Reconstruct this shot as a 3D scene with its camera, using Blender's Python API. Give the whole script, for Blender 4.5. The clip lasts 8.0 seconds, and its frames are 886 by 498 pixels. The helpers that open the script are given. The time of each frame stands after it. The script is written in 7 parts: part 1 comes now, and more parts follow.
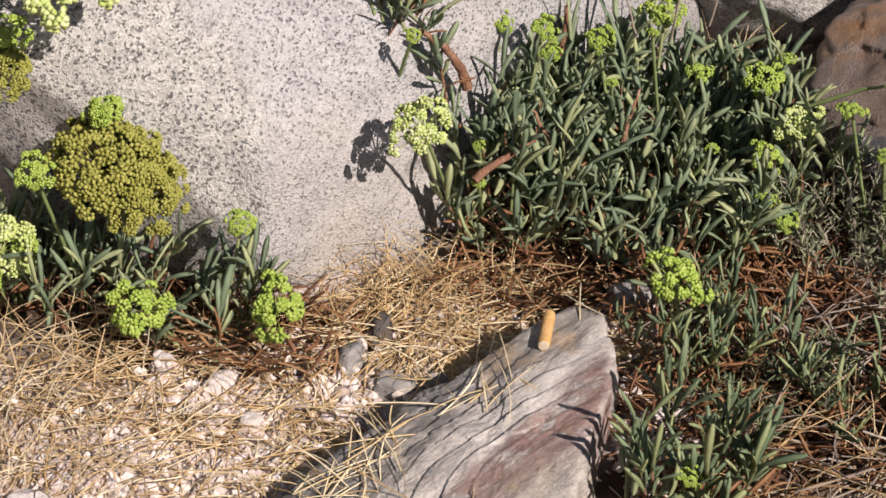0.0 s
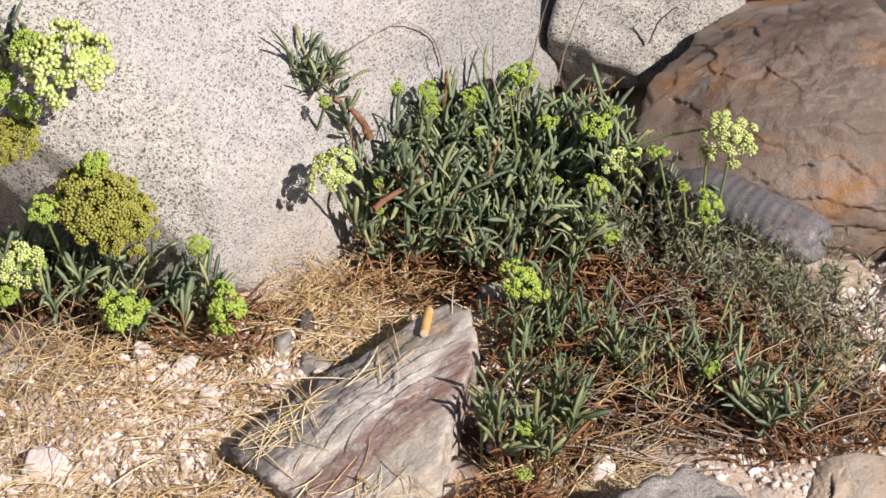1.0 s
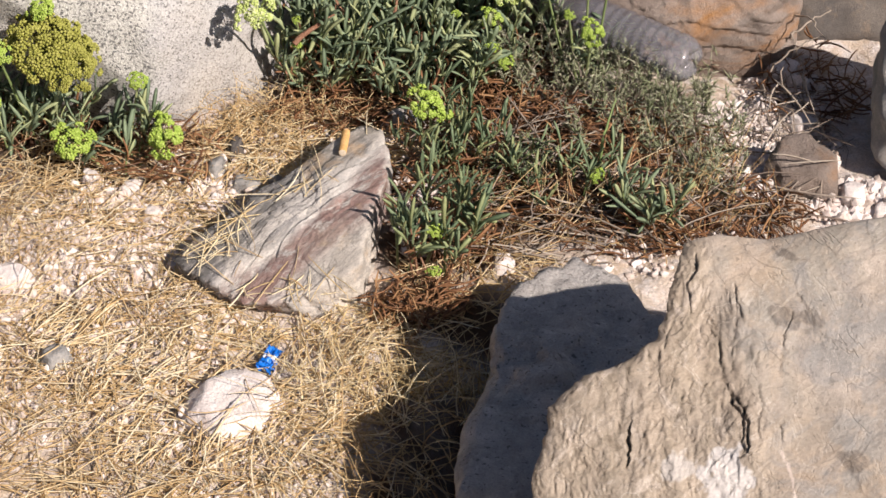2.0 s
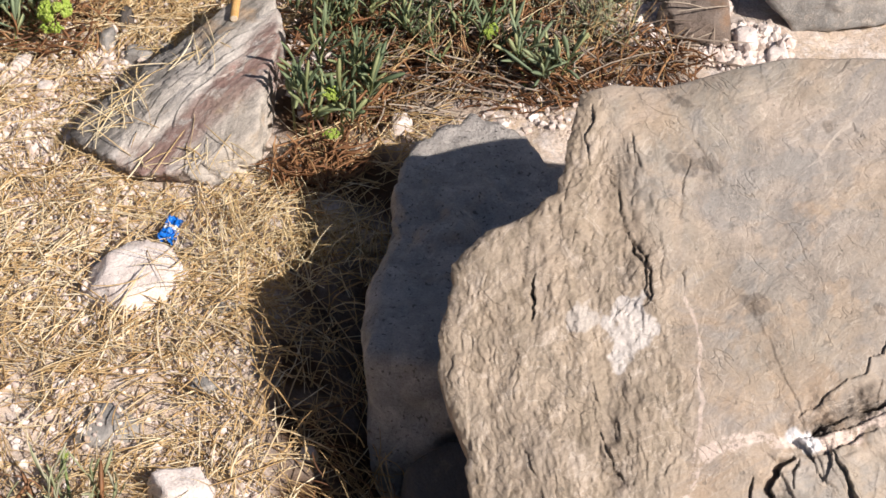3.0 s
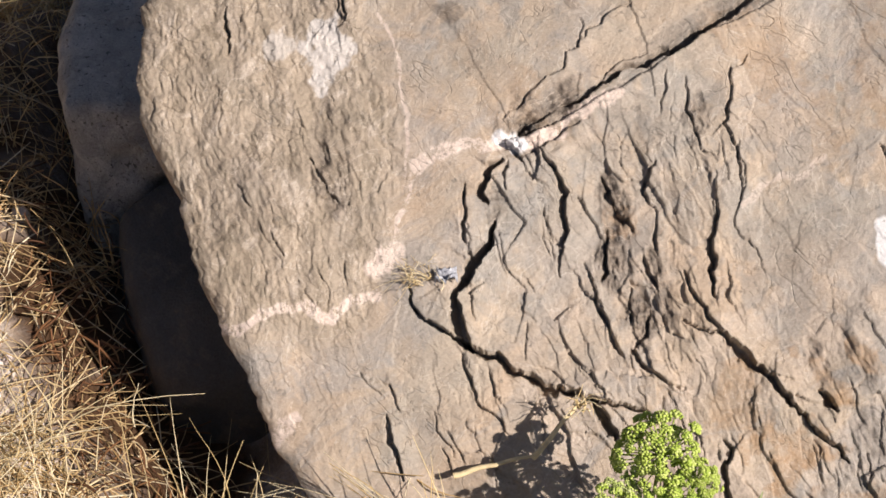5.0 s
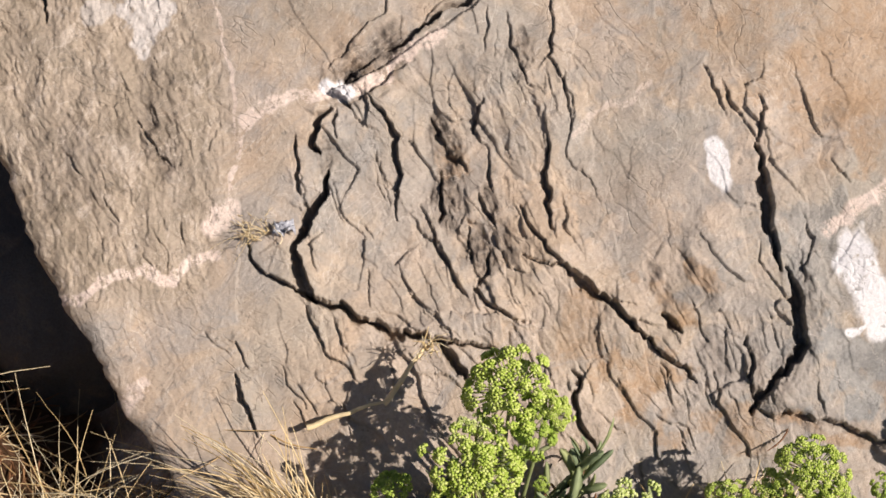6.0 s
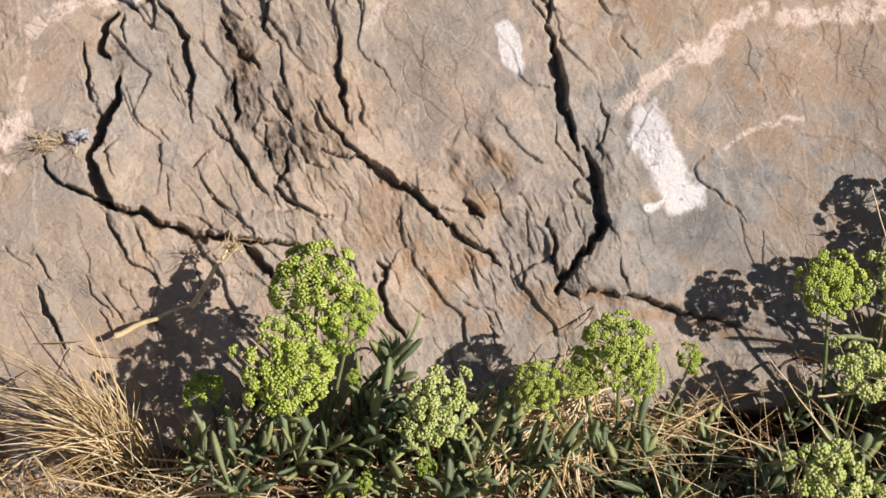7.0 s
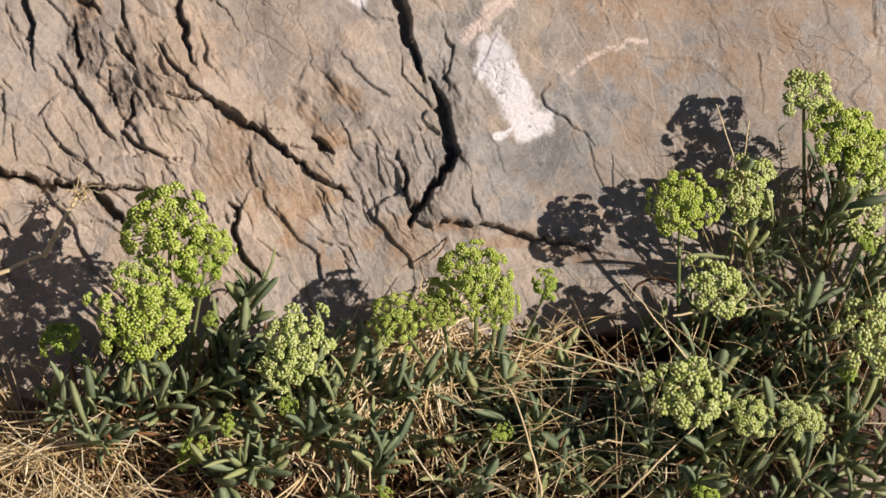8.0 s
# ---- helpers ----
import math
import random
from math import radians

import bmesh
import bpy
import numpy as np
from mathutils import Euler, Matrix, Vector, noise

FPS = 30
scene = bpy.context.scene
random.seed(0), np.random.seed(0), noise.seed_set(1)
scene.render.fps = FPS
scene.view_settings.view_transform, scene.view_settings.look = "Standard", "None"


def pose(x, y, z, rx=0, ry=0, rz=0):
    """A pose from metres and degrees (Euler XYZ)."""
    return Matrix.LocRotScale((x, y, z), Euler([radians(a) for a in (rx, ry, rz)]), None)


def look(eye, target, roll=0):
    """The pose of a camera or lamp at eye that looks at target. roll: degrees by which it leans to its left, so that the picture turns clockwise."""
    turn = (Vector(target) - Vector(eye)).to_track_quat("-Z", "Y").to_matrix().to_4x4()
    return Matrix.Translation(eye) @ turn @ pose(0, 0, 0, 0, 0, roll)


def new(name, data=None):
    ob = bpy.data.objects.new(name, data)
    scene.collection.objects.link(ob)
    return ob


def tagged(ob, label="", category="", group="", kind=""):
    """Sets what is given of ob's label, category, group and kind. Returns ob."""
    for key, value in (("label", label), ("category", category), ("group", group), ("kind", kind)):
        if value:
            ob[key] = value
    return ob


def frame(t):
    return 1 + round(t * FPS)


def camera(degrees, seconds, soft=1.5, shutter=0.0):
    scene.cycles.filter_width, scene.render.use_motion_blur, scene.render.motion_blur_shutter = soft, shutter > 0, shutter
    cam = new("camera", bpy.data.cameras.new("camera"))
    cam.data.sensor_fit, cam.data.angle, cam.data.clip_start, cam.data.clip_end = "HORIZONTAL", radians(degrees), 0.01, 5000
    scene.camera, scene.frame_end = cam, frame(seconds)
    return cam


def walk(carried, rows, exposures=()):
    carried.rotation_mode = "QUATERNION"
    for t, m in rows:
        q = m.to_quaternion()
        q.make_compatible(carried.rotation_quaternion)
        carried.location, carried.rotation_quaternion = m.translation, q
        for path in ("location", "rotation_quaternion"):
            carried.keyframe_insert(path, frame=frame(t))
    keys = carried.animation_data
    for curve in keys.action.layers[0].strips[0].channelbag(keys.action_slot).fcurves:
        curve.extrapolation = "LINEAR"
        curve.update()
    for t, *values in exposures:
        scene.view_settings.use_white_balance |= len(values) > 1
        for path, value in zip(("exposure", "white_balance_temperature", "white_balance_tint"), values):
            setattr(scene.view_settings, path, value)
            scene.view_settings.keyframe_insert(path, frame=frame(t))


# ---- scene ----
cam = camera(21, 8.0, soft=1.6)
PATH = [
    (0.0, pose(-0.075, 0.694, 1.042, 55.373, -0.544, 2.205)),
    (0.5, pose(-0.009, 0.509, 1.191, 55.113, 0.106, 2.758)),
    (1.0, pose(0.009, 0.245, 1.398, 54.768, -0.043, 1.270)),
    (1.5, pose(0.000, 0.000, 1.550, 54.000, -0.000, -0.000)),
    (2.0, pose(0.000, 0.000, 1.550, 51.013, 0.020, -1.680)),
    (2.2, pose(0.000, 0.000, 1.550, 50.563, -0.106, -1.893)),
    (3.3, pose(0.000, 0.000, 1.550, 46.636, 0.480, -6.240)),
    (3.5, pose(0.000, 0.000, 1.550, 46.112, 0.426, -6.622)),
    (4.0, pose(0.000, 0.000, 1.550, 43.593, 0.642, -8.430)),
    (4.5, pose(0.000, 0.000, 1.550, 42.069, 0.697, -11.318)),
    (4.7, pose(0.000, 0.000, 1.550, 41.533, 0.333, -13.039)),
    (5.8, pose(0.000, 0.000, 1.550, 40.286, 0.160, -19.092)),
    (6.0, pose(0.000, 0.000, 1.550, 39.793, -0.010, -20.838)),
    (6.5, pose(0.000, 0.000, 1.550, 38.409, -0.196, -23.378)),
    (7.0, pose(0.000, 0.000, 1.550, 37.322, -1.595, -26.494)),
    (7.5, pose(0.000, 0.000, 1.550, 36.027, -2.264, -29.610)),
    (8.0, pose(0.000, 0.000, 1.550, 35.913, -2.836, -30.740)),
]
walk(cam, PATH, [(0.0, 0.20, 6480, 17), (0.5, 0.28, 6480, 16), (1.5, 0.39, 6480, 15), (2.2, 0.43, 6480, 14), (3.3, 0.38, 6500, 13), (4.5, 0.33, 6540, 13), (6.0, 0.21, 6640, 14), (7.0, 0.09, 6700, 15), (8.0, 0.01, 6800, 16)])

# daylight: clear sky and one low-angled afternoon sun
SUN_AZ, SUN_EL = radians(138.0), radians(40.0)
world = bpy.data.worlds.new("sky")
scene.world = world
world.use_nodes = True
wn = world.node_tree.nodes
sky = wn.new("ShaderNodeTexSky")
sky.sky_type, sky.sun_disc = "NISHITA", False
sky.sun_elevation, sky.sun_rotation = SUN_EL, SUN_AZ
wn["Background"].inputs["Strength"].default_value = 0.044
world.node_tree.links.new(sky.outputs[0], wn["Background"].inputs["Color"])
sun = new("sun", bpy.data.lights.new("sun", "SUN"))
sun.data.energy, sun.data.angle, sun.data.color = 5.0, radians(0.5), (1.0, 0.93, 0.83)
sun.matrix_world = look((math.sin(SUN_AZ) * math.cos(SUN_EL) * 9, math.cos(SUN_AZ) * math.cos(SUN_EL) * 9, math.sin(SUN_EL) * 9), (0, 0, 0))

rng = np.random.default_rng(7)


# ---- noise and mesh helpers ----
def hash3(i, seed):
    v = np.sin(i[..., 0] * 127.1 + i[..., 1] * 311.7 + i[..., 2] * 74.7 + seed * 19.19) * 43758.5453
    return v - np.floor(v)


def vnoise(p, seed=0):
    """Smooth value noise of points (..., 3), between -1 and 1."""
    i = np.floor(p)
    f = p - i
    f = f * f * (3 - 2 * f)
    out = 0
    if p.shape[-1] == 2:
        x, y = i[..., 0] * 127.1 + seed * 19.19, i[..., 1] * 311.7
        for dx in (0, 1):
            for dy in (0, 1):
                h = np.sin(x + dx * 127.1 + y + dy * 311.7) * 43758.5453
                out = out + (f[..., 0] if dx else 1 - f[..., 0]) * (f[..., 1] if dy else 1 - f[..., 1]) * (h - np.floor(h))
        return out * 2 - 1
    for dx in (0, 1):
        for dy in (0, 1):
            for dz in (0, 1):
                w = (f[..., 0] if dx else 1 - f[..., 0]) * (f[..., 1] if dy else 1 - f[..., 1]) * (f[..., 2] if dz else 1 - f[..., 2])
                out = out + w * hash3(i + np.array([dx, dy, dz]), seed)
    return out * 2 - 1


def fbm(p, octaves=4, seed=0, gain=0.5):
    out, amp = 0, 1.0
    for k in range(octaves):
        out = out + amp * vnoise(p * 2.03 ** k + 17.3 * k, seed + k)
        amp *= gain
    return out


def ridged(p, octaves=4, seed=0):
    out, amp = 0, 1.0
    for k in range(octaves):
        out = out + amp * (1 - 2 * np.abs(vnoise(p * 2.1 ** k + 9.1 * k, seed + k)))
        amp *= 0.5
    return out


def ground_z(x, y):
    x, y = np.asarray(x, float), np.asarray(y, float)
    p = np.stack([x, y, np.zeros_like(x)], -1)
    near = np.exp(-((x - 0.2) ** 2 + (y - 1.6) ** 2) / 3.0)
    z = 0.010 * fbm(p * 6, 3, 3) + 0.004 * fbm(p * 40, 3, 5)
    # a hollow runs along the flank of the large rock
    z = z - 0.11 * np.exp(-(((x - 0.13) / 0.10) ** 2)) * np.clip((y - 0.98) / 0.14, 0, 1) * np.clip((1.78 - y) / 0.16, 0, 1)
    # unseen rise at left and back, added to hold off sky light
    sky_block = np.clip((-1.0 - x) / 1.6, 0, 1) ** 2 + np.clip((y - 3.1) / 1.6, 0, 1) ** 2
    return z * near + (1 - near) * (-0.12) + 1.5 * np.minimum(sky_block, 1.0)


GX, GY = np.linspace(-1.2, 1.6, 330), np.linspace(0.2, 3.2, 350)
GRID = ground_z(*np.meshgrid(GX, GY))


def ground_at(x, y):
    """Height of the ground sheet, between the nodes of its fine grid."""
    a = np.clip((np.asarray(x, float) + 1.2) / 2.8 * 329, 0, 328.99)
    b = np.clip((np.asarray(y, float) - 0.2) / 3.0 * 349, 0, 348.99)
    i, j = a.astype(int), b.astype(int)
    a, b = a - i, b - j
    return (GRID[j, i] * (1 - a) + GRID[j, i + 1] * a) * (1 - b) + (GRID[j + 1, i] * (1 - a) + GRID[j + 1, i + 1] * a) * b


def mesh_of(name, verts, faces, mats, smooth=True):
    me = bpy.data.meshes.new(name)
    if isinstance(faces, list):
        me.from_pydata(np.asarray(verts).tolist(), [], faces)
    else:
        n, k = faces.shape
        me.vertices.add(len(verts))
        me.vertices.foreach_set("co", np.asarray(verts, np.float32).ravel())
        me.loops.add(n * k)
        me.loops.foreach_set("vertex_index", faces.astype(np.int32).ravel())
        me.polygons.add(n)
        me.polygons.foreach_set("loop_start", np.arange(0, n * k, k, dtype=np.int32))
        me.update(calc_edges=True)
    me.polygons.foreach_set("use_smooth", np.full(len(me.polygons), smooth))
    for m in (mats if isinstance(mats, (list, tuple)) else [mats]):
        me.materials.append(m)
    me.update()
    return me


def set_attr(me, name, values):
    me.attributes.new(name, "FLOAT", "POINT").data.foreach_set("value", np.asarray(values, np.float32))


def thing(name, me, base, label, category, group="", kind=""):
    """A top-level object whose mesh is given in world metres; its origin goes to base."""
    me.transform(Matrix.Translation(-Vector(base)))
    ob = new(name, me)
    ob.location = base
    return tagged(ob, label, category, group, kind)


def holder(name, base, label, category, group="", kind=""):
    ob = new(name)
    ob.location, ob.empty_display_size = base, 0.02
    return tagged(ob, label, category, group, kind)


def world_of(ob):
    own = Matrix.Translation(ob.location) if ob.parent is None else ob.matrix_basis
    return world_of(ob.parent) @ ob.matrix_parent_inverse @ own if ob.parent else own


def child(name, me, parent, m=None, label=""):
    """A part under a thing; m is its pose in the world."""
    ob = new(name, me)
    ob.parent = parent
    ob.matrix_parent_inverse = world_of(parent).inverted()
    if m is not None:
        ob.matrix_basis = m
    return tagged(ob, label)


def tubes(paths, radius, sides=4, taper=None, flat=1.0):
    """Vertices and faces of n thin tubes; paths (n, k, 3), radius (n,), taper (k,)."""
    paths = np.asarray(paths, float)
    n, k, _ = paths.shape
    tan = np.gradient(paths, axis=1)
    tan /= np.linalg.norm(tan, axis=2, keepdims=True) + 1e-12
    ref = np.where(np.abs(tan[..., 2:3]) > 0.9, np.array([1.0, 0, 0]), np.array([0, 0, 1.0]))
    a = np.cross(tan, ref)
    a /= np.linalg.norm(a, axis=2, keepdims=True) + 1e-12
    b = np.cross(tan, a)
    taper = np.ones(k) if taper is None else np.asarray(taper)
    r = (np.asarray(radius).reshape(n, 1) * taper[None])[..., None]
    rings = []
    for s in range(sides):
        t = 2 * np.pi * s / sides
        rings.append(paths + r * (np.cos(t) * a + flat * np.sin(t) * b))
    v = np.stack(rings, 2).reshape(-1, 3)
    idx = np.arange(n * k * sides).reshape(n, k, sides)
    q = np.stack([idx[:, :-1, :], np.roll(idx, -1, 2)[:, :-1, :], np.roll(idx, -1, 2)[:, 1:, :], idx[:, 1:, :]], -1)
    return v, q.reshape(-1, 4)


def ico(sub):
    bm = bmesh.new()
    bmesh.ops.create_icosphere(bm, subdivisions=sub, radius=1)
    v = np.array([x.co for x in bm.verts])
    f = np.array([[x.index for x in q.verts] for q in bm.faces])
    bm.free()
    return v, f


ICO6, ICO5, ICO4, ICO3, ICO1 = ico(7), ico(6), ico(5), ico(4), ico(1)
SOLIDS = []  # surfaces that carry or stop loose things


def hull_rock(corners, sphere, soft=16, seed=0, rough=0.02, grain=0.004, freq=6.0, grain_freq=40.0, stretch=(1, 1, 1), cuts=0, layers=None):
    """A worn block: the convex body of its corners with rounded edges, uneven faces and fine relief.
    layers: the direction across its beds, their number per metre and how far their edges stand out."""
    bm = bmesh.new()
    for c in corners:
        bm.verts.new(c)
    bmesh.ops.convex_hull(bm, input=bm.verts)
    bm.normal_update()
    mid = np.mean(np.array(corners), 0)
    planes = [(np.array(f.normal), (np.array(f.verts[0].co) - mid) @ np.array(f.normal)) for f in bm.faces]
    bm.free()
    d, faces = sphere
    s = 0
    for n, h in planes:
        if abs(h) > 1e-5:
            if h < 0:
                n, h = -n, -h
            s = s + np.maximum(d @ n / h, 0) ** soft
    r = s ** (-1.0 / soft)
    g = np.random.default_rng(seed + 500)
    for _ in range(cuts):
        n = g.normal(0, 1, 3)
        n /= np.linalg.norm(n)
        reach = d @ n
        h = (reach * r).max() * g.uniform(0.86, 0.97)
        r = np.where(reach > 1e-3, np.minimum(r, h / np.maximum(reach, 1e-3)), r)
    v = mid + d * r[:, None]
    st = np.array(stretch)
    push = rough * fbm(v * freq * st, 3, seed) + grain * fbm(v * grain_freq * st, 3, seed + 9)
    if layers:
        n, per, proud = layers
        q = v @ np.array(n) * per + 0.9 * fbm(v * 11, 3, seed + 3)
        push = push + proud * (np.floor(q) - q + 0.5) * (0.55 + 0.45 * vnoise(v * 17, seed + 5))
    return v + d * push[:, None], faces


def solid(v, f):
    from mathutils import bvhtree
    SOLIDS.append(bvhtree.BVHTree.FromPolygons([Vector(p) for p in v], [tuple(q) for q in (f if isinstance(f, list) else f.tolist())]))


def top_z(x, y):
    """Height of whatever lies uppermost at a place, and how far that is over the ground."""
    g = float(ground_at(x, y))
    best = g
    for tree in SOLIDS:
        h = tree.ray_cast(Vector((x, y, 3.0)), Vector((0, 0, -1)))[0]
        if h is not None:
            best = max(best, h.z)
    return best, best - g


# ---- materials ----
class Nodes:
    def __init__(self, name):
        self.m = bpy.data.materials.new(name)
        self.m.use_nodes = True
        self.t = self.m.node_tree
        self.b = self.t.nodes["Principled BSDF"]
        self.coord = self.t.nodes.new("ShaderNodeTexCoord").outputs["Object"]

    def node(self, kind, **values):
        n = self.t.nodes.new(kind)
        for k, v in values.items():
            n.inputs[k].default_value = v
        return n

    def link(self, a, b):
        self.t.links.new(a, b)

    def mapped(self, scale=(1, 1, 1), turn=(0, 0, 0)):
        n = self.node("ShaderNodeMapping")
        n.vector_type = "TEXTURE"
        n.inputs["Scale"].default_value = [1 / q for q in scale]
        n.inputs["Rotation"].default_value = [radians(-a) for a in turn]
        self.link(self.coord, n.inputs["Vector"])
        return n.outputs[0]

    def noise(self, scale, detail=4.0, rough=0.55, vec=None, warp=0.0):
        n = self.node("ShaderNodeTexNoise", Scale=scale, Detail=detail, Roughness=rough, Distortion=warp)
        self.link(vec or self.coord, n.inputs["Vector"])
        return n.outputs["Fac"]

    def ramp(self, fac, *stops):
        n = self.node("ShaderNodeValToRGB")
        e = n.color_ramp.elements
        while len(e) < len(stops):
            e.new(0.5)
        for k, (p, c) in enumerate(stops):
            e[k].position, e[k].color = p, (*c, 1) if len(c) == 3 else c
        self.link(fac, n.inputs[0])
        return n.outputs[0]

    def step(self, fac, lo, hi):
        n = self.node("ShaderNodeMapRange")
        n.inputs["From Min"].default_value, n.inputs["From Max"].default_value = lo, hi
        self.link(fac, n.inputs["Value"])
        return n.outputs[0]

    def mix(self, fac, a, b, mode="MIX"):
        n = self.t.nodes.new("ShaderNodeMix")
        n.data_type, n.blend_type = "RGBA", mode
        for sock, v in ((n.inputs[0], fac), (n.inputs[6], a), (n.inputs[7], b)):
            if isinstance(v, (int, float)):
                sock.default_value = v
            elif isinstance(v, tuple):
                sock.default_value = (*v, 1)
            else:
                self.link(v, sock)
        return n.outputs[2]

    def math(self, op, a, b):
        n = self.t.nodes.new("ShaderNodeMath")
        n.operation = op
        for sock, v in zip(n.inputs, (a, b)):
            if isinstance(v, (int, float)):
                sock.default_value = v
            else:
                self.link(v, sock)
        return n.outputs[0]

    def plates(self, scale, vec):
        """Angular chips: every cell is a small plane with a tilt of its own; also a tone for each cell."""
        v = self.node("ShaderNodeTexVoronoi", Scale=scale)
        self.link(vec, v.inputs["Vector"])
        dot = []
        for op, a, b in (("SUBTRACT", vec, v.outputs["Position"]), ("SUBTRACT", v.outputs["Color"], None)):
            n = self.t.nodes.new("ShaderNodeVectorMath")
            n.operation = op
            self.link(a, n.inputs[0])
            if b is None:
                n.inputs[1].default_value = (0.5, 0.5, 0.5)
            else:
                self.link(b, n.inputs[1])
            dot.append(n.outputs[0])
        n = self.t.nodes.new("ShaderNodeVectorMath")
        n.operation = "DOT_PRODUCT"
        self.link(dot[0], n.inputs[0])
        self.link(dot[1], n.inputs[1])
        cell = self.node("ShaderNodeSeparateColor")
        self.link(v.outputs["Color"], cell.inputs[0])
        return self.math("MULTIPLY", n.outputs["Value"], scale), cell.outputs[1]

    def warped(self, vec, scale, amount):
        """Coordinates shaken by noise, so that cell borders run unevenly."""
        n = self.node("ShaderNodeTexNoise", Scale=scale, Detail=3.0)
        self.link(vec, n.inputs["Vector"])
        m = self.t.nodes.new("ShaderNodeVectorMath")
        m.operation = "MULTIPLY_ADD"
        m.inputs[1].default_value = (amount, amount, amount)
        self.link(n.outputs["Color"], m.inputs[0])
        self.link(vec, m.inputs[2])
        return m.outputs[0]

    def attr(self, name):
        n = self.t.nodes.new("ShaderNodeAttribute")
        n.attribute_name = name
        return n.outputs["Fac"]

    def done(self, colour, rough=0.85, bump=None, strength=0.4, distance=0.002, spec=0.3):
        if isinstance(colour, tuple):
            self.b.inputs["Base Color"].default_value = (*colour, 1)
        else:
            self.link(colour, self.b.inputs["Base Color"])
        if isinstance(rough, (int, float)):
            self.b.inputs["Roughness"].default_value = rough
        else:
            self.link(rough, self.b.inputs["Roughness"])
        self.b.inputs["Specular IOR Level"].default_value = spec
        if bump is not None:
            n = self.node("ShaderNodeBump", Strength=strength, Distance=distance)
            self.link(bump, n.inputs["Height"])
            self.link(n.outputs[0], self.b.inputs["Normal"])
        return self.m


def granite_material():
    s = Nodes("granite")
    v = s.node("ShaderNodeTexVoronoi", Scale=640.0)
    warp = s.mapped((1.0, 0.8, 1.0), (0, 0, 30))
    s.link(warp, v.inputs["Vector"])
    cell = s.node("ShaderNodeSeparateColor")
    s.link(v.outputs["Color"], cell.inputs[0])
    big = s.noise(9, 4)
    dark = s.math("ADD", cell.outputs[0], s.math("MULTIPLY", s.math("SUBTRACT", big, 0.5), 0.25))
    col = s.ramp(dark, (0.0, (0.11, 0.11, 0.115)), (0.13, (0.24, 0.235, 0.235)), (0.25, (0.37, 0.36, 0.36)), (0.48, (0.43, 0.415, 0.412)), (1.0, (0.52, 0.50, 0.495)))
    col = s.mix(s.math("MULTIPLY", s.step(s.noise(3.2, 3), 0.5, 0.72), 0.35), col, (0.52, 0.43, 0.32))
    coarse = s.node("ShaderNodeTexVoronoi", Scale=560.0)
    s.link(s.warped(s.coord, 300.0, 0.003), coarse.inputs["Vector"])
    grains = s.node("ShaderNodeSeparateColor")
    s.link(coarse.outputs["Color"], grains.inputs[0])
    rough_side = s.ramp(grains.outputs[0], (0.0, (0.06, 0.058, 0.056)), (0.16, (0.13, 0.125, 0.12)), (0.24, (0.36, 0.345, 0.315)), (0.6, (0.46, 0.44, 0.40)), (1.0, (0.60, 0.575, 0.53)))
    col = s.mix(s.math("MULTIPLY", s.attr("worn"), 0.85), col, rough_side)
    col = s.mix(0.6, col, s.ramp(s.noise(26, 5, 0.65), (0.3, (0.80, 0.80, 0.81)), (0.65, (1.05, 1.05, 1.04))), "MULTIPLY")
    col = s.mix(0.5, col, s.ramp(s.noise(900, 3), (0.3, (0.75, 0.75, 0.75)), (0.7, (1.1, 1.1, 1.1))), "MULTIPLY")
    bump = s.math("ADD", s.math("MULTIPLY", s.noise(260, 4, 0.6), 0.8), s.math("MULTIPLY", v.outputs["Distance"], 0.6))
    return s.done(col, 0.85, bump, 0.6, 0.0025)


def stone_material(name, a, b, c, big=5.0, mid=40.0, stretch=(1, 1, 1), turn=(0, 0, 0), bump=0.5, rough=0.8, fine=500.0, specks=None, lines=0):
    s = Nodes(name)
    vec = s.mapped(stretch, turn)
    col = s.mix(s.step(s.noise(big, 4, 0.6, vec, 0.4), 0.38, 0.64), a, b)
    col = s.mix(s.step(s.noise(mid, 5, 0.65, vec, 0.6), 0.52, 0.70), col, c)
    if lines:
        thin = s.noise(lines, 3, 0.6, vec, 1.2)
        edge = s.math("SUBTRACT", 1.0, s.step(s.math("ABSOLUTE", s.math("SUBTRACT", thin, 0.5), 0), 0.0, 0.012))
        col = s.mix(s.math("MULTIPLY", edge, s.step(s.noise(lines * 0.6, 3), 0.45, 0.58)), col, (0.05, 0.035, 0.025))
    if specks:
        col = s.mix(s.step(s.noise(mid * 4, 2), 0.62, 0.68), col, specks)
    f = s.noise(fine, 4, 0.65)
    col = s.mix(0.75, col, s.ramp(f, (0.25, (0.62, 0.62, 0.62)), (0.75, (1.25, 1.25, 1.25))), "MULTIPLY")
    chips, tone = s.plates(mid * 0.9, s.warped(vec, mid * 2, 0.4 / mid))
    col = s.mix(0.4, col, s.ramp(tone, (0.1, (0.82, 0.82, 0.83)), (0.9, (1.12, 1.1, 1.09))), "MULTIPLY")
    h = s.math("ADD", s.math("MULTIPLY", s.noise(mid * 1.6, 5, 0.6, vec), 1.2), s.math("MULTIPLY", f, 0.5))
    h = s.math("ADD", h, s.math("MULTIPLY", chips, 0.4))
    return s.done(col, rough, h, bump, 0.004)


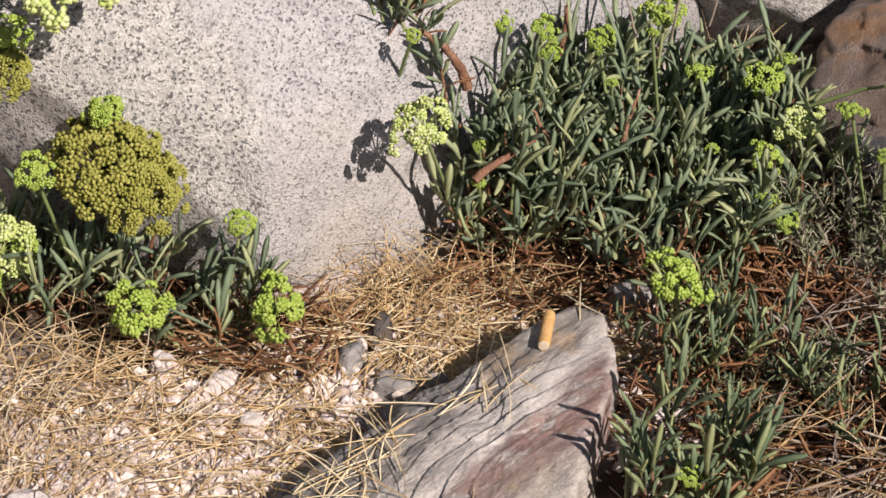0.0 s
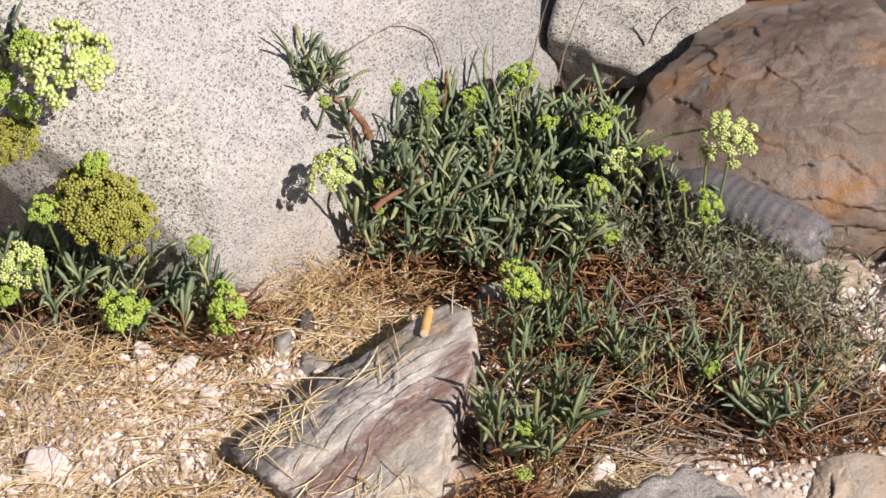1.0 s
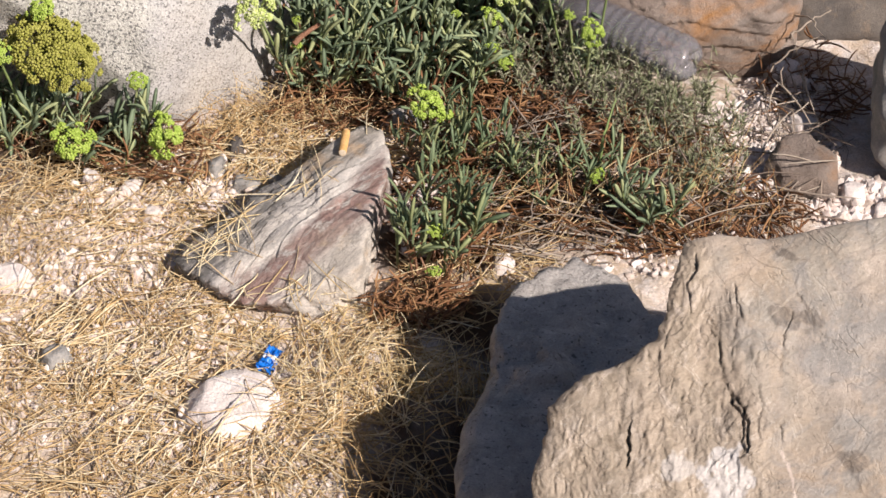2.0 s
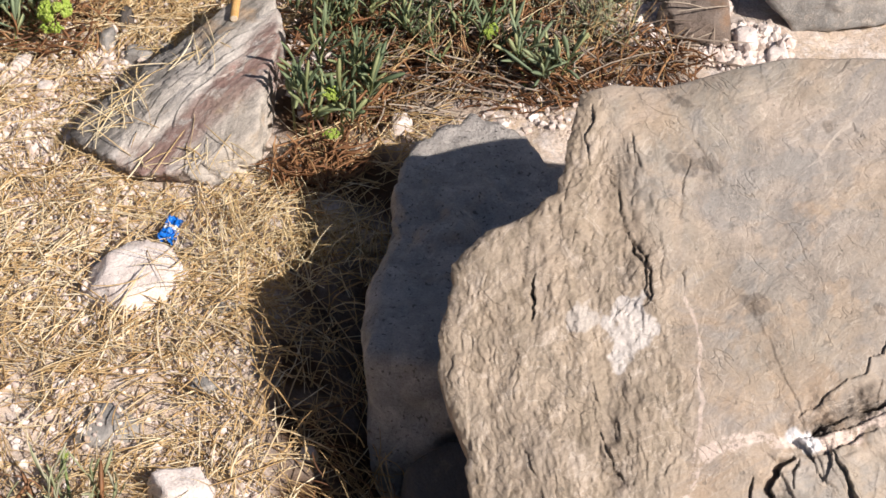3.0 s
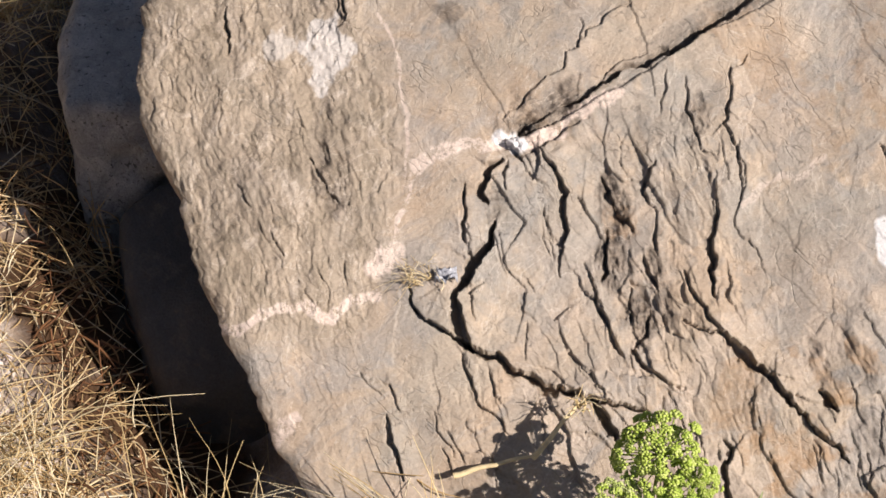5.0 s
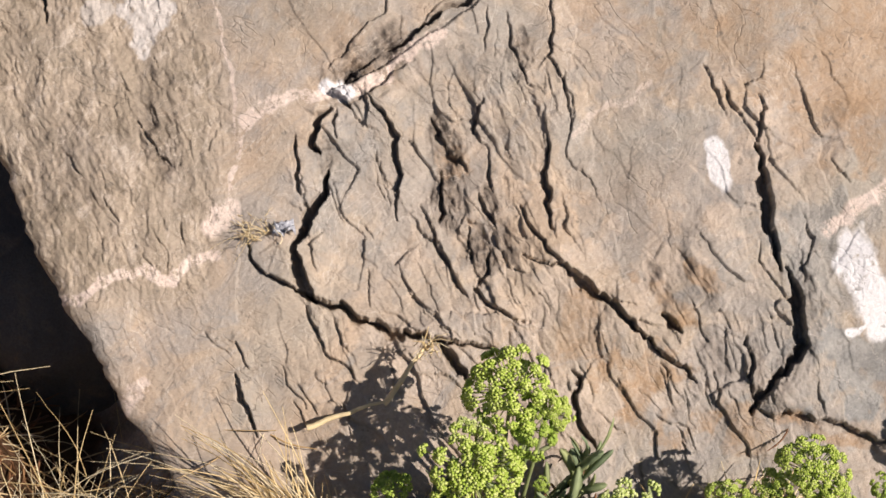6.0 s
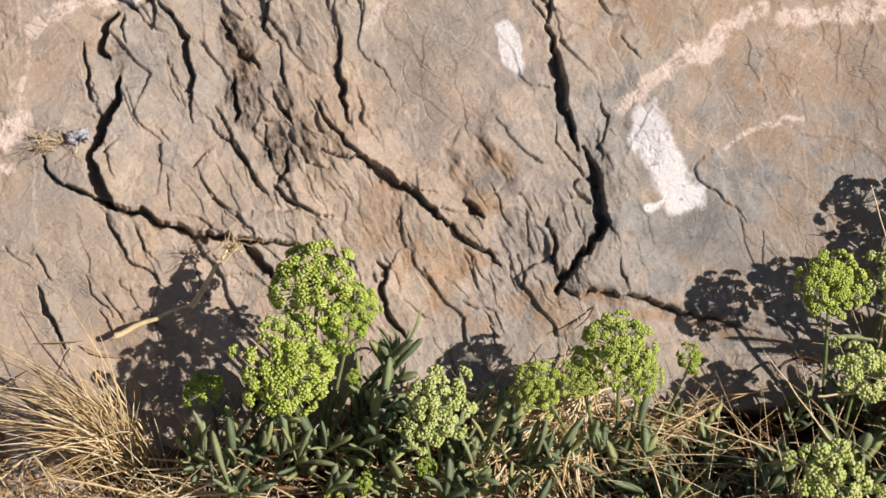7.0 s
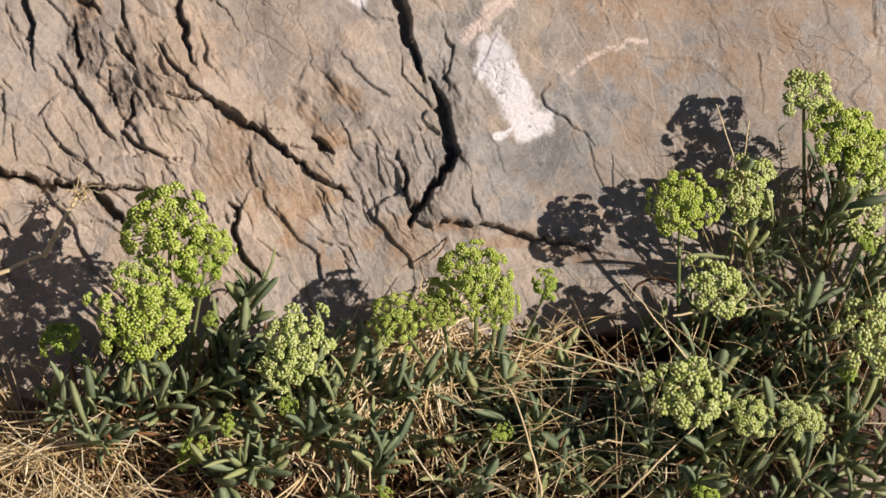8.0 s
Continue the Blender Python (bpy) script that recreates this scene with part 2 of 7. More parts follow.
def schist_material():
    """Cream, tan and grey-green schist with rust, quartz veins and lime-white patches."""
    s = Nodes("schist")
    vec = s.mapped((1.0, 0.5, 1.0), (0, 0, 62))
    col = s.mix(s.step(s.noise(5, 5, 0.6, vec, 1.0), 0.40, 0.60), (0.415, 0.318, 0.238), (0.36, 0.318, 0.268))
    col = s.mix(s.step(s.noise(13, 6, 0.7, s.coord, 1.4), 0.50, 0.66), col, (0.46, 0.365, 0.28))
    col = s.mix(s.math("MULTIPLY", s.step(s.noise(19, 6, 0.7, vec, 1.6), 0.52, 0.68), 0.75), col, (0.31, 0.285, 0.265))
    col = s.mix(s.math("MULTIPLY", s.step(s.noise(42, 6, 0.75, s.coord, 1.2), 0.55, 0.70), 0.32), col, (0.49, 0.41, 0.335))
    col = s.mix(s.math("MULTIPLY", s.step(s.noise(33, 5, 0.7, vec, 1.2), 0.58, 0.70), 0.5), col, (0.235, 0.19, 0.15))
    wide = s.mapped((1.0, 0.55, 1.0), (0, 0, 40))
    col = s.mix(s.math("MULTIPLY", s.step(s.noise(3.2, 4, 0.6, wide, 1.2), 0.50, 0.62), 0.6), col, (0.345, 0.320, 0.295))
    col = s.mix(s.math("MULTIPLY", s.step(s.noise(4.4, 5, 0.65, s.coord, 1.6), 0.54, 0.64), 0.5), col, (0.44, 0.335, 0.24))
    drift = s.warped(s.mapped((0.55, 1.0, 1.0), (0, 0, -18)), 9.0, 0.07)
    col = s.mix(s.math("MULTIPLY", s.step(s.noise(9, 6, 0.72, drift, 1.0), 0.49, 0.60), 0.65), col, (0.485, 0.40, 0.335))
    col = s.mix(s.math("MULTIPLY", s.step(s.noise(7, 6, 0.72, s.warped(drift, 5.0, 0.2), 1.0), 0.50, 0.60), 0.6), col, (0.30, 0.283, 0.272))
    # the coarse olive-brown cleaved flank
    side = s.mapped((1.0, 0.3, 1.0), (0, 0, 22))
    flank = s.mix(s.step(s.noise(26, 6, 0.7, side, 1.5), 0.40, 0.62), (0.385, 0.313, 0.245), (0.295, 0.240, 0.182))
    flank = s.mix(s.step(s.noise(58, 6, 0.7, side, 0.8), 0.54, 0.66), flank, (0.50, 0.42, 0.35))
    flank = s.mix(s.math("MULTIPLY", s.step(s.noise(75, 5, 0.7, side, 1.0), 0.58, 0.66), 0.7), flank, (0.17, 0.13, 0.09))
    col = s.mix(s.attr("flank"), col, flank)
    chips, tone = s.plates(30.0, s.warped(s.mapped((1.0, 0.45, 0.7), (0, 0, -34)), 60.0, 0.012))
    small, tone2 = s.plates(95.0, s.warped(s.mapped((1.0, 0.5, 0.7), (0, 0, -28)), 160.0, 0.006))
    col = s.mix(0.32, col, s.ramp(tone, (0.1, (0.84, 0.85, 0.87)), (0.9, (1.12, 1.09, 1.06))), "MULTIPLY")
    col = s.mix(0.35, col, s.ramp(tone2, (0.1, (0.82, 0.83, 0.84)), (0.9, (1.14, 1.12, 1.10))), "MULTIPLY")
    grey = s.mix(s.step(s.noise(50, 6, 0.7), 0.42, 0.60), (0.29, 0.285, 0.275), (0.175, 0.178, 0.18))
    col = s.mix(s.math("MULTIPLY", s.attr("grey"), 0.85), col, grey)
    # fine crooked splits between the chips, open here and there
    split = None
    for scale, vec2, wide, lo in ((21.0, s.warped(s.mapped((1.0, 0.42, 0.7), (0, 0, -34)), 55.0, 0.022), 0.012, 0.50), (44.0, s.warped(s.mapped((1.0, 0.36, 0.7), (0, 0, -22)), 110.0, 0.012), 0.020, 0.54)):
        e = s.node("ShaderNodeTexVoronoi", Scale=scale)
        e.feature = "DISTANCE_TO_EDGE"
        s.link(vec2, e.inputs["Vector"])
        cut = s.math("SUBTRACT", 1.0, s.step(e.outputs["Distance"], 0.0, wide))
        cut = s.math("MULTIPLY", cut, s.step(s.noise(scale * 0.8, 4, 0.65), lo, lo + 0.06))
        split = cut if split is None else s.math("MAXIMUM", split, cut)
    col = s.mix(s.math("MULTIPLY", split, 0.10), col, (0.085, 0.068, 0.055))
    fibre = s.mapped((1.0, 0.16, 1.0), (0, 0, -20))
    # dark fibrous breaks, and painted shade along the long seam
    torn_and_shaded = s.mix(s.step(s.noise(150, 5, 0.7, fibre, 0.5), 0.38, 0.62), (0.05, 0.04, 0.034), (0.25, 0.20, 0.16))
    col = s.mix(s.math("MULTIPLY", s.attr("torn_and_shaded"), s.step(s.noise(70, 5, 0.75, fibre, 0.4), 0.30, 0.48)), col, torn_and_shaded)
    col = s.mix(s.math("MULTIPLY", s.attr("rust"), s.step(s.noise(30, 6, 0.75), 0.36, 0.62)), col, (0.35, 0.222, 0.125))
    pale = s.mix(s.noise(120, 4, 0.7), (0.58, 0.44, 0.37), (0.74, 0.64, 0.58))
    col = s.mix(s.math("MULTIPLY", s.attr("vein"), s.step(s.noise(70, 6, 0.85), 0.42, 0.50)), col, pale)
    col = s.mix(s.math("MULTIPLY", s.attr("lime"), s.step(s.noise(95, 6, 0.8), 0.30, 0.42)), col, (0.77, 0.75, 0.765))
    col = s.mix(s.math("MULTIPLY", s.step(s.noise(150, 2, 0.5), 0.66, 0.72), 0.5), col, (0.14, 0.12, 0.10))
    # hairline joints along the cleavage, and fine quartz threads
    thin = s.noise(40, 3, 0.6, s.mapped((1.0, 0.14, 1.0), (0, 0, -32)), 0.25)
    line = s.math("SUBTRACT", 1.0, s.step(s.math("ABSOLUTE", s.math("SUBTRACT", thin, 0.5), 0), 0.0, 0.012))
    line = s.math("MULTIPLY", line, s.step(s.noise(14, 4, 0.6), 0.54, 0.62))
    col = s.mix(s.math("MULTIPLY", line, 0.2), col, (0.10, 0.085, 0.07))
    thread = s.noise(16, 4, 0.6, s.mapped((1.0, 0.6, 1.0), (0, 0, 35)), 1.5)
    white = s.math("SUBTRACT", 1.0, s.step(s.math("ABSOLUTE", s.math("SUBTRACT", thread, 0.52), 0), 0.0, 0.006))
    col = s.mix(s.math("MULTIPLY", white, 0.35), col, (0.66, 0.58, 0.51))
    f = s.noise(420, 5, 0.7)
    col = s.mix(0.5, col, s.ramp(f, (0.30, (0.60, 0.60, 0.60)), (0.70, (1.14, 1.14, 1.14))), "MULTIPLY")
    h = s.math("ADD", s.math("MULTIPLY", s.noise(60, 6, 0.62, vec, 1.0), 1.0), s.math("MULTIPLY", f, 0.22))
    h = s.math("SUBTRACT", h, s.math("MULTIPLY", split, 0.22))
    h = s.math("SUBTRACT", h, s.math("MULTIPLY", line, 0.3))
    h = s.math("ADD", h, s.math("ADD", s.math("MULTIPLY", chips, 0.5), s.math("MULTIPLY", small, 0.35)))
    return s.done(col, 0.62, h, 0.6, 0.004, 0.4)


def soil_material():
    s = Nodes("soil")
    col = s.mix(s.step(s.noise(7, 5, 0.6), 0.40, 0.62), (0.72, 0.60, 0.52), (0.58, 0.45, 0.33))
    col = s.mix(s.step(s.noise(55, 5, 0.7), 0.46, 0.62), col, (0.80, 0.71, 0.66))
    # brown leaf litter; the same dark colour paints shade beside the boulder
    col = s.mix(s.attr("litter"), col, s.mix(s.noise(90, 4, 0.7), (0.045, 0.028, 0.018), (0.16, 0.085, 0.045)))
    f = s.noise(380, 5, 0.7)
    col = s.mix(0.8, col, s.ramp(f, (0.25, (0.5, 0.5, 0.5)), (0.75, (1.3, 1.3, 1.3))), "MULTIPLY")
    h = s.math("ADD", s.noise(120, 5, 0.7), s.math("MULTIPLY", f, 0.5))
    return s.done(col, 0.95, h, 0.9, 0.005, 0.15)


def straw_material(name, a, b, c):
    """Dry stalks; each one has its own tone."""
    s = Nodes(name)
    g = s.t.nodes.new("ShaderNodeNewGeometry")
    col = s.ramp(g.outputs["Random Per Island"], (0.0, a), (0.5, b), (1.0, c))
    col = s.mix(0.6, col, s.ramp(s.noise(140, 4), (0.3, (0.6, 0.6, 0.6)), (0.7, (1.25, 1.25, 1.25))), "MULTIPLY")
    return s.done(col, 0.6, s.noise(600, 2), 0.2, 0.001, 0.35)


def leaf_material(name, a, b, c, rough=0.42):
    s = Nodes(name)
    o = s.t.nodes.new("ShaderNodeObjectInfo")
    g = s.t.nodes.new("ShaderNodeNewGeometry")
    r = s.math("FRACT", s.math("ADD", o.outputs["Random"], g.outputs["Random Per Island"]), 0)
    col = s.ramp(r, (0.0, a), (0.55, b), (1.0, c))
    col = s.mix(0.6, col, s.ramp(s.noise(130, 4), (0.3, (0.7, 0.7, 0.7)), (0.7, (1.2, 1.2, 1.2))), "MULTIPLY")
    m = s.done(col, rough, s.noise(260, 3), 0.15, 0.001, 0.25)
    # thin tissue lets a little light through
    tr = s.t.nodes.new("ShaderNodeBsdfTranslucent")
    s.link(col, tr.inputs["Color"])
    mx = s.t.nodes.new("ShaderNodeMixShader")
    mx.inputs[0].default_value = 0.13
    s.link(s.b.outputs[0], mx.inputs[1])
    s.link(tr.outputs[0], mx.inputs[2])
    s.link(mx.outputs[0], s.t.nodes["Material Output"].inputs["Surface"])
    return m


def plastic_material():
    s = Nodes("clear_plastic")
    gl = s.node("ShaderNodeBsdfGlossy", Roughness=0.08)
    gl.inputs["Color"].default_value = (0.95, 0.95, 1, 1)
    tp = s.node("ShaderNodeBsdfTransparent")
    tp.inputs["Color"].default_value = (0.99, 0.985, 0.995, 1)
    df = s.node("ShaderNodeBsdfDiffuse")
    df.inputs["Color"].default_value = (0.80, 0.76, 0.82, 1)
    haze = s.t.nodes.new("ShaderNodeMixShader")
    haze.inputs[0].default_value = 0.16
    s.link(tp.outputs[0], haze.inputs[1])
    s.link(df.outputs[0], haze.inputs[2])
    fr = s.node("ShaderNodeFresnel", IOR=1.5)
    bump = s.node("ShaderNodeBump", Strength=0.9, Distance=0.004)
    s.link(s.noise(110, 3, 0.5), bump.inputs["Height"])
    s.link(bump.outputs[0], fr.inputs["Normal"])
    s.link(bump.outputs[0], gl.inputs["Normal"])
    mx = s.t.nodes.new("ShaderNodeMixShader")
    s.link(fr.outputs[0], mx.inputs[0])
    s.link(haze.outputs[0], mx.inputs[1])
    s.link(gl.outputs[0], mx.inputs[2])
    s.link(mx.outputs[0], s.t.nodes["Material Output"].inputs["Surface"])
    return s.m


def slate_material():
    """Grey schist with wavy bands, purple-brown films and rust spots."""
    s = Nodes("banded_slate")
    along = s.mapped((0.36, 1.0, 1.0), (0, 0, -44))
    col = s.ramp(s.noise(46, 8, 0.8, along, 0.7), (0.32, (0.12, 0.116, 0.11)), (0.42, (0.36, 0.335, 0.315)), (0.50, (0.58, 0.53, 0.48)), (0.57, (0.26, 0.245, 0.24)), (0.68, (0.70, 0.65, 0.60)))
    col = s.mix(s.math("MULTIPLY", s.attr("white"), s.step(s.noise(60, 6, 0.8, along), 0.34, 0.50)), col, (0.68, 0.63, 0.58))
    col = s.mix(s.math("MULTIPLY", s.attr("dark"), s.step(s.noise(60, 6, 0.8, along), 0.40, 0.54)), col, (0.16, 0.152, 0.145))
    red = s.math("MULTIPLY", s.attr("red"), s.step(s.noise(75, 6, 0.8, along, 0.6), 0.38, 0.50))
    col = s.mix(s.math("MULTIPLY", red, 0.85), col, (0.24, 0.135, 0.115))
    col = s.mix(s.math("MULTIPLY", s.step(s.noise(11, 6, 0.7, s.mapped((0.24, 1.0, 1.0), (5, 0, -44)), 0.8), 0.58, 0.64), 0.6), col, (0.60, 0.56, 0.52))
    chips, tone = s.plates(38.0, s.warped(along, 80.0, 0.010))
    col = s.mix(0.5, col, s.ramp(tone, (0.1, (0.78, 0.78, 0.8)), (0.9, (1.15, 1.13, 1.1))), "MULTIPLY")
    col = s.mix(s.math("MULTIPLY", s.step(s.noise(18, 4, 0.6), 0.60, 0.70), 0.7), col, (0.46, 0.31, 0.18))
    col = s.mix(s.math("MULTIPLY", s.step(s.noise(6, 4, 0.6), 0.50, 0.66), 0.4), col, (0.48, 0.41, 0.33))
    f = s.noise(420, 5, 0.7)
    col = s.mix(0.8, col, s.ramp(f, (0.25, (0.6, 0.6, 0.6)), (0.75, (1.25, 1.25, 1.25))), "MULTIPLY")
    h = s.math("ADD", s.math("MULTIPLY", s.noise(70, 6, 0.7, along, 0.8), 1.2), s.math("ADD", s.math("MULTIPLY", f, 0.4), s.math("MULTIPLY", chips, 0.5)))
    return s.done(col, 0.6, h, 0.6, 0.004, 0.4)


GRANITE = granite_material()
SCHIST = schist_material()
SOIL = soil_material()
SLATE = slate_material()
BROWN_STONE = stone_material("rusty_stone", (0.165, 0.120, 0.095), (0.285, 0.235, 0.205), (0.34, 0.165, 0.06), 9, 11, (0.6, 1.0, 1.3), (0, 0, 10), 1.0, 0.42)
# own colour of one dark stone; elsewhere it stands in for shade
DARK_AND_SHADED_STONE = stone_material("dark_and_shaded_stone", (0.09, 0.08, 0.075), (0.14, 0.12, 0.105), (0.18, 0.14, 0.11), 7, 40)
GREY_STONE = stone_material("grey_stone", (0.24, 0.235, 0.23), (0.33, 0.31, 0.29), (0.42, 0.38, 0.34), 20, 90)
PALE_STONE = stone_material("pale_stone", (0.45, 0.415, 0.39), (0.33, 0.305, 0.285), (0.54, 0.505, 0.475), 24, 60, bump=0.9, specks=(0.18, 0.165, 0.15))
WHITE_STONE = stone_material("white_stone", (0.76, 0.68, 0.65), (0.66, 0.57, 0.52), (0.82, 0.78, 0.76), 14, 80, rough=0.9)
GRIT = straw_material("pale_grit", (0.62, 0.50, 0.45), (0.74, 0.67, 0.64), (0.40, 0.31, 0.25))
STRAW = straw_material("straw", (0.46, 0.30, 0.14), (0.68, 0.51, 0.29), (0.86, 0.76, 0.56))
STRAW_PALE = straw_material("pale_dry_grass", (0.56, 0.40, 0.19), (0.74, 0.58, 0.33), (0.88, 0.78, 0.56))
STRAW_DARK = straw_material("weathered_straw", (0.38, 0.24, 0.11), (0.57, 0.39, 0.19), (0.70, 0.52, 0.28))
DEAD = straw_material("dead_brown_foliage", (0.10, 0.045, 0.022), (0.22, 0.10, 0.045), (0.34, 0.19, 0.09))
TWIG = straw_material("grey_twig", (0.20, 0.15, 0.12), (0.32, 0.26, 0.21), (0.44, 0.37, 0.30))
LEAF = leaf_material("samphire_leaf", (0.150, 0.200, 0.125), (0.245, 0.305, 0.185), (0.41, 0.44, 0.22), 0.58)
LEAF_DARK = leaf_material("samphire_leaf_deep", (0.125, 0.175, 0.10), (0.205, 0.260, 0.145), (0.36, 0.39, 0.18), 0.58)
LEAF_BLUE = leaf_material("samphire_leaf_grey", (0.150, 0.200, 0.118), (0.240, 0.300, 0.168), (0.39, 0.42, 0.18), 0.55)
SCRUB = leaf_material("scrub_leaf", (0.27, 0.31, 0.16), (0.40, 0.42, 0.26), (0.56, 0.52, 0.40), 0.6)
STALK = leaf_material("green_stalk", (0.20, 0.27, 0.10), (0.26, 0.31, 0.13), (0.30, 0.33, 0.16))
BARK = stone_material("reddish_stem", (0.22, 0.105, 0.06), (0.30, 0.16, 0.10), (0.42, 0.27, 0.18), 60, 160, (1, 1, 1), (0, 0, 0), 0.5, 0.7)
UMBEL = {
    "lime": leaf_material("lime_umbel", (0.28, 0.40, 0.06), (0.37, 0.49, 0.09), (0.48, 0.58, 0.15), 0.55),
    "pale": leaf_material("pale_umbel", (0.46, 0.56, 0.15), (0.58, 0.66, 0.25), (0.74, 0.77, 0.42), 0.6),
    "olive": leaf_material("olive_umbel", (0.26, 0.26, 0.05), (0.35, 0.345, 0.075), (0.45, 0.43, 0.12), 0.6),
    "green": leaf_material("green_umbel", (0.36, 0.49, 0.07), (0.51, 0.62, 0.13), (0.68, 0.74, 0.28), 0.55),
}
PLASTIC = plastic_material()


# ---- the main rock: a tilted slab of schist, u along its foot, v up its slope ----
FOOT, ALONG, UPHILL, SLOPE = np.array([0.31, 1.0, 0.02]), np.array([0.942, -0.336]), np.array([0.336, 0.942]), 0.62
LEFT_V = [-0.06, 0.003, 0.047, 0.118, 0.148, 0.205, 0.267, 0.310, 0.352, 0.372, 0.386, 0.405, 0.450, 0.482, 0.60]
LEFT_U = [-0.120, -0.142, -0.183, -0.229, -0.247, -0.268, -0.310, -0.317, -0.315, -0.296, -0.266, -0.241, -0.244, -0.241, -0.22]
TOP_U = [-0.40, -0.241, -0.218, -0.176, -0.079, 0.10, 0.9]
TOP_V = [0.470, 0.482, 0.493, 0.497, 0.534, 0.56, 0.60]
RIDGE_V = [0.0, 0.13, 0.222, 0.269, 0.314, 0.382, 0.439, 0.482, 0.6]
RIDGE_U = [-0.115, -0.105, -0.097, -0.098, -0.120, -0.157, -0.197, -0.225, -0.26]


def jagged(pts, seed):
    """A course in short straight lengths: each stretch is broken again and again at points set a little aside."""
    g = np.random.default_rng(seed)
    pts = [np.array(q, float) for q in pts]
    for amount in (0.15, 0.16, 0.14):
        out = [pts[0]]
        for a, b in zip(pts[:-1], pts[1:]):
            d = b - a
            l = math.hypot(d[0], d[1])
            if l > 0.0045:
                m = a + d * g.uniform(0.35, 0.65)
                k = g.normal(0, amount * 0.6)
                m[0], m[1] = m[0] - d[1] * k, m[1] + d[0] * k
                m[2] *= g.uniform(0.6, 1.35)
                out.append(m)
            out.append(b)
        pts = out
    return np.array(pts)


def course(u, v, p):
    """Distance to a course of (u, v, width), its side, the width there and how far along (0 to 1) the nearest place is."""
    best, side, wide, along = np.full(u.shape, 9.0), np.zeros(u.shape), np.full(u.shape, 1e-4), np.zeros(u.shape)
    seg = np.maximum(np.hypot(np.diff(p[:, 0]), np.diff(p[:, 1])), 1e-6)
    run, total = 0.0, seg.sum()
    for a, b, l in zip(p[:-1], p[1:], seg):
        t = np.clip(((u - a[0]) * (b[0] - a[0]) + (v - a[1]) * (b[1] - a[1])) / l ** 2, 0, 1)
        d = np.hypot(u - a[0] - t * (b[0] - a[0]), v - a[1] - t * (b[1] - a[1]))
        s = np.sign((b[0] - a[0]) * (v - a[1]) - (b[1] - a[1]) * (u - a[0]))
        near = d < best
        best, side = np.where(near, d, best), np.where(near, s, side)
        wide, along = np.where(near, a[2] + t * (b[2] - a[2]), wide), np.where(near, (run + t * l) / total, along)
        run += l
    return best, side, wide, along


def polyline_distance(u, v, pts):
    """Distance to a broken line, the side of it, and how far along it (0 to 1) the nearest place is."""
    best, side, along = np.full(u.shape, 9.0), np.zeros(u.shape), np.zeros(u.shape)
    p = np.array(pts)
    seg = np.linalg.norm(np.diff(p, axis=0), axis=1)
    run, total = 0.0, seg.sum()
    for a, b, l in zip(p[:-1], p[1:], seg):
        t = np.clip(((u - a[0]) * (b[0] - a[0]) + (v - a[1]) * (b[1] - a[1])) / l ** 2, 0, 1)
        d = np.hypot(u - a[0] - t * (b[0] - a[0]), v - a[1] - t * (b[1] - a[1]))
        s = np.sign((b[0] - a[0]) * (v - a[1]) - (b[1] - a[1]) * (u - a[0]))
        near = d < best
        best, side, along = np.where(near, d, best), np.where(near, s, side), np.where(near, (run + t * l) / total, along)
        run += l
    return best, side, along


def blob(u, v, cu, cv, ru, rv, turn=0.0, seed=0, ragged=0.45):
    """A ragged patch, 1 inside and 0 outside."""
    out, far = np.zeros(u.shape), 1.8 * max(ru, rv)
    near = (np.abs(u - cu) < far) & (np.abs(v - cv) < far)
    u, v = u[near], v[near]
    c, s = math.cos(radians(turn)), math.sin(radians(turn))
    a, b = ((u - cu) * c + (v - cv) * s) / ru, (-(u - cu) * s + (v - cv) * c) / rv
    r = np.hypot(a, b) + ragged * fbm(np.stack([u * 60, v * 60], -1), 4, seed)
    out[near] = np.clip((1.1 - r) / 0.25, 0, 1)
    return out


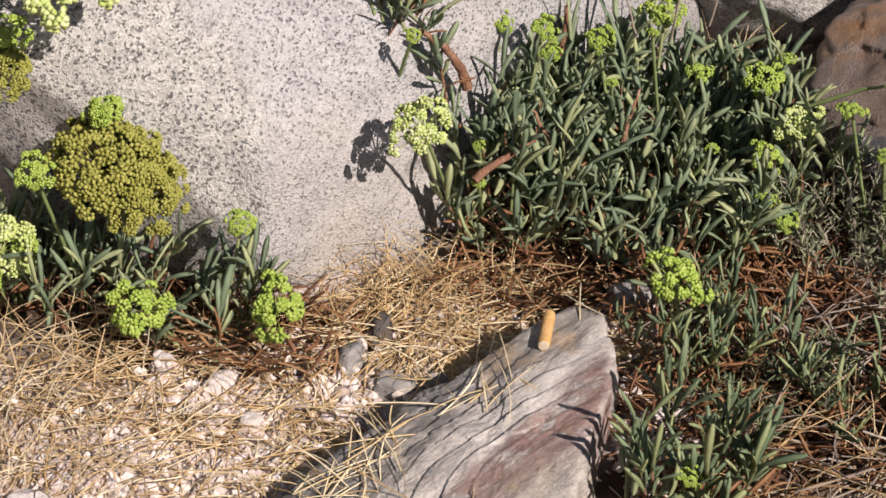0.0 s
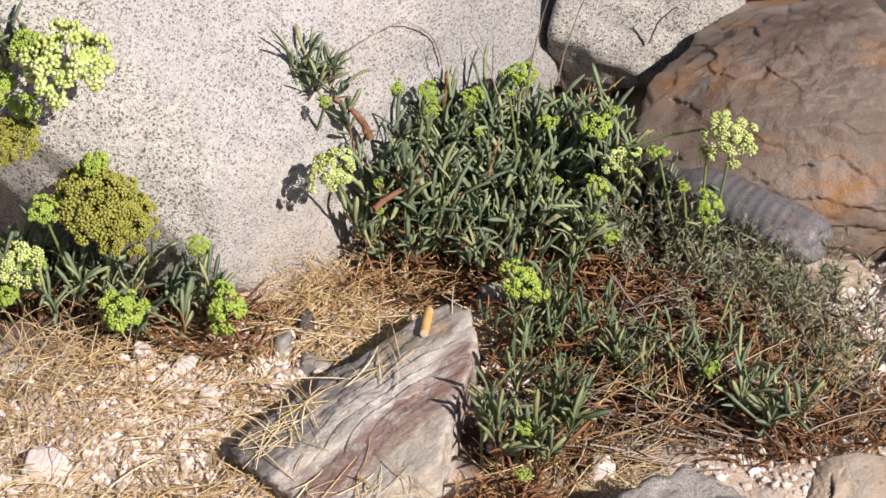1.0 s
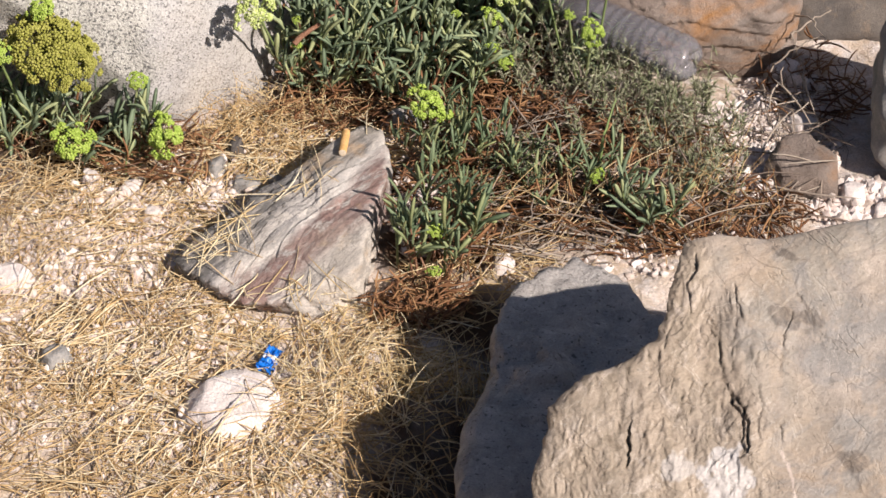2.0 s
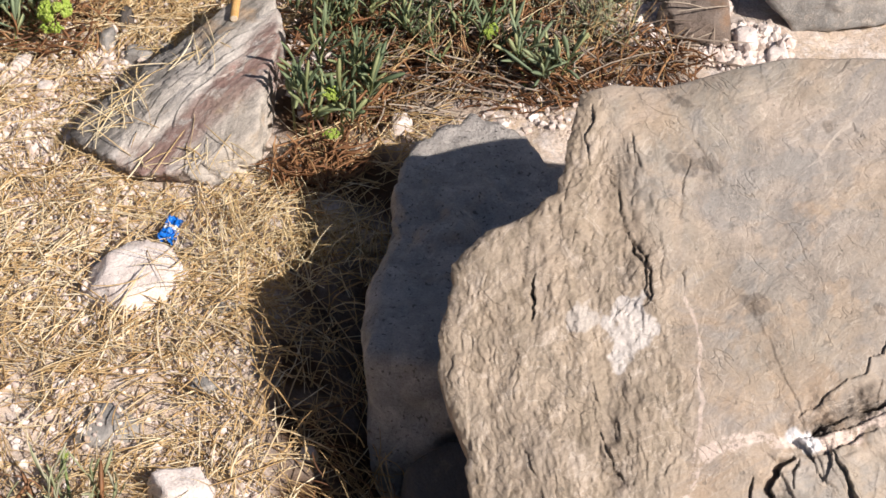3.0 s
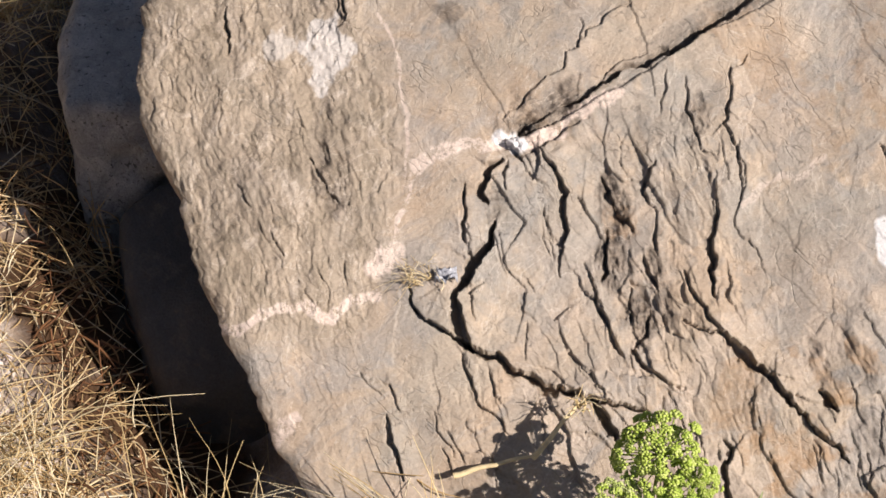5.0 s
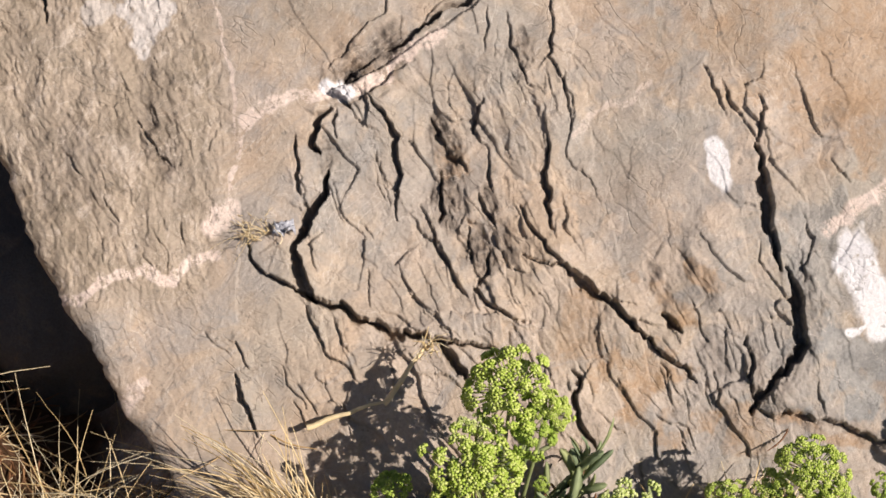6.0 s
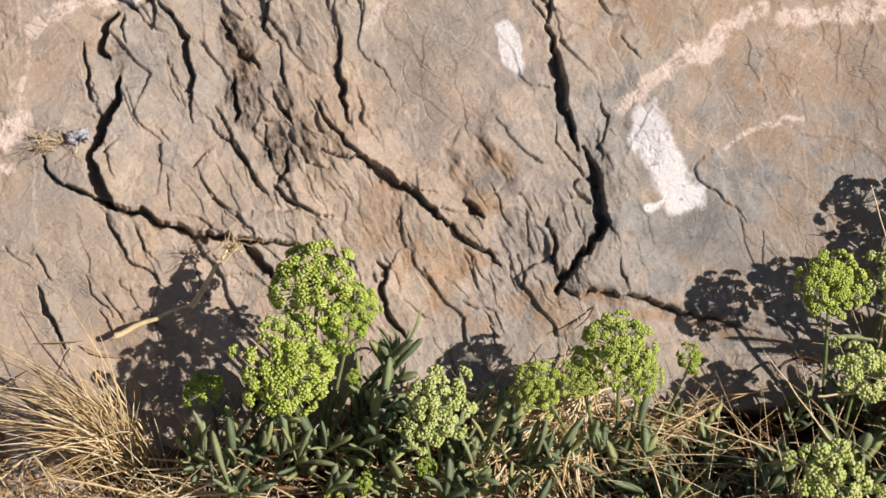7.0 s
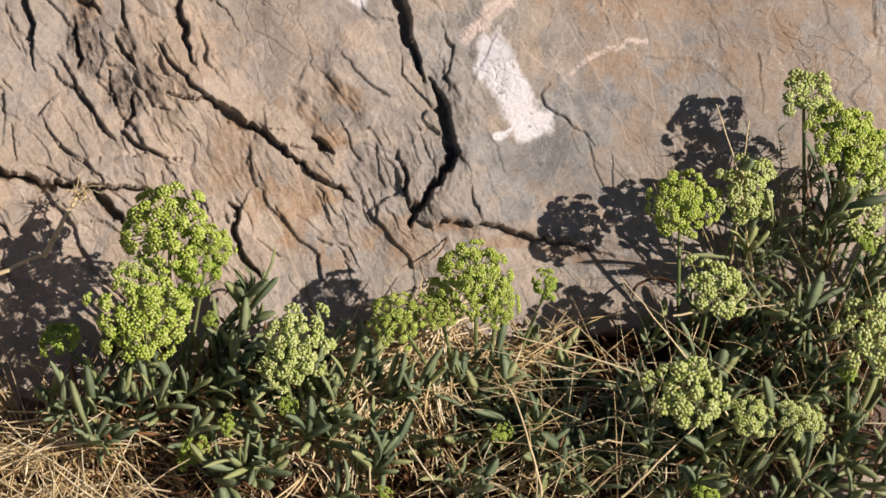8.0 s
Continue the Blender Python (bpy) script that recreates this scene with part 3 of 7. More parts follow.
class Face:
    """The rock's upper face on a fine grid, carved step by step."""

    def __init__(self, nu, nv):
        k = np.linspace(0, 1, nu)
        s, q = np.meshgrid(np.where(k < 0.88, k / 0.88 * 0.81, 0.81 + (k - 0.88) / 0.12 * 0.19), np.linspace(0, 1, nv))
        v = -0.05 + q * 0.533
        left = np.interp(v, LEFT_V, LEFT_U)
        left = left + 0.0035 * fbm(np.stack([v * 70, 0 * v], -1), 4, 31)
        u = left + s * (0.86 - left)
        v = -0.05 + q * (np.interp(u, TOP_U, TOP_V) + 0.05)
        self.u, self.v, self.h = u, v, np.zeros_like(u)
        p = np.stack([u, v], -1)
        # joints run in short straight lengths with sudden offsets
        turned = np.stack([u * 0.54 - v * 0.84 + 0.004 * fbm(p * 60, 2, 51), u * 0.84 + v * 0.54, 0 * u], -1)
        jump, fine = hash3(np.floor(turned * 75), 3) - 0.5, hash3(np.floor(turned * 190), 4) - 0.5
        self.wu = u + 0.0010 * fbm(p * 45, 3, 41) + 0.0010 * jump + 0.0005 * fine
        self.wv = v + 0.0010 * fbm(p * 45, 3, 47) - 0.0006 * jump + 0.0005 * fine
        self.vein, self.rust, self.lime, self.grey = (np.zeros_like(u) for _ in range(4))
        self.torn_and_shaded = np.zeros_like(u)
        self.flank = np.zeros_like(u)
        self.edge = u - left

    def crack(self, pts, depth, lift=0.0):
        """An open joint along points (u, v, width). The slab on its left stands lift proud with a sharp edge and falls
        back to the common face (the right one, if lift is negative); the cut deepens towards that edge."""
        p = jagged(pts, int(abs(pts[0][0]) * 9973 + abs(pts[0][1]) * 7919))
        reach = 0.006 + 3.0 * abs(lift)
        pad = 2 * p[:, 2].max() + reach + 0.004
        near = (self.u > p[:, 0].min() - pad) & (self.u < p[:, 0].max() + pad) & (self.v > p[:, 1].min() - pad) & (self.v < p[:, 1].max() + pad)
        d, side, w, t = course(self.wu[near], self.wv[near], p)
        sd = d * side * (1 if lift >= 0 else -1)
        w = np.maximum(0.82 * w, 0.0010)
        inside = np.clip((w + sd) / w, 0, 1) * (sd <= 0) + np.clip(1 - sd / 0.0006, 0, 1) * (sd > 0)
        self.h[near] -= depth * np.clip(inside * 1.5, 0, 1) * np.clip(w / 0.0030, 0.45, 1)
        ends = np.clip(np.minimum(t, 1 - t) * 5 + 0.12, 0, 1)
        self.h[near] += np.where(sd > 0, abs(lift), 0) * np.clip(1 - sd / reach, 0, 1) * ends

    def splinter(self, a, b, width, amount=1.0):
        """A broken dark strip: the skin has come away and shows fibrous edges along its length."""
        near = (np.abs(self.u - (a[0] + b[0]) / 2) < abs(a[0] - b[0]) / 2 + 3.5 * width) & (np.abs(self.v - (a[1] + b[1]) / 2) < abs(a[1] - b[1]) / 2 + 3.5 * width)
        u, v = self.u[near], self.v[near]
        d, side, t = polyline_distance(self.wu[near], self.wv[near], [a, b])
        shape = 1.5 * width * (0.35 + 0.75 * np.sin(np.pi * np.clip(t, 0.02, 0.98)) ** 0.6)
        f = np.clip(1.3 - d / shape + 0.35 * fbm(np.stack([u * 90, v * 90], -1), 3, 57), 0, 1) * np.clip(amount, 0, 1)
        n = np.array([-(b[1] - a[1]), b[0] - a[0]]) / math.hypot(b[0] - a[0], b[1] - a[1])
        across = (u - a[0]) * n[0] + (v - a[1]) * n[1]
        self.h[near] += f * (0.0034 * fbm(np.stack([across * 230, t * 5], -1), 3, 59) - 0.0012)
        self.torn_and_shaded[near] = np.maximum(self.torn_and_shaded[near], f)

    def streak(self, pts, width, field, amount=1.0):
        """A thin band with a broken, uneven edge."""
        p = jagged([(a, b, width) for a, b in pts], int(abs(pts[0][0]) * 9973) + 5)
        pad = 3 * width + 0.006
        near = (self.u > p[:, 0].min() - pad) & (self.u < p[:, 0].max() + pad) & (self.v > p[:, 1].min() - pad) & (self.v < p[:, 1].max() + pad)
        d, _, w, _ = course(self.wu[near], self.wv[near], p)
        field[near] = np.maximum(field[near], np.clip(2.4 * (1.2 - d / w), 0, 1) * amount)


def chips(u, v, size, turn, stretch, seed, tilt=1.0):
    """Angular cleavage pieces: each cell of a scattered pattern is a small plane with its own height and tilt."""
    c, s = math.cos(turn), math.sin(turn)
    x, y = (u * c + v * s) / (size * stretch), (-u * s + v * c) / size
    i, j = np.floor(x), np.floor(y)
    best, own, ox, oy = np.full(u.shape, 99.0), np.zeros(u.shape), np.zeros(u.shape), np.zeros(u.shape)
    for di in (-1, 0, 1):
        for dj in (-1, 0, 1):
            key = (i + di) * 127.1 + (j + dj) * 311.7 + seed * 19.19
            a, b = np.sin(key) * 43758.5453, np.sin(key + 74.7) * 43758.5453
            dx, dy = x - i - di - (a - np.floor(a)), y - j - dj - (b - np.floor(b))
            d = dx * dx + dy * dy
            near = d < best
            best, own, ox, oy = np.where(near, d, best), np.where(near, key, own), np.where(near, dx, ox), np.where(near, dy, oy)
    draw = [np.sin(own + k) * 24634.6345 for k in (1.7, 5.3, 9.1)]
    lift, lean, skew = (2 * (q - np.floor(q)) - 1 for q in draw)
    return lift + tilt * (lean * ox + skew * oy)


def schist_rock():
    f = Face(1240, 600)
    u, v = f.u, f.v
    p = np.stack([u, v], -1)
    # broad form: cleaved flank falls away beyond the crest
    crest = np.interp(v, RIDGE_V, RIDGE_U) + 0.006 * fbm(p * 25, 3, 5)
    f.flank = np.clip((crest - u) / 0.018 + 0.3, 0, 1) * np.clip((v - 0.10) / 0.03, 0, 1)
    low = np.clip((0.13 - v) / 0.03, 0, 1) * np.clip((-0.10 - u) / 0.05, 0, 1)
    f.h += 0.03 * np.clip(crest - u, 0, 0.3) * np.clip((v - 0.06) / 0.10, 0, 1)
    f.h += 0.010 * fbm(p * 5.5, 3, 11)
    # foliation: stretched ridges along the cleavage
    du, dv = u * math.cos(0.38) + v * math.sin(0.38), -u * math.sin(0.38) + v * math.cos(0.38)
    bent = 0.02 * fbm(p * 14, 3, 17)
    grainy = np.stack([(du + bent) * 60, (dv + bent) * 16], -1)
    terr = fbm(grainy * 0.7, 4, 13) * 4
    flakes = (np.floor(terr) + np.clip((terr - np.floor(terr)) * 5, 0, 1)) / 4
    
    cu, cv = u * math.cos(1.0) - v * math.sin(1.0), u * math.sin(1.0) + v * math.cos(1.0)
    ju, jv = u + 0.0030 * fbm(p * 50, 3, 81), v + 0.0030 * fbm(p * 50, 3, 83)
    slabs = chips(ju, jv, 0.026, -1.02, 2.0, 5, 2.0)
    broad = chips(ju, jv, 0.055, -0.8, 1.8, 9)
    shards = chips(ju, jv, 0.0075, -1.10, 2.6, 15, 1.3)
    crumbs = chips(ju, jv, 0.0032, -1.00, 1.8, 25, 1.2)
    scales = chips(ju, jv, 0.0095, -1.20, 1.7, 35, 1.3)
    terr = fbm(np.stack([(cu + bent) * 8, (cv + bent) * 17], -1), 4, 61) * 3.2
    steps = (np.floor(terr) + np.clip((terr - np.floor(terr)) * 9, 0, 1)) / 3.2
    zone = np.clip((u + 0.07) / 0.05, 0, 1) * np.clip((0.30 + 0.25 * np.clip(u, 0, 1) * 0 - v) / 0.05, 0, 1)
    smooth = blob(u, v, 0.225, 0.215, 0.075, 0.075, 10, 3, 0.2)
    right = np.clip((u - 0.36) / 0.03, 0, 1)
    busy = zone * (1 - 0.85 * smooth) * (1 - 0.75 * right)
    f.h += busy * (0.0018 * slabs + 0.0006 * steps + 0.0009 * shards * np.clip(1.6 * fbm(p * 14, 2, 87), 0, 1) + 0.0002 * crumbs) + 0.00025 * fbm(p * 90, 4, 21) * (1 - 0.5 * right)
    f.h += f.flank * (0.0014 * flakes + 0.0006 * scales + 0.0005 * crumbs + 0.0007 * fbm(p * 70, 4, 15))
    f.h += (0.0008 * broad + 0.00004 * shards) * (1 - f.flank) + low * (0.0004 * shards + 0.0008 * fbm(p * 40, 4, 23))

    # open joints: the seam, the splits below it, the ledge and the cleaved flank
    f.crack([(-0.017, 0.246, 0.0027), (-0.025, 0.236, 0.0099), (-0.030, 0.225, 0.0090), (-0.025, 0.219, 0.0027)], 0.0149, 0.0050)
    f.crack([(-0.013, 0.247, 0.0014), (-0.015, 0.238, 0.0032), (-0.012, 0.228, 0.0014)], 0.0048, 0.0020)
    f.crack([(-0.046, 0.230, 0.0014), (-0.045, 0.218, 0.0027), (-0.041, 0.205, 0.0036), (-0.042, 0.191, 0.0040), (-0.041, 0.188, 0.0014)], 0.0060, 0.0030)
    f.crack([(-0.019, 0.204, 0.0027), (-0.020, 0.189, 0.0090), (-0.027, 0.179, 0.0108), (-0.035, 0.166, 0.0081), (-0.044, 0.155, 0.0063), (-0.043, 0.148, 0.0099), (-0.038, 0.134, 0.0108), (-0.033, 0.123, 0.0126), (-0.031, 0.118, 0.0045)], 0.0180, 0.0080)
    f.crack([(-0.024, 0.164, 0.0014), (-0.035, 0.155, 0.0022), (-0.032, 0.145, 0.0018), (-0.029, 0.136, 0.0014)], 0.0035, 0.0020)
    f.crack([(-0.084, 0.157, 0.0009), (-0.081, 0.147, 0.0018), (-0.071, 0.138, 0.0014), (-0.059, 0.132, 0.0018), (-0.046, 0.125, 0.0027), (-0.029, 0.118, 0.0045), (-0.001, 0.109, 0.0072), (0.025, 0.100, 0.0072), (0.043, 0.096, 0.0049), (0.065, 0.092, 0.0040), (0.086, 0.088, 0.0027), (0.114, 0.081, 0.0009)], 0.0180, 0.0090)
    f.crack([(0.064, 0.092, 0.0036), (0.077, 0.082, 0.0135), (0.085, 0.071, 0.0072), (0.089, 0.061, 0.0018)], 0.0180, 0.0020)
    f.crack([(0.012, 0.089, 0.0014), (0.025, 0.085, 0.0022), (0.035, 0.083, 0.0009)], 0.0035, 0.0015)
    f.crack([(0.017, 0.109, 0.0009), (0.043, 0.099, 0.0018), (0.082, 0.090, 0.0009)], 0.0035, 0.0020)
    f.crack([(0.012, 0.256, 0.0014), (0.017, 0.249, 0.0022), (0.027, 0.240, 0.0032), (0.036, 0.228, 0.0054), (0.035, 0.219, 0.0054), (0.037, 0.207, 0.0049), (0.039, 0.201, 0.0027), (0.036, 0.190, 0.0014), (0.033, 0.172, 0.0009)], 0.0081, 0.0050)
    f.crack([(-0.002, 0.247, 0.0009), (0.006, 0.237, 0.0018), (0.019, 0.231, 0.0009)], 0.0035, 0.0020)
    f.crack([(0.062, 0.241, 0.0018), (0.068, 0.227, 0.0063), (0.076, 0.215, 0.0099), (0.089, 0.205, 0.0036)], 0.0050, 0.0040)
    f.crack([(0.069, 0.204, 0.0014), (0.069, 0.189, 0.0022), (0.072, 0.177, 0.0067), (0.069, 0.172, 0.0036)], 0.0100, 0.0030)
    f.crack([(0.052, 0.181, 0.0009), (0.058, 0.174, 0.0018), (0.064, 0.158, 0.0032), (0.074, 0.141, 0.0036), (0.084, 0.123, 0.0032), (0.087, 0.120, 0.0009)], 0.0054, 0.0040)
    f.crack([(0.103, 0.253, 0.0009), (0.098, 0.241, 0.0045), (0.096, 0.230, 0.0022), (0.104, 0.222, 0.0014)], 0.0067, 0.0030)
    f.crack([(0.105, 0.222, 0.0009), (0.108, 0.212, 0.0018), (0.108, 0.197, 0.0036), (0.110, 0.190, 0.0014)], 0.0054, 0.0020)
    f.crack([(0.152, 0.228, 0.0009), (0.153, 0.212, 0.0027), (0.152, 0.193, 0.0054), (0.153, 0.181, 0.0054), (0.155, 0.170, 0.0036), (0.157, 0.163, 0.0014)], 0.0081, 0.0050)
    f.crack([(0.132, 0.178, 0.0022), (0.142, 0.163, 0.0040), (0.152, 0.149, 0.0040), (0.165, 0.138, 0.0018)], 0.0060, 0.0040)
    f.crack([(0.132, 0.146, 0.0009), (0.147, 0.141, 0.0014), (0.165, 0.139, 0.0027), (0.175, 0.133, 0.0099), (0.186, 0.125, 0.0090), (0.196, 0.118, 0.0063), (0.209, 0.107, 0.0063), (0.219, 0.095, 0.0036), (0.232, 0.085, 0.0018), (0.251, 0.071, 0.0018), (0.265, 0.059, 0.0018)], 0.0149, 0.0060)
    f.crack([(0.199, 0.118, 0.0014), (0.214, 0.112, 0.0018), (0.229, 0.109, 0.0009)], 0.0035, 0.0020)
    f.crack([(0.095, 0.125, 0.0045), (0.101, 0.119, 0.0036), (0.114, 0.111, 0.0032), (0.131, 0.103, 0.0027), (0.137, 0.102, 0.0018)], 0.0067, 0.0040)
    f.crack([(0.137, 0.102, 0.0018), (0.136, 0.096, 0.0014)], 0.0035, 0.0020)
    f.crack([(0.099, 0.187, 0.0027), (0.105, 0.176, 0.0036), (0.111, 0.167, 0.0018)], 0.0054, 0.0030)
    f.crack([(0.109, 0.164, 0.0018), (0.117, 0.149, 0.0022), (0.122, 0.137, 0.0014), (0.138, 0.133, 0.0009)], 0.0035, 0.0030)
    f.crack([(0.091, 0.165, 0.0022), (0.093, 0.148, 0.0040)], 0.0060, 0.0020)
    f.crack([(0.106, 0.153, 0.0022), (0.106, 0.134, 0.0040), (0.097, 0.127, 0.0027)], 0.0060, 0.0020)
    f.crack([(0.240, 0.106, 0.0018), (0.247, 0.103, 0.0063), (0.250, 0.100, 0.0117), (0.254, 0.094, 0.0027)], 0.0160, 0.0030)
    f.crack([(0.256, 0.105, 0.0018), (0.269, 0.112, 0.0022), (0.274, 0.116, 0.0009)], 0.0035, 0.0020)
    f.crack([(0.279, 0.273, 0.0022), (0.289, 0.253, 0.0027), (0.295, 0.239, 0.0018)], 0.0040, 0.0025)
    f.crack([(0.294, 0.261, 0.0027), (0.298, 0.247, 0.0032), (0.304, 0.242, 0.0018), (0.314, 0.229, 0.0014), (0.320, 0.220, 0.0018)], 0.0048, 0.0025)
    f.crack([(0.320, 0.252, 0.0014), (0.324, 0.247, 0.0022), (0.323, 0.234, 0.0036), (0.319, 0.220, 0.0018)], 0.0054, 0.0030)
    f.crack([(0.319, 0.217, 0.0036), (0.322, 0.202, 0.0054), (0.326, 0.196, 0.0135), (0.328, 0.182, 0.0153), (0.329, 0.169, 0.0144), (0.330, 0.159, 0.0054), (0.332, 0.144, 0.0054), (0.334, 0.133, 0.0027)], 0.0180, 0.0070)
    f.crack([(0.338, 0.134, 0.0018), (0.345, 0.124, 0.0045), (0.349, 0.118, 0.0099), (0.349, 0.105, 0.0108), (0.350, 0.093, 0.0099), (0.352, 0.082, 0.0108), (0.346, 0.073, 0.0081), (0.334, 0.062, 0.0054), (0.323, 0.053, 0.0045), (0.314, 0.046, 0.0090), (0.311, 0.040, 0.0072)], 0.0162, 0.0070)
    f.crack([(0.319, 0.152, 0.0014), (0.317, 0.139, 0.0014), (0.326, 0.129, 0.0014), (0.339, 0.114, 0.0022), (0.346, 0.107, 0.0014)], 0.0035, 0.0020)
    f.crack([(0.354, 0.168, 0.0014), (0.361, 0.154, 0.0027), (0.357, 0.143, 0.0014), (0.351, 0.135, 0.0018), (0.351, 0.124, 0.0014)], 0.0040, 0.0020)
    f.crack([(0.306, 0.040, 0.0027), (0.339, 0.037, 0.0032), (0.366, 0.033, 0.0036), (0.391, 0.024, 0.0045), (0.404, 0.018, 0.0040), (0.422, 0.014, 0.0032), (0.448, 0.007, 0.0032), (0.464, 0.002, 0.0027)], 0.0035, 0.0090)
    f.crack([(0.305, 0.088, 0.0027), (0.311, 0.076, 0.0040), (0.308, 0.061, 0.0040), (0.310, 0.048, 0.0027)], 0.0060, 0.0030)
    f.crack([(0.359, 0.059, 0.0014), (0.360, 0.048, 0.0027), (0.363, 0.037, 0.0014)], 0.0040, 0.0020)
    f.crack([(-0.099, 0.092, 0.0014), (-0.091, 0.086, 0.0027), (-0.083, 0.074, 0.0018), (-0.077, 0.072, 0.0009)], 0.0040, 0.0020)
    f.crack([(-0.092, 0.069, 0.0014), (-0.088, 0.058, 0.0036), (-0.081, 0.041, 0.0040), (-0.077, 0.029, 0.0022)], 0.0060, 0.0030)
    f.crack([(-0.057, 0.073, 0.0009), (-0.053, 0.062, 0.0018), (-0.039, 0.046, 0.0014)], 0.0035, 0.0020)
    f.crack([(-0.038, 0.114, 0.0014), (-0.032, 0.102, 0.0036), (-0.024, 0.087, 0.0027), (-0.020, 0.079, 0.0018), (-0.007, 0.073, 0.0009), (0.003, 0.061, 0.0009)], 0.0054, 0.0030)
    f.crack([(-0.017, 0.105, 0.0009), (-0.012, 0.094, 0.0022), (-0.006, 0.084, 0.0014)], 0.0035, 0.0020)
    f.crack([(0.034, 0.143, 0.0009), (0.040, 0.131, 0.0014), (0.048, 0.117, 0.0014), (0.059, 0.104, 0.0009)], 0.0035, 0.0015)
    f.crack([(0.010, 0.138, 0.0009), (0.010, 0.119, 0.0014), (0.011, 0.113, 0.0009)], 0.0035, 0.0015)
    f.crack([(0.169, 0.069, 0.0018), (0.175, 0.065, 0.0036), (0.172, 0.045, 0.0045), (0.175, 0.033, 0.0063), (0.181, 0.024, 0.0036), (0.187, 0.014, 0.0014)], 0.0095, 0.0040)
    f.crack([(0.233, 0.038, 0.0014), (0.250, 0.033, 0.0022), (0.257, 0.030, 0.0014)], 0.0035, 0.0020)
    f.crack([(0.232, 0.083, 0.0022), (0.253, 0.071, 0.0027), (0.266, 0.065, 0.0018)], 0.0040, 0.0020)
    f.crack([(0.204, 0.062, 0.0014), (0.210, 0.052, 0.0018), (0.212, 0.048, 0.0009)], 0.0035, 0.0020)
    f.crack([(0.279, 0.066, 0.0022), (0.283, 0.051, 0.0027), (0.280, 0.043, 0.0018)], 0.0040, 0.0030)
    f.crack([(0.169, 0.269, 0.0018), (0.174, 0.250, 0.0018), (0.174, 0.230, 0.0018), (0.171, 0.223, 0.0014), (0.169, 0.211, 0.0014), (0.173, 0.206, 0.0009), (0.184, 0.199, 0.0009), (0.194, 0.182, 0.0009)], 0.0035, 0.0020)
    f.crack([(0.375, 0.207, 0.0009), (0.383, 0.197, 0.0022), (0.390, 0.190, 0.0009)], 0.0035, 0.0015)
    f.crack([(0.433, 0.120, 0.0018), (0.426, 0.115, 0.0022), (0.427, 0.105, 0.0018), (0.442, 0.097, 0.0014), (0.459, 0.085, 0.0014), (0.463, 0.077, 0.0009)], 0.0035, 0.0020)
    f.crack([(-0.021, 0.259, 0.0027), (-0.015, 0.262, 0.0099), (-0.007, 0.255, 0.0063), (-0.002, 0.249, 0.0027)], 0.0120, 0.0040)
    f.crack([(-0.006, 0.265, 0.0027), (0.004, 0.273, 0.0054), (0.017, 0.281, 0.0022)], 0.0081, -0.0030)
    f.crack([(0.027, 0.287, 0.0027), (0.063, 0.303, 0.0040), (0.093, 0.316, 0.0054), (0.109, 0.325, 0.0090), (0.130, 0.338, 0.0099), (0.151, 0.352, 0.0090), (0.168, 0.363, 0.0099), (0.175, 0.369, 0.0090)], 0.0100, -0.0090)
    f.crack([(-0.002, 0.249, 0.0022), (0.015, 0.258, 0.0027), (0.031, 0.270, 0.0022), (0.049, 0.279, 0.0014)], 0.0040, -0.0030)
    f.crack([(-0.019, 0.275, 0.0014), (-0.002, 0.287, 0.0027), (0.018, 0.308, 0.0018), (0.036, 0.327, 0.0027), (0.038, 0.347, 0.0014)], 0.0040, -0.0020)
    f.crack([(0.033, 0.334, 0.0014), (0.054, 0.344, 0.0018), (0.066, 0.357, 0.0027), (0.077, 0.360, 0.0014)], 0.0040, -0.0020)
    f.crack([(0.037, 0.297, 0.0014), (0.062, 0.310, 0.0022), (0.081, 0.322, 0.0022), (0.100, 0.329, 0.0009)], 0.0035, -0.0020)
    f.crack([(0.171, 0.330, 0.0014), (0.159, 0.319, 0.0018), (0.160, 0.309, 0.0022), (0.159, 0.290, 0.0036), (0.156, 0.280, 0.0018), (0.164, 0.267, 0.0022), (0.171, 0.252, 0.0022), (0.172, 0.230, 0.0014)], 0.0054, 0.0030)
    f.crack([(0.124, 0.310, 0.0014), (0.135, 0.272, 0.0032), (0.138, 0.261, 0.0018), (0.152, 0.255, 0.0009)], 0.0048, 0.0020)
    f.crack([(0.109, 0.313, 0.0014), (0.108, 0.297, 0.0018), (0.105, 0.285, 0.0009)], 0.0035, 0.0020)
    f.crack([(-0.246, 0.342, 0.0018), (-0.242, 0.324, 0.0040), (-0.241, 0.310, 0.0032)], 0.0060, 0.0020)
    f.crack([(-0.173, 0.378, 0.0022), (-0.160, 0.363, 0.0032), (-0.150, 0.341, 0.0022), (-0.154, 0.333, 0.0014)], 0.0048, 0.0025)
    f.crack([(-0.169, 0.239, 0.0018), (-0.156, 0.225, 0.0032), (-0.143, 0.210, 0.0018)], 0.0048, 0.0020)
    f.crack([(-0.135, 0.170, 0.0018), (-0.131, 0.156, 0.0014)], 0.0035, 0.0015)
    f.crack([(-0.196, 0.190, 0.0014), (-0.183, 0.172, 0.0018)], 0.0035, 0.0015)
    f.crack([(-0.223, 0.217, 0.0014), (-0.212, 0.204, 0.0014)], 0.0035, 0.0015)
    f.crack([(-0.092, 0.070, 0.0018), (-0.089, 0.055, 0.0036), (-0.082, 0.043, 0.0018)], 0.0054, 0.0020)
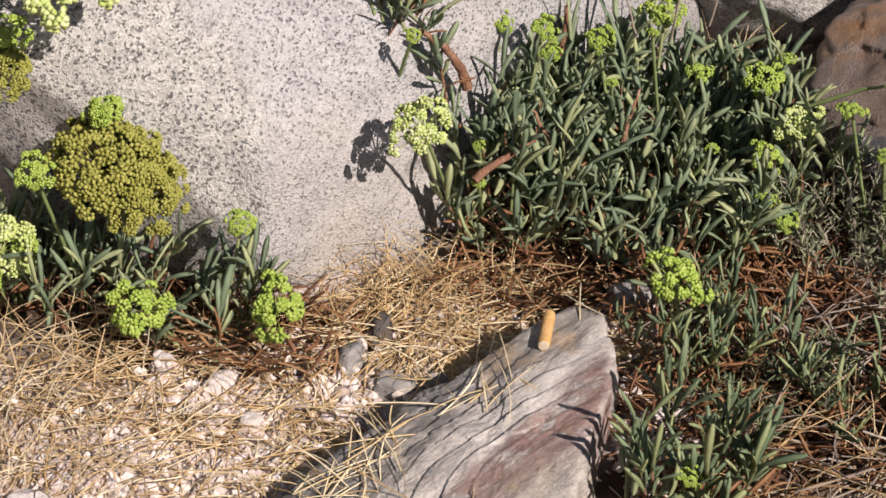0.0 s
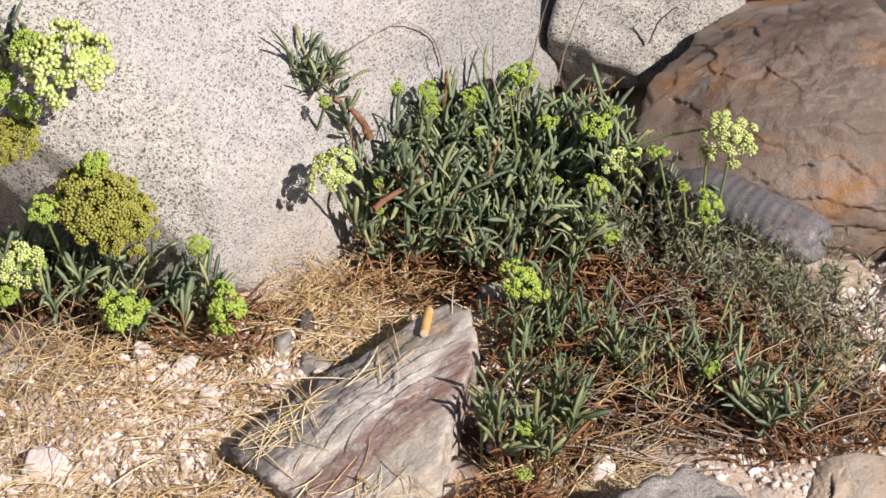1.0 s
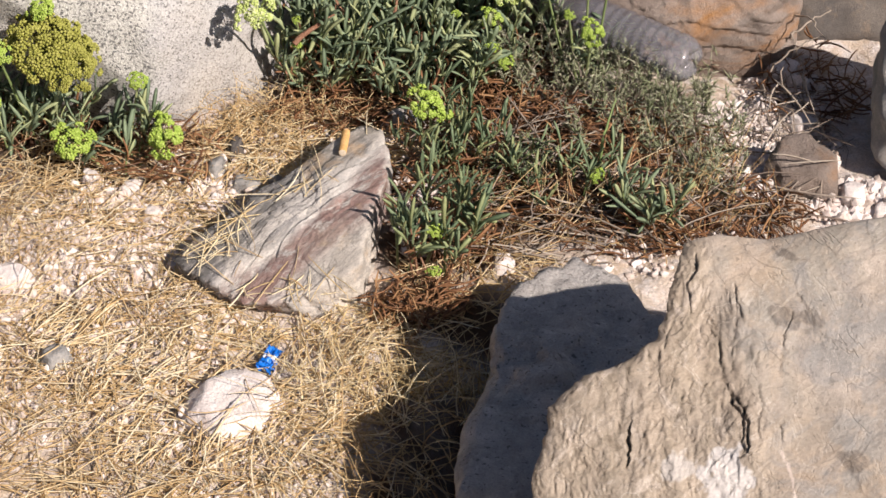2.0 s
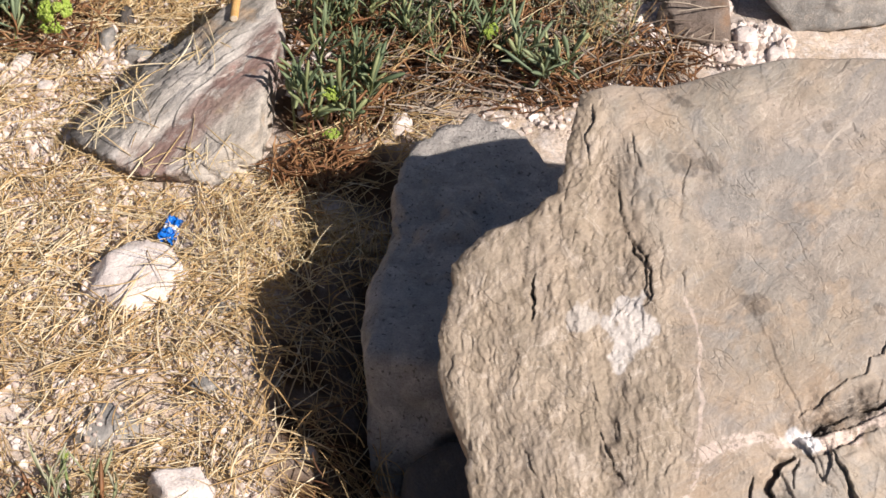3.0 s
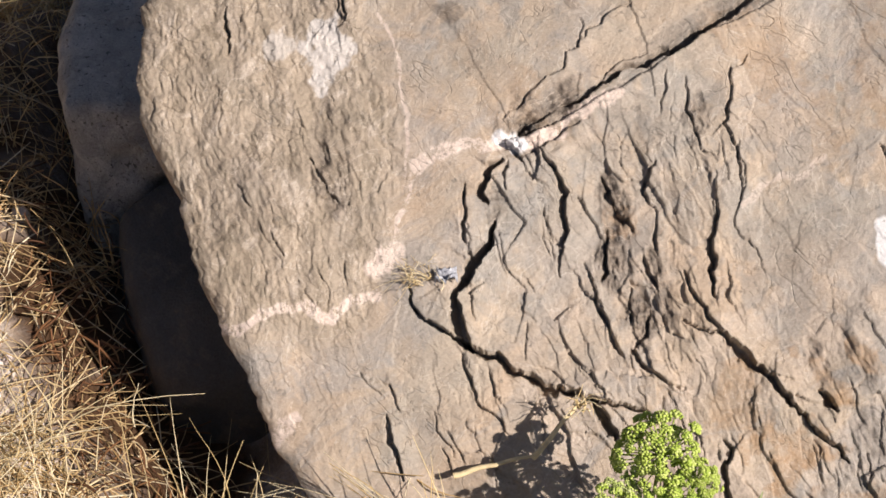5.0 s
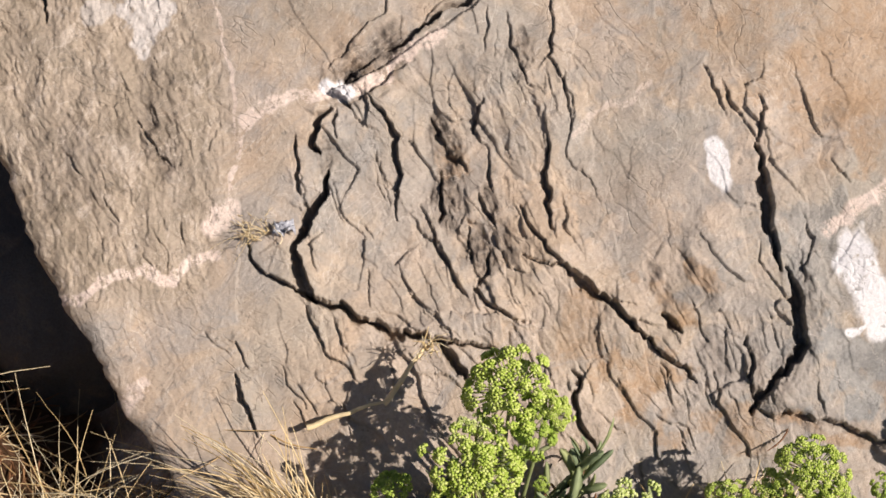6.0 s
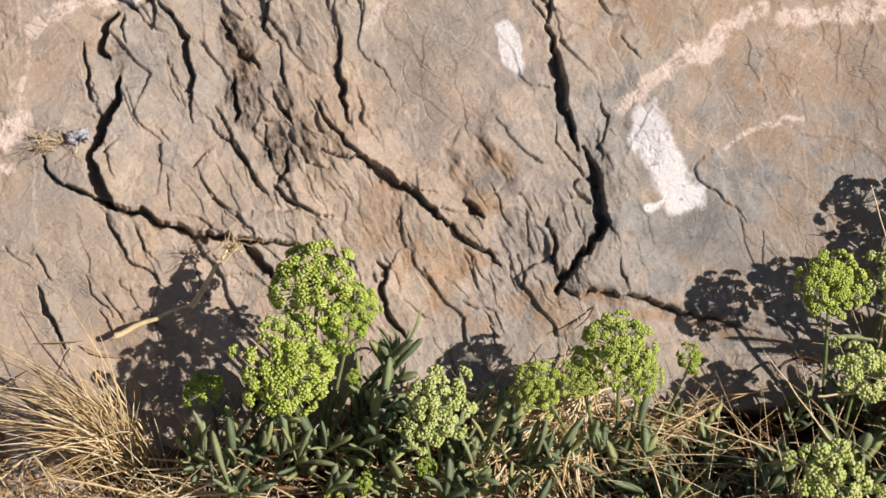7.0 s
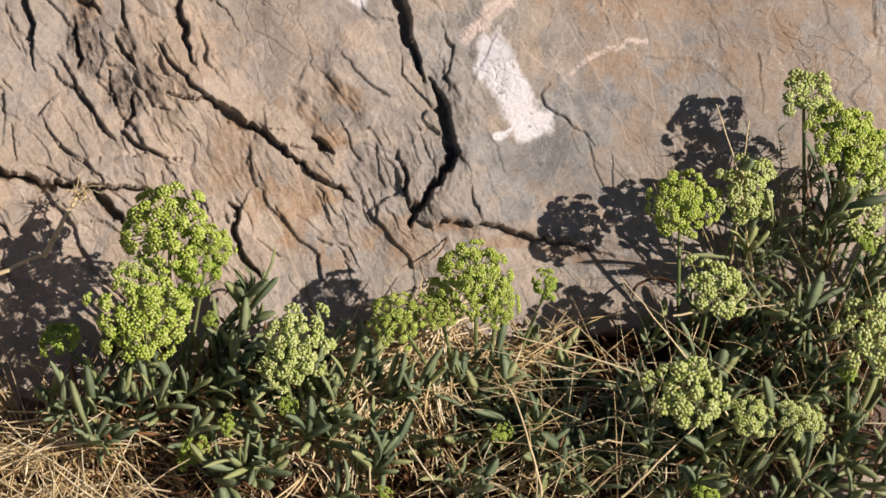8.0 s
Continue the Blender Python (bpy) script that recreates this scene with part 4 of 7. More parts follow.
    f.crack([(-0.202, 0.417, 0.0014), (-0.193, 0.408, 0.0022), (-0.178, 0.383, 0.0018), (-0.166, 0.368, 0.0032), (-0.158, 0.353, 0.0022), (-0.155, 0.333, 0.0014)], 0.0048, 0.0020)
    f.crack([(-0.230, 0.472, 0.0018), (-0.229, 0.447, 0.0022), (-0.223, 0.427, 0.0014)], 0.0035, 0.0020)
    for cu0, cv0, n in ((0.02, 0.20, 9), (0.11, 0.13, 10), (0.20, 0.07, 10), (0.13, 0.27, 7), (0.24, 0.03, 8), (0.30, 0.10, 6), (-0.06, 0.07, 6)):
        for _ in range(n):
            a, b = cu0 + rng.normal(0, 0.05), cv0 + rng.normal(0, 0.025)
            l, t = rng.uniform(0.010, 0.034), rng.normal(-1.0, 0.3)
            f.crack([(a, b, 0.0008), (a + l * 0.5 * math.cos(t) + rng.normal(0, 0.002), b + l * 0.5 * math.sin(t), 0.0013), (a + l * math.cos(t), b + l * math.sin(t), 0.0008)], rng.uniform(0.0015, 0.004), rng.uniform(0.0006, 0.0018))
    for _ in range(60):
        a, b = rng.uniform(-0.30, -0.11), rng.uniform(0.14, 0.47)
        l, t = rng.uniform(0.008, 0.03), rng.normal(-1.15, 0.22)
        f.crack([(a, b, 0.0008), (a + l * math.cos(t), b + l * math.sin(t), 0.0014)], rng.uniform(0.0012, 0.003), rng.uniform(0.0005, 0.0015))

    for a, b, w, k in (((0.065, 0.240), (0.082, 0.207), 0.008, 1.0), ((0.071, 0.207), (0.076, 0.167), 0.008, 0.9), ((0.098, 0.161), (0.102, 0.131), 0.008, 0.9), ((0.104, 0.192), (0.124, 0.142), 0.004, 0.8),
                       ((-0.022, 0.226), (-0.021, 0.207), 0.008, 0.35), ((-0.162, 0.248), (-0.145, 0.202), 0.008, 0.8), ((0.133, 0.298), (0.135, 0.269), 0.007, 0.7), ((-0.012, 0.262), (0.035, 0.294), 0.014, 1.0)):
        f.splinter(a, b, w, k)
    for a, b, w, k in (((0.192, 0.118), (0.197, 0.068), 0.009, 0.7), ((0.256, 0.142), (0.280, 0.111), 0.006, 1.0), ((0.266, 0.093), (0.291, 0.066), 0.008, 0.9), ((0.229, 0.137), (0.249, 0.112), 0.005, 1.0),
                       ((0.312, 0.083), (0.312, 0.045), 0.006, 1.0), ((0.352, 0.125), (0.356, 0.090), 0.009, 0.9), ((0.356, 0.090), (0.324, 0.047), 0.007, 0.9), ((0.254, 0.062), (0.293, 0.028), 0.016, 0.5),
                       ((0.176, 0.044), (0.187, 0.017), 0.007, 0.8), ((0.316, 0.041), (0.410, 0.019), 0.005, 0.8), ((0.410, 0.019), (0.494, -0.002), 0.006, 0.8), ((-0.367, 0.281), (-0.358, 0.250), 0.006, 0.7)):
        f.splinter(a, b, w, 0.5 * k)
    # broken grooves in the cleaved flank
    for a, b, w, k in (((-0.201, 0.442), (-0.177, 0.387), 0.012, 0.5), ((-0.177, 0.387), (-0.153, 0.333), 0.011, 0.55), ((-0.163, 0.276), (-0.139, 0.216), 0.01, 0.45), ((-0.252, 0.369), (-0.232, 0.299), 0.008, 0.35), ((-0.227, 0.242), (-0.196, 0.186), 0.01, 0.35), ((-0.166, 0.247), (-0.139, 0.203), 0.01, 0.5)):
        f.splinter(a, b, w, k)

    # splintered layers above the long seam, with the lower slab's shadow put into their colour
    d, side, t = polyline_distance(f.wu, f.wv, [(-0.012, 0.262), (0.017, 0.272), (0.057, 0.292), (0.097, 0.314), (0.124, 0.335), (0.20, 0.372)])
    torn_and_shaded = np.where(side > 0, np.clip(1 - d / (0.004 + 0.030 * t), 0, 1), 0) ** 0.7
    layer = fbm(np.stack([d * 300, t * 9], -1), 4, 91)
    f.h += torn_and_shaded * (0.0022 * layer - 0.0035)
    f.grey = np.maximum(f.grey, 0.55 * torn_and_shaded)
    f.torn_and_shaded = np.maximum(f.torn_and_shaded, 0.6 * torn_and_shaded * np.clip(0.5 + layer, 0, 1))

    # quartz veins, lime-white patches, rust, grey skin
    f.streak([(-0.231, 0.120), (-0.198, 0.131), (-0.163, 0.139), (-0.150, 0.132), (-0.141, 0.132), (-0.108, 0.149)], 0.0042, f.vein)
    f.streak([(-0.111, 0.168), (-0.097, 0.178)], 0.008, f.vein)
    f.streak([(-0.097, 0.178), (-0.089, 0.229), (-0.072, 0.247), (-0.036, 0.259)], 0.0022, f.vein, 0.9)
    f.streak([(-0.085, 0.240), (-0.060, 0.252), (-0.014, 0.261)], 0.0045, f.vein)
    f.streak([(-0.001, 0.259), (0.044, 0.282), (0.071, 0.296)], 0.0050, f.vein)
    f.streak([(-0.092, 0.225), (-0.097, 0.280), (-0.104, 0.311), (-0.125, 0.345)], 0.0016, f.vein, 0.7)
    f.streak([(0.372, 0.159), (0.410, 0.180), (0.464, 0.208), (0.493, 0.220)], 0.0060, f.vein)
    f.streak([(0.510, 0.213), (0.552, 0.214), (0.593, 0.216)], 0.0065, f.vein)
    f.streak([(0.451, 0.126), (0.486, 0.140), (0.515, 0.143)], 0.0018, f.vein, 0.8)
    f.streak([(0.235, 0.262), (0.20, 0.245), (0.175, 0.226)], 0.0022, f.vein, 0.5)
    f.streak([(-0.183, 0.047), (-0.165, 0.062)], 0.0060, f.vein, 0.9)
    f.streak([(-0.020, 0.262), (-0.004, 0.258)], 0.0055, f.lime)
    f.lime = np.maximum(f.lime, blob(u, v, 0.396, 0.128, 0.016, 0.032, 24, 1, 0.30))
    f.lime = np.maximum(f.lime, blob(u, v, 0.411, 0.102, 0.016, 0.020, 20, 4, 0.40))
    f.lime = np.maximum(f.lime, 0.9 * blob(u, v, 0.288, 0.206, 0.008, 0.017, 10, 6, 0.4))
    f.lime = np.maximum(f.lime, 0.45 * blob(u, v, -0.160, 0.315, 0.018, 0.020, 10, 8, 0.9))
    f.lime = np.maximum(f.lime, 0.3 * blob(u, v, -0.205, 0.312, 0.016, 0.012, 10, 9, 0.8))
    f.streak([(0.385, 0.090), (0.400, 0.095), (0.421, 0.090)], 0.0028, f.lime)
    for cu0, cv0, a, b, w in ((0.245, 0.115, 0.022, 0.010, 0.8), (0.272, 0.128, 0.018, 0.008, 0.7), (0.225, 0.055, 0.040, 0.022, 0.9), (0.172, 0.095, 0.015, 0.025, 0.7), (0.08, 0.210, 0.012, 0.014, 0.8), (0.46, 0.19, 0.08, 0.03, 0.35), (0.50, 0.115, 0.030, 0.012, 0.7), (0.475, 0.150, 0.05, 0.02, 0.4), (0.19, 0.325, 0.06, 0.02, 0.5), (0.33, 0.30, 0.08, 0.05, 0.5), (0.42, 0.26, 0.08, 0.03, 0.45), (-0.02, 0.30, 0.05, 0.02, 0.3), (0.60, 0.12, 0.06, 0.03, 0.4), (0.44, 0.035, 0.05, 0.012, 0.4), (0.54, 0.17, 0.05, 0.02, 0.35), (0.30, 0.03, 0.02, 0.015, 0.7), (0.47, 0.235, 0.16, 0.06, 0.75), (0.62, 0.20, 0.10, 0.08, 0.65), (0.40, 0.30, 0.12, 0.05, 0.5), (0.55, 0.04, 0.10, 0.03, 0.5)):
        f.rust = np.maximum(f.rust, w * blob(u, v, cu0, cv0, a, b, -35, int(cu0 * 100), 0.7))
    f.streak([(0.325, 0.034), (0.384, 0.021), (0.449, 0.001), (0.49, -0.012)], 0.0045, f.rust, 0.8)
    for cu0, cv0, a, b, w in ((0.42, 0.075, 0.06, 0.035, 1.0), (0.52, 0.10, 0.05, 0.04, 0.7), (0.58, 0.17, 0.05, 0.03, 0.6), (0.46, 0.03, 0.06, 0.02, 0.5), (0.10, 0.29, 0.05, 0.03, 0.4), (0.37, 0.13, 0.03, 0.05, 0.6), (0.235, 0.215, 0.07, 0.06, 0.45), (0.47, 0.165, 0.03, 0.02, 0.7), (-0.02, 0.385, 0.07, 0.04, 0.55), (0.05, 0.20, 0.07, 0.05, 0.35), (-0.07, 0.43, 0.05, 0.03, 0.4), (0.50, 0.09, 0.13, 0.07, 0.55), (0.64, 0.13, 0.10, 0.06, 0.45)):
        f.grey = np.maximum(f.grey, w * blob(u, v, cu0, cv0, a, b, 20, int(abs(cu0) * 100) + 3, 0.6))

    # dark scabs on the smooth upper face
    for cu0, cv0, a, b in ((-0.149, 0.438, 0.009, 0.006), (-0.125, 0.441, 0.010, 0.005), (-0.036, 0.482, 0.006, 0.006), (-0.071, 0.346, 0.007, 0.005), (-0.159, 0.485, 0.010, 0.003), (0.029, 0.358, 0.006, 0.003), (-0.068, 0.347, 0.007, 0.005), (0.083, 0.384, 0.008, 0.005), (0.378, 0.237, 0.010, 0.007)):
        f.torn_and_shaded = np.maximum(f.torn_and_shaded, 0.6 * blob(u, v, cu0, cv0, a, b, -20, int(cv0 * 999), 0.7))

    # rounded rim, then the world shape
    f.h -= 0.007 * np.exp(-f.edge / 0.006) + 0.007 * np.exp(-np.maximum(np.interp(u, TOP_U, TOP_V) - v, 0) / 0.012)
    nrm = np.array([-SLOPE * UPHILL[0], -SLOPE * UPHILL[1], 1.0])
    nrm /= np.linalg.norm(nrm)
    rise = SLOPE * np.minimum(v, 0.47) + 0.45 * np.clip(v - 0.47, 0, 1)
    flat = np.stack([FOOT[0] + u * ALONG[0] + v * UPHILL[0], FOOT[1] + u * ALONG[1] + v * UPHILL[1], FOOT[2] + rise], -1)
    top = flat + f.h[..., None] * nrm
    nv, nu = u.shape
    # sides: from the rim down into the ground, a little undercut
    rim = [(0, j) for j in range(nu)] + [(i, nu - 1) for i in range(1, nv)] + [(nv - 1, j) for j in range(nu - 2, -1, -1)] + [(i, 0) for i in range(nv - 2, 0, -1)]
    ids = np.array([i * nu + j for i, j in rim])
    verts = top.reshape(-1, 3)
    centre = np.array([0.42, 1.22])
    rings = [verts[ids]]
    for k in range(1, 9):
        q = k / 8
        r = rings[0].copy()
        inward = centre - r[:, :2]
        inward /= np.linalg.norm(inward, axis=1, keepdims=True)
        r[:, 2] = rings[0][:, 2] * (1 - q) - 0.16 * q
        r[:, :2] += inward * (0.075 * q ** 0.8 + 0.010 * fbm(r * 22, 3, 71)[:, None] * (q > 0))
        rings.append(r)
    n0, m = len(verts), len(ids)
    allv = np.concatenate([verts] + rings[1:])
    idx = np.arange(nu * nv).reshape(nv, nu)
    quads = [np.stack([idx[:-1, :-1], idx[:-1, 1:], idx[1:, 1:], idx[1:, :-1]], -1).reshape(-1, 4)]
    prev = ids
    for k in range(5):
        cur = n0 + k * m + np.arange(m)
        quads.append(np.stack([np.roll(prev, -1), prev, cur, np.roll(cur, -1)], -1))
        prev = cur
    quads = np.concatenate(quads)
    me = mesh_of("schist_boulder", allv, quads, SCHIST)
    pad = 8 * m
    for name, field in (("vein", f.vein), ("rust", f.rust), ("lime", f.lime), ("grey", f.grey), ("torn_and_shaded", f.torn_and_shaded), ("flank", f.flank)):
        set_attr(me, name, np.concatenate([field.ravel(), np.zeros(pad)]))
    coarse = top[::6, ::6]
    a, b = coarse.shape[:2]
    ci = np.arange(a * b).reshape(a, b)
    solid(coarse.reshape(-1, 3), np.stack([ci[:-1, :-1], ci[:-1, 1:], ci[1:, 1:], ci[1:, :-1]], -1).reshape(-1, 4))
    thing("schist_boulder", me, (0.35, 1.2, 0.0), "large tan schist boulder with deep cracks, quartz veins and white patches", "boulder")
    return top


schist_rock()


def rock_thing(name, corners, sphere, mat, label, category="rock", group="", blocks=True, **shape):
    v, f = hull_rock(corners, sphere, **shape)
    me = mesh_of(name, v, f, mat)
    if blocks:
        solid(v, f)
    c = np.mean(np.array(corners), 0)
    return thing(name, me, (float(c[0]), float(c[1]), 0.0), label, category, group), v


# white granite boulder behind the samphire
ob, v = rock_thing("granite_boulder", [(-0.208, 2.173, -0.020), (-0.166, 2.196, 0.020), (-0.158, 2.252, 0.050), (-0.121, 2.296, 0.100), (-0.115, 2.334, 0.120), (0.124, 2.562, 0.020), (0.093, 2.535, 0.100), (0.001, 2.411, 0.280), (-0.239, 2.151, 0.100), (-0.259, 2.155, 0.130), (-0.287, 2.173, 0.165), (-0.340, 2.190, 0.205), (-0.259, 2.130, 0.020), (-0.326, 2.159, 0.050), (-0.432, 2.208, 0.125), (-0.529, 2.169, 0.240), (-0.503, 2.247, 0.360), (0.15, 2.75, -0.03), (-0.60, 2.70, -0.03), (-0.1, 2.9, 0.3), (-0.160, 2.21, -0.03), (-0.52, 2.30, -0.03), (-0.34, 2.165, -0.03)], ICO6, GRANITE, "large white granite boulder with black mica specks", "boulder", soft=40, seed=2, rough=0.007, grain=0.0026, freq=8, cuts=10)
worn = np.clip((np.interp(v[:, 2], [0.02, 0.12, 0.16, 0.20, 0.24], [-0.248, -0.231, -0.253, -0.280, -0.330]) - v[:, 0]) / 0.03 + fbm(v * 30, 3, 4) * 0.6, 0, 1)
set_attr(ob.data, "worn", worn)
ob, v = rock_thing("granite_boulder", [(0.075, 2.58, -0.03), (0.062, 2.46, 0.12), (0.205, 2.49, 0.03), (0.292, 2.53, 0.10), (0.085, 2.47, 0.20), (0.28, 2.52, 0.17), (0.30, 2.75, 0.15), (0.15, 2.75, 0.2), (0.30, 2.6, -0.03), (0.1, 2.75, -0.03)], ICO5, GRANITE, "weathered cream granite block behind the samphire", "boulder", soft=18, seed=5, rough=0.010, grain=0.003)
set_attr(ob.data, "worn", np.clip(0.75 + 0.5 * fbm(v * 12, 3, 8), 0, 1))
rock_thing("boulder", [(0.164, 2.36, 0.106), (0.200, 2.38, 0.119), (0.274, 2.42, 0.143), (0.397, 2.42, 0.165), (0.435, 2.40, 0.158), (0.458, 2.36, 0.140), (0.490, 2.29, 0.130), (0.482, 2.265, 0.110), (0.431, 2.225, 0.080), (0.343, 2.215, 0.050), (0.258, 2.25, 0.073), (0.165, 2.30, 0.060), (0.327, 2.27, 0.124), (0.235, 2.32, 0.127), (0.18, 2.31, -0.05), (0.34, 2.25, -0.05), (0.46, 2.26, -0.05), (0.47, 2.50, -0.05), (0.20, 2.52, -0.05), (0.42, 2.56, 0.12), (0.28, 2.56, 0.10)], ICO6, BROWN_STONE, "brown rusty schist boulder with grey sheen beside the bottle", "boulder", soft=60, seed=11, rough=0.004, grain=0.0028, freq=12, grain_freq=70, cuts=6, layers=((0.16, 0.30, 0.93), 30, 0.0055))
# two boulders added: their dark colour stands in for shadow between the rocks
rock_thing("boulder", [(0.46, 2.30, -0.03), (0.62, 2.30, -0.03), (0.48, 2.34, 0.07), (0.62, 2.36, 0.09), (0.50, 2.60, 0.12), (0.68, 2.60, 0.12), (0.50, 2.6, -0.03), (0.7, 2.6, -0.03)], ICO4, DARK_AND_SHADED_STONE, "dark boulder added to fill a shadow gap behind the brown one", "boulder", soft=12, seed=12, rough=0.02)
rock_thing("boulder", [(0.36, 2.62, -0.03), (0.60, 2.62, -0.03), (0.36, 2.66, 0.12), (0.60, 2.66, 0.12), (0.36, 2.95, 0.2), (0.65, 2.95, 0.2), (0.36, 2.9, -0.03), (0.65, 2.9, -0.03)], ICO4, DARK_AND_SHADED_STONE, "dark boulder added to fill a shadow gap behind paler rocks", "boulder", soft=12, seed=13, rough=0.02)
rock_thing("boulder", [(0.512, 2.00, -0.02), (0.512, 2.03, 0.12), (0.520, 2.12, 0.16), (0.66, 2.00, 0.16), (0.66, 2.15, 0.19), (0.54, 2.18, -0.02), (0.68, 2.00, -0.02), (0.68, 2.17, -0.02)], ICO5, GREY_STONE, "smooth grey boulder over a dark gap", "boulder", soft=7, seed=14, rough=0.008, cuts=8)
# banded slab that lies half buried in straw
SLAB_CORNERS = [(-0.002, 2.062, 0.050), (0.004, 2.025, 0.048), (-0.008, 1.947, 0.053), (-0.022, 1.900, 0.053), (-0.027, 1.834, 0.043), (-0.060, 1.824, 0.022), (-0.103, 1.814, 0.014), (-0.148, 1.819, 0.012), (-0.197, 1.868, 0.010), (-0.224, 1.900, 0.006), (-0.184, 1.941, 0.016), (-0.133, 1.988, 0.026), (-0.086, 2.014, 0.036), (-0.051, 2.051, 0.044), (-0.024, 2.074, 0.047), (0.0, 2.05, -0.03), (0.004, 1.98, -0.03), (-0.03, 1.83, -0.03), (-0.2, 1.88, -0.03), (-0.05, 2.05, -0.03)]
ob, v = rock_thing("slate_slab", SLAB_CORNERS, ICO6, SLATE, "flat grey banded slate slab half buried in straw", "rock", soft=60, seed=21, rough=0.004, grain=0.0026, freq=20, grain_freq=70, layers=((0.70, -0.66, 0.25), 75, 0.0050))
over, run = (v[:, 0] + 0.07) * 0.72 - (v[:, 1] - 1.95) * 0.69, (v[:, 0] + 0.07) * 0.69 + (v[:, 1] - 1.95) * 0.72
wave = 0.012 * fbm(np.stack([run * 14, over * 30], -1), 4, 33)
set_attr(ob.data, "red", np.clip(1.6 - np.abs(over + wave - 0.034) / 0.020, 0, 1) * np.clip((0.09 - run + 4 * wave) / 0.03, 0, 1))
set_attr(ob.data, "white", np.clip(1.5 - np.abs(over + wave - 0.006) / 0.009, 0, 1) + np.clip((run - 0.09) / 0.02, 0, 1) * 0.5)
set_attr(ob.data, "dark", np.clip((-0.018 - over - wave) / 0.01, 0, 1))
# pale blocks in the shade of the large rock
rock_thing("pale_block", [(0.114, 1.748, 0.085), (0.172, 1.808, 0.085), (0.218, 1.782, 0.085), (0.222, 1.752, 0.085), (0.082, 1.686, 0.085), (0.054, 1.536, 0.085), (0.053, 1.424, 0.085), (0.25, 1.49, 0.085), (0.26, 1.72, 0.085), (0.115, 1.775, -0.13), (0.23, 1.79, -0.13), (0.06, 1.45, -0.13), (0.25, 1.45, -0.13), (0.17, 1.82, -0.13)], ICO5, PALE_STONE, "pale speckled stone block, mostly shaded by the schist boulder", "rock", "pale blocks", soft=40, seed=25, rough=0.010, grain=0.008, cuts=14)
# this block's shade is painted: a dark stone colour stands for pale stone
rock_thing("pale_block", [(0.082, 1.425, 0.010), (0.128, 1.440, 0.025), (0.23, 1.43, 0.03), (0.075, 1.320, -0.01), (0.085, 1.250, -0.03), (0.20, 1.22, -0.02), (0.07, 1.42, -0.13), (0.22, 1.43, -0.13), (0.08, 1.24, -0.13), (0.2, 1.2, -0.13)], ICO4, DARK_AND_SHADED_STONE, "rounded stone block with deep shade put into its dark colour", "rock", "pale blocks", soft=10, seed=26, rough=0.008, grain=0.003)
rock_thing("stone", [(0.395, 2.01, -0.01), (0.405, 2.03, 0.04), (0.44, 2.045, 0.055), (0.475, 2.005, 0.045), (0.46, 1.985, 0.03), (0.42, 1.98, 0.02), (0.48, 1.98, -0.01), (0.44, 2.06, -0.01)], ICO4, BROWN_STONE, "angular brown stone among pale gravel", "stone", soft=30, cuts=16, seed=31, rough=0.003, grain=0.002, grain_freq=70)


def ring_stone(x, y, r, h, mat, label, seed, flat=1.0, sphere=ICO3, group="", turn=0.0):
    """A low stone with an uneven many-sided outline."""
    g = np.random.default_rng(seed)
    z0 = float(ground_at(x, y))
    cs = []
    for k in range(7):
        a = 2 * math.pi * (k + g.uniform(-0.25, 0.25)) / 7
        q = r * g.uniform(0.85, 1.12)
        px, py = q * math.cos(a), q * math.sin(a) * flat
        wx, wy = px * math.cos(turn) - py * math.sin(turn), px * math.sin(turn) + py * math.cos(turn)
        cs.append((x + wx, y + wy, z0 - 0.004))
        cs.append((x + wx * 0.72, y + wy * 0.72, z0 + h * g.uniform(0.75, 1.1)))
    return rock_thing("stone", cs, sphere, mat, label, "stone", group, soft=26, seed=seed, rough=r * 0.04, grain=r * 0.03, freq=0.5 / r, grain_freq=2.4 / r, cuts=12)


ring_stone(-0.150, 1.688, 0.054, 0.024, WHITE_STONE, "large rounded white stone on straw beside a blue wrapper", 141, 1.2, ICO4)
ring_stone(-0.385, 1.892, 0.027, 0.020, WHITE_STONE, "white stone lying on straw", 42, 0.9)
ring_stone(-0.110, 1.404, 0.038, 0.024, WHITE_STONE, "flat jagged white stone on dry straw", 43, 0.75)
ring_stone(0.118, 1.885, 0.016, 0.016, WHITE_STONE, "small white pebble at the edge of the samphire", 44)
ring_stone(-0.329, 1.767, 0.020, 0.018, GREY_STONE, "grey pebble in straw", 45)
ring_stone(-0.064, 1.640, 0.018, 0.008, GREY_STONE, "flat grey pebble in straw", 46, 0.7)
ring_stone(-0.091, 1.535, 0.016, 0.010, GREY_STONE, "grey pebble half covered by straw", 47, 0.8)
ring_stone(-0.180, 1.500, 0.040, 0.010, GREY_STONE, "flat pinkish grey stone under straw", 48, 0.8)
ring_stone(-0.184, 2.075, 0.018, 0.020, GREY_STONE, "grey-green angular stone beside the slab", 49, 0.6, turn=1.2)
ring_stone(-0.164, 2.100, 0.016, 0.022, DARK_AND_SHADED_STONE, "dark angular stone beside the granite", 50, 0.6, turn=1.4)
ring_stone(-0.150, 2.045, 0.020, 0.016, GREY_STONE, "grey-green stone with a split face", 51, 0.8)
ring_stone(-0.122, 2.048, 0.012, 0.016, GREY_STONE, "small grey stone wedged beside another", 52, 0.9)
ring_stone(-0.085, 2.050, 0.016, 0.008, GREY_STONE, "flat grey chip in straw", 53, 0.6)
ring_stone(0.022, 2.150, 0.030, 0.026, PALE_STONE, "pale flat stone under the samphire", 54, 0.6)
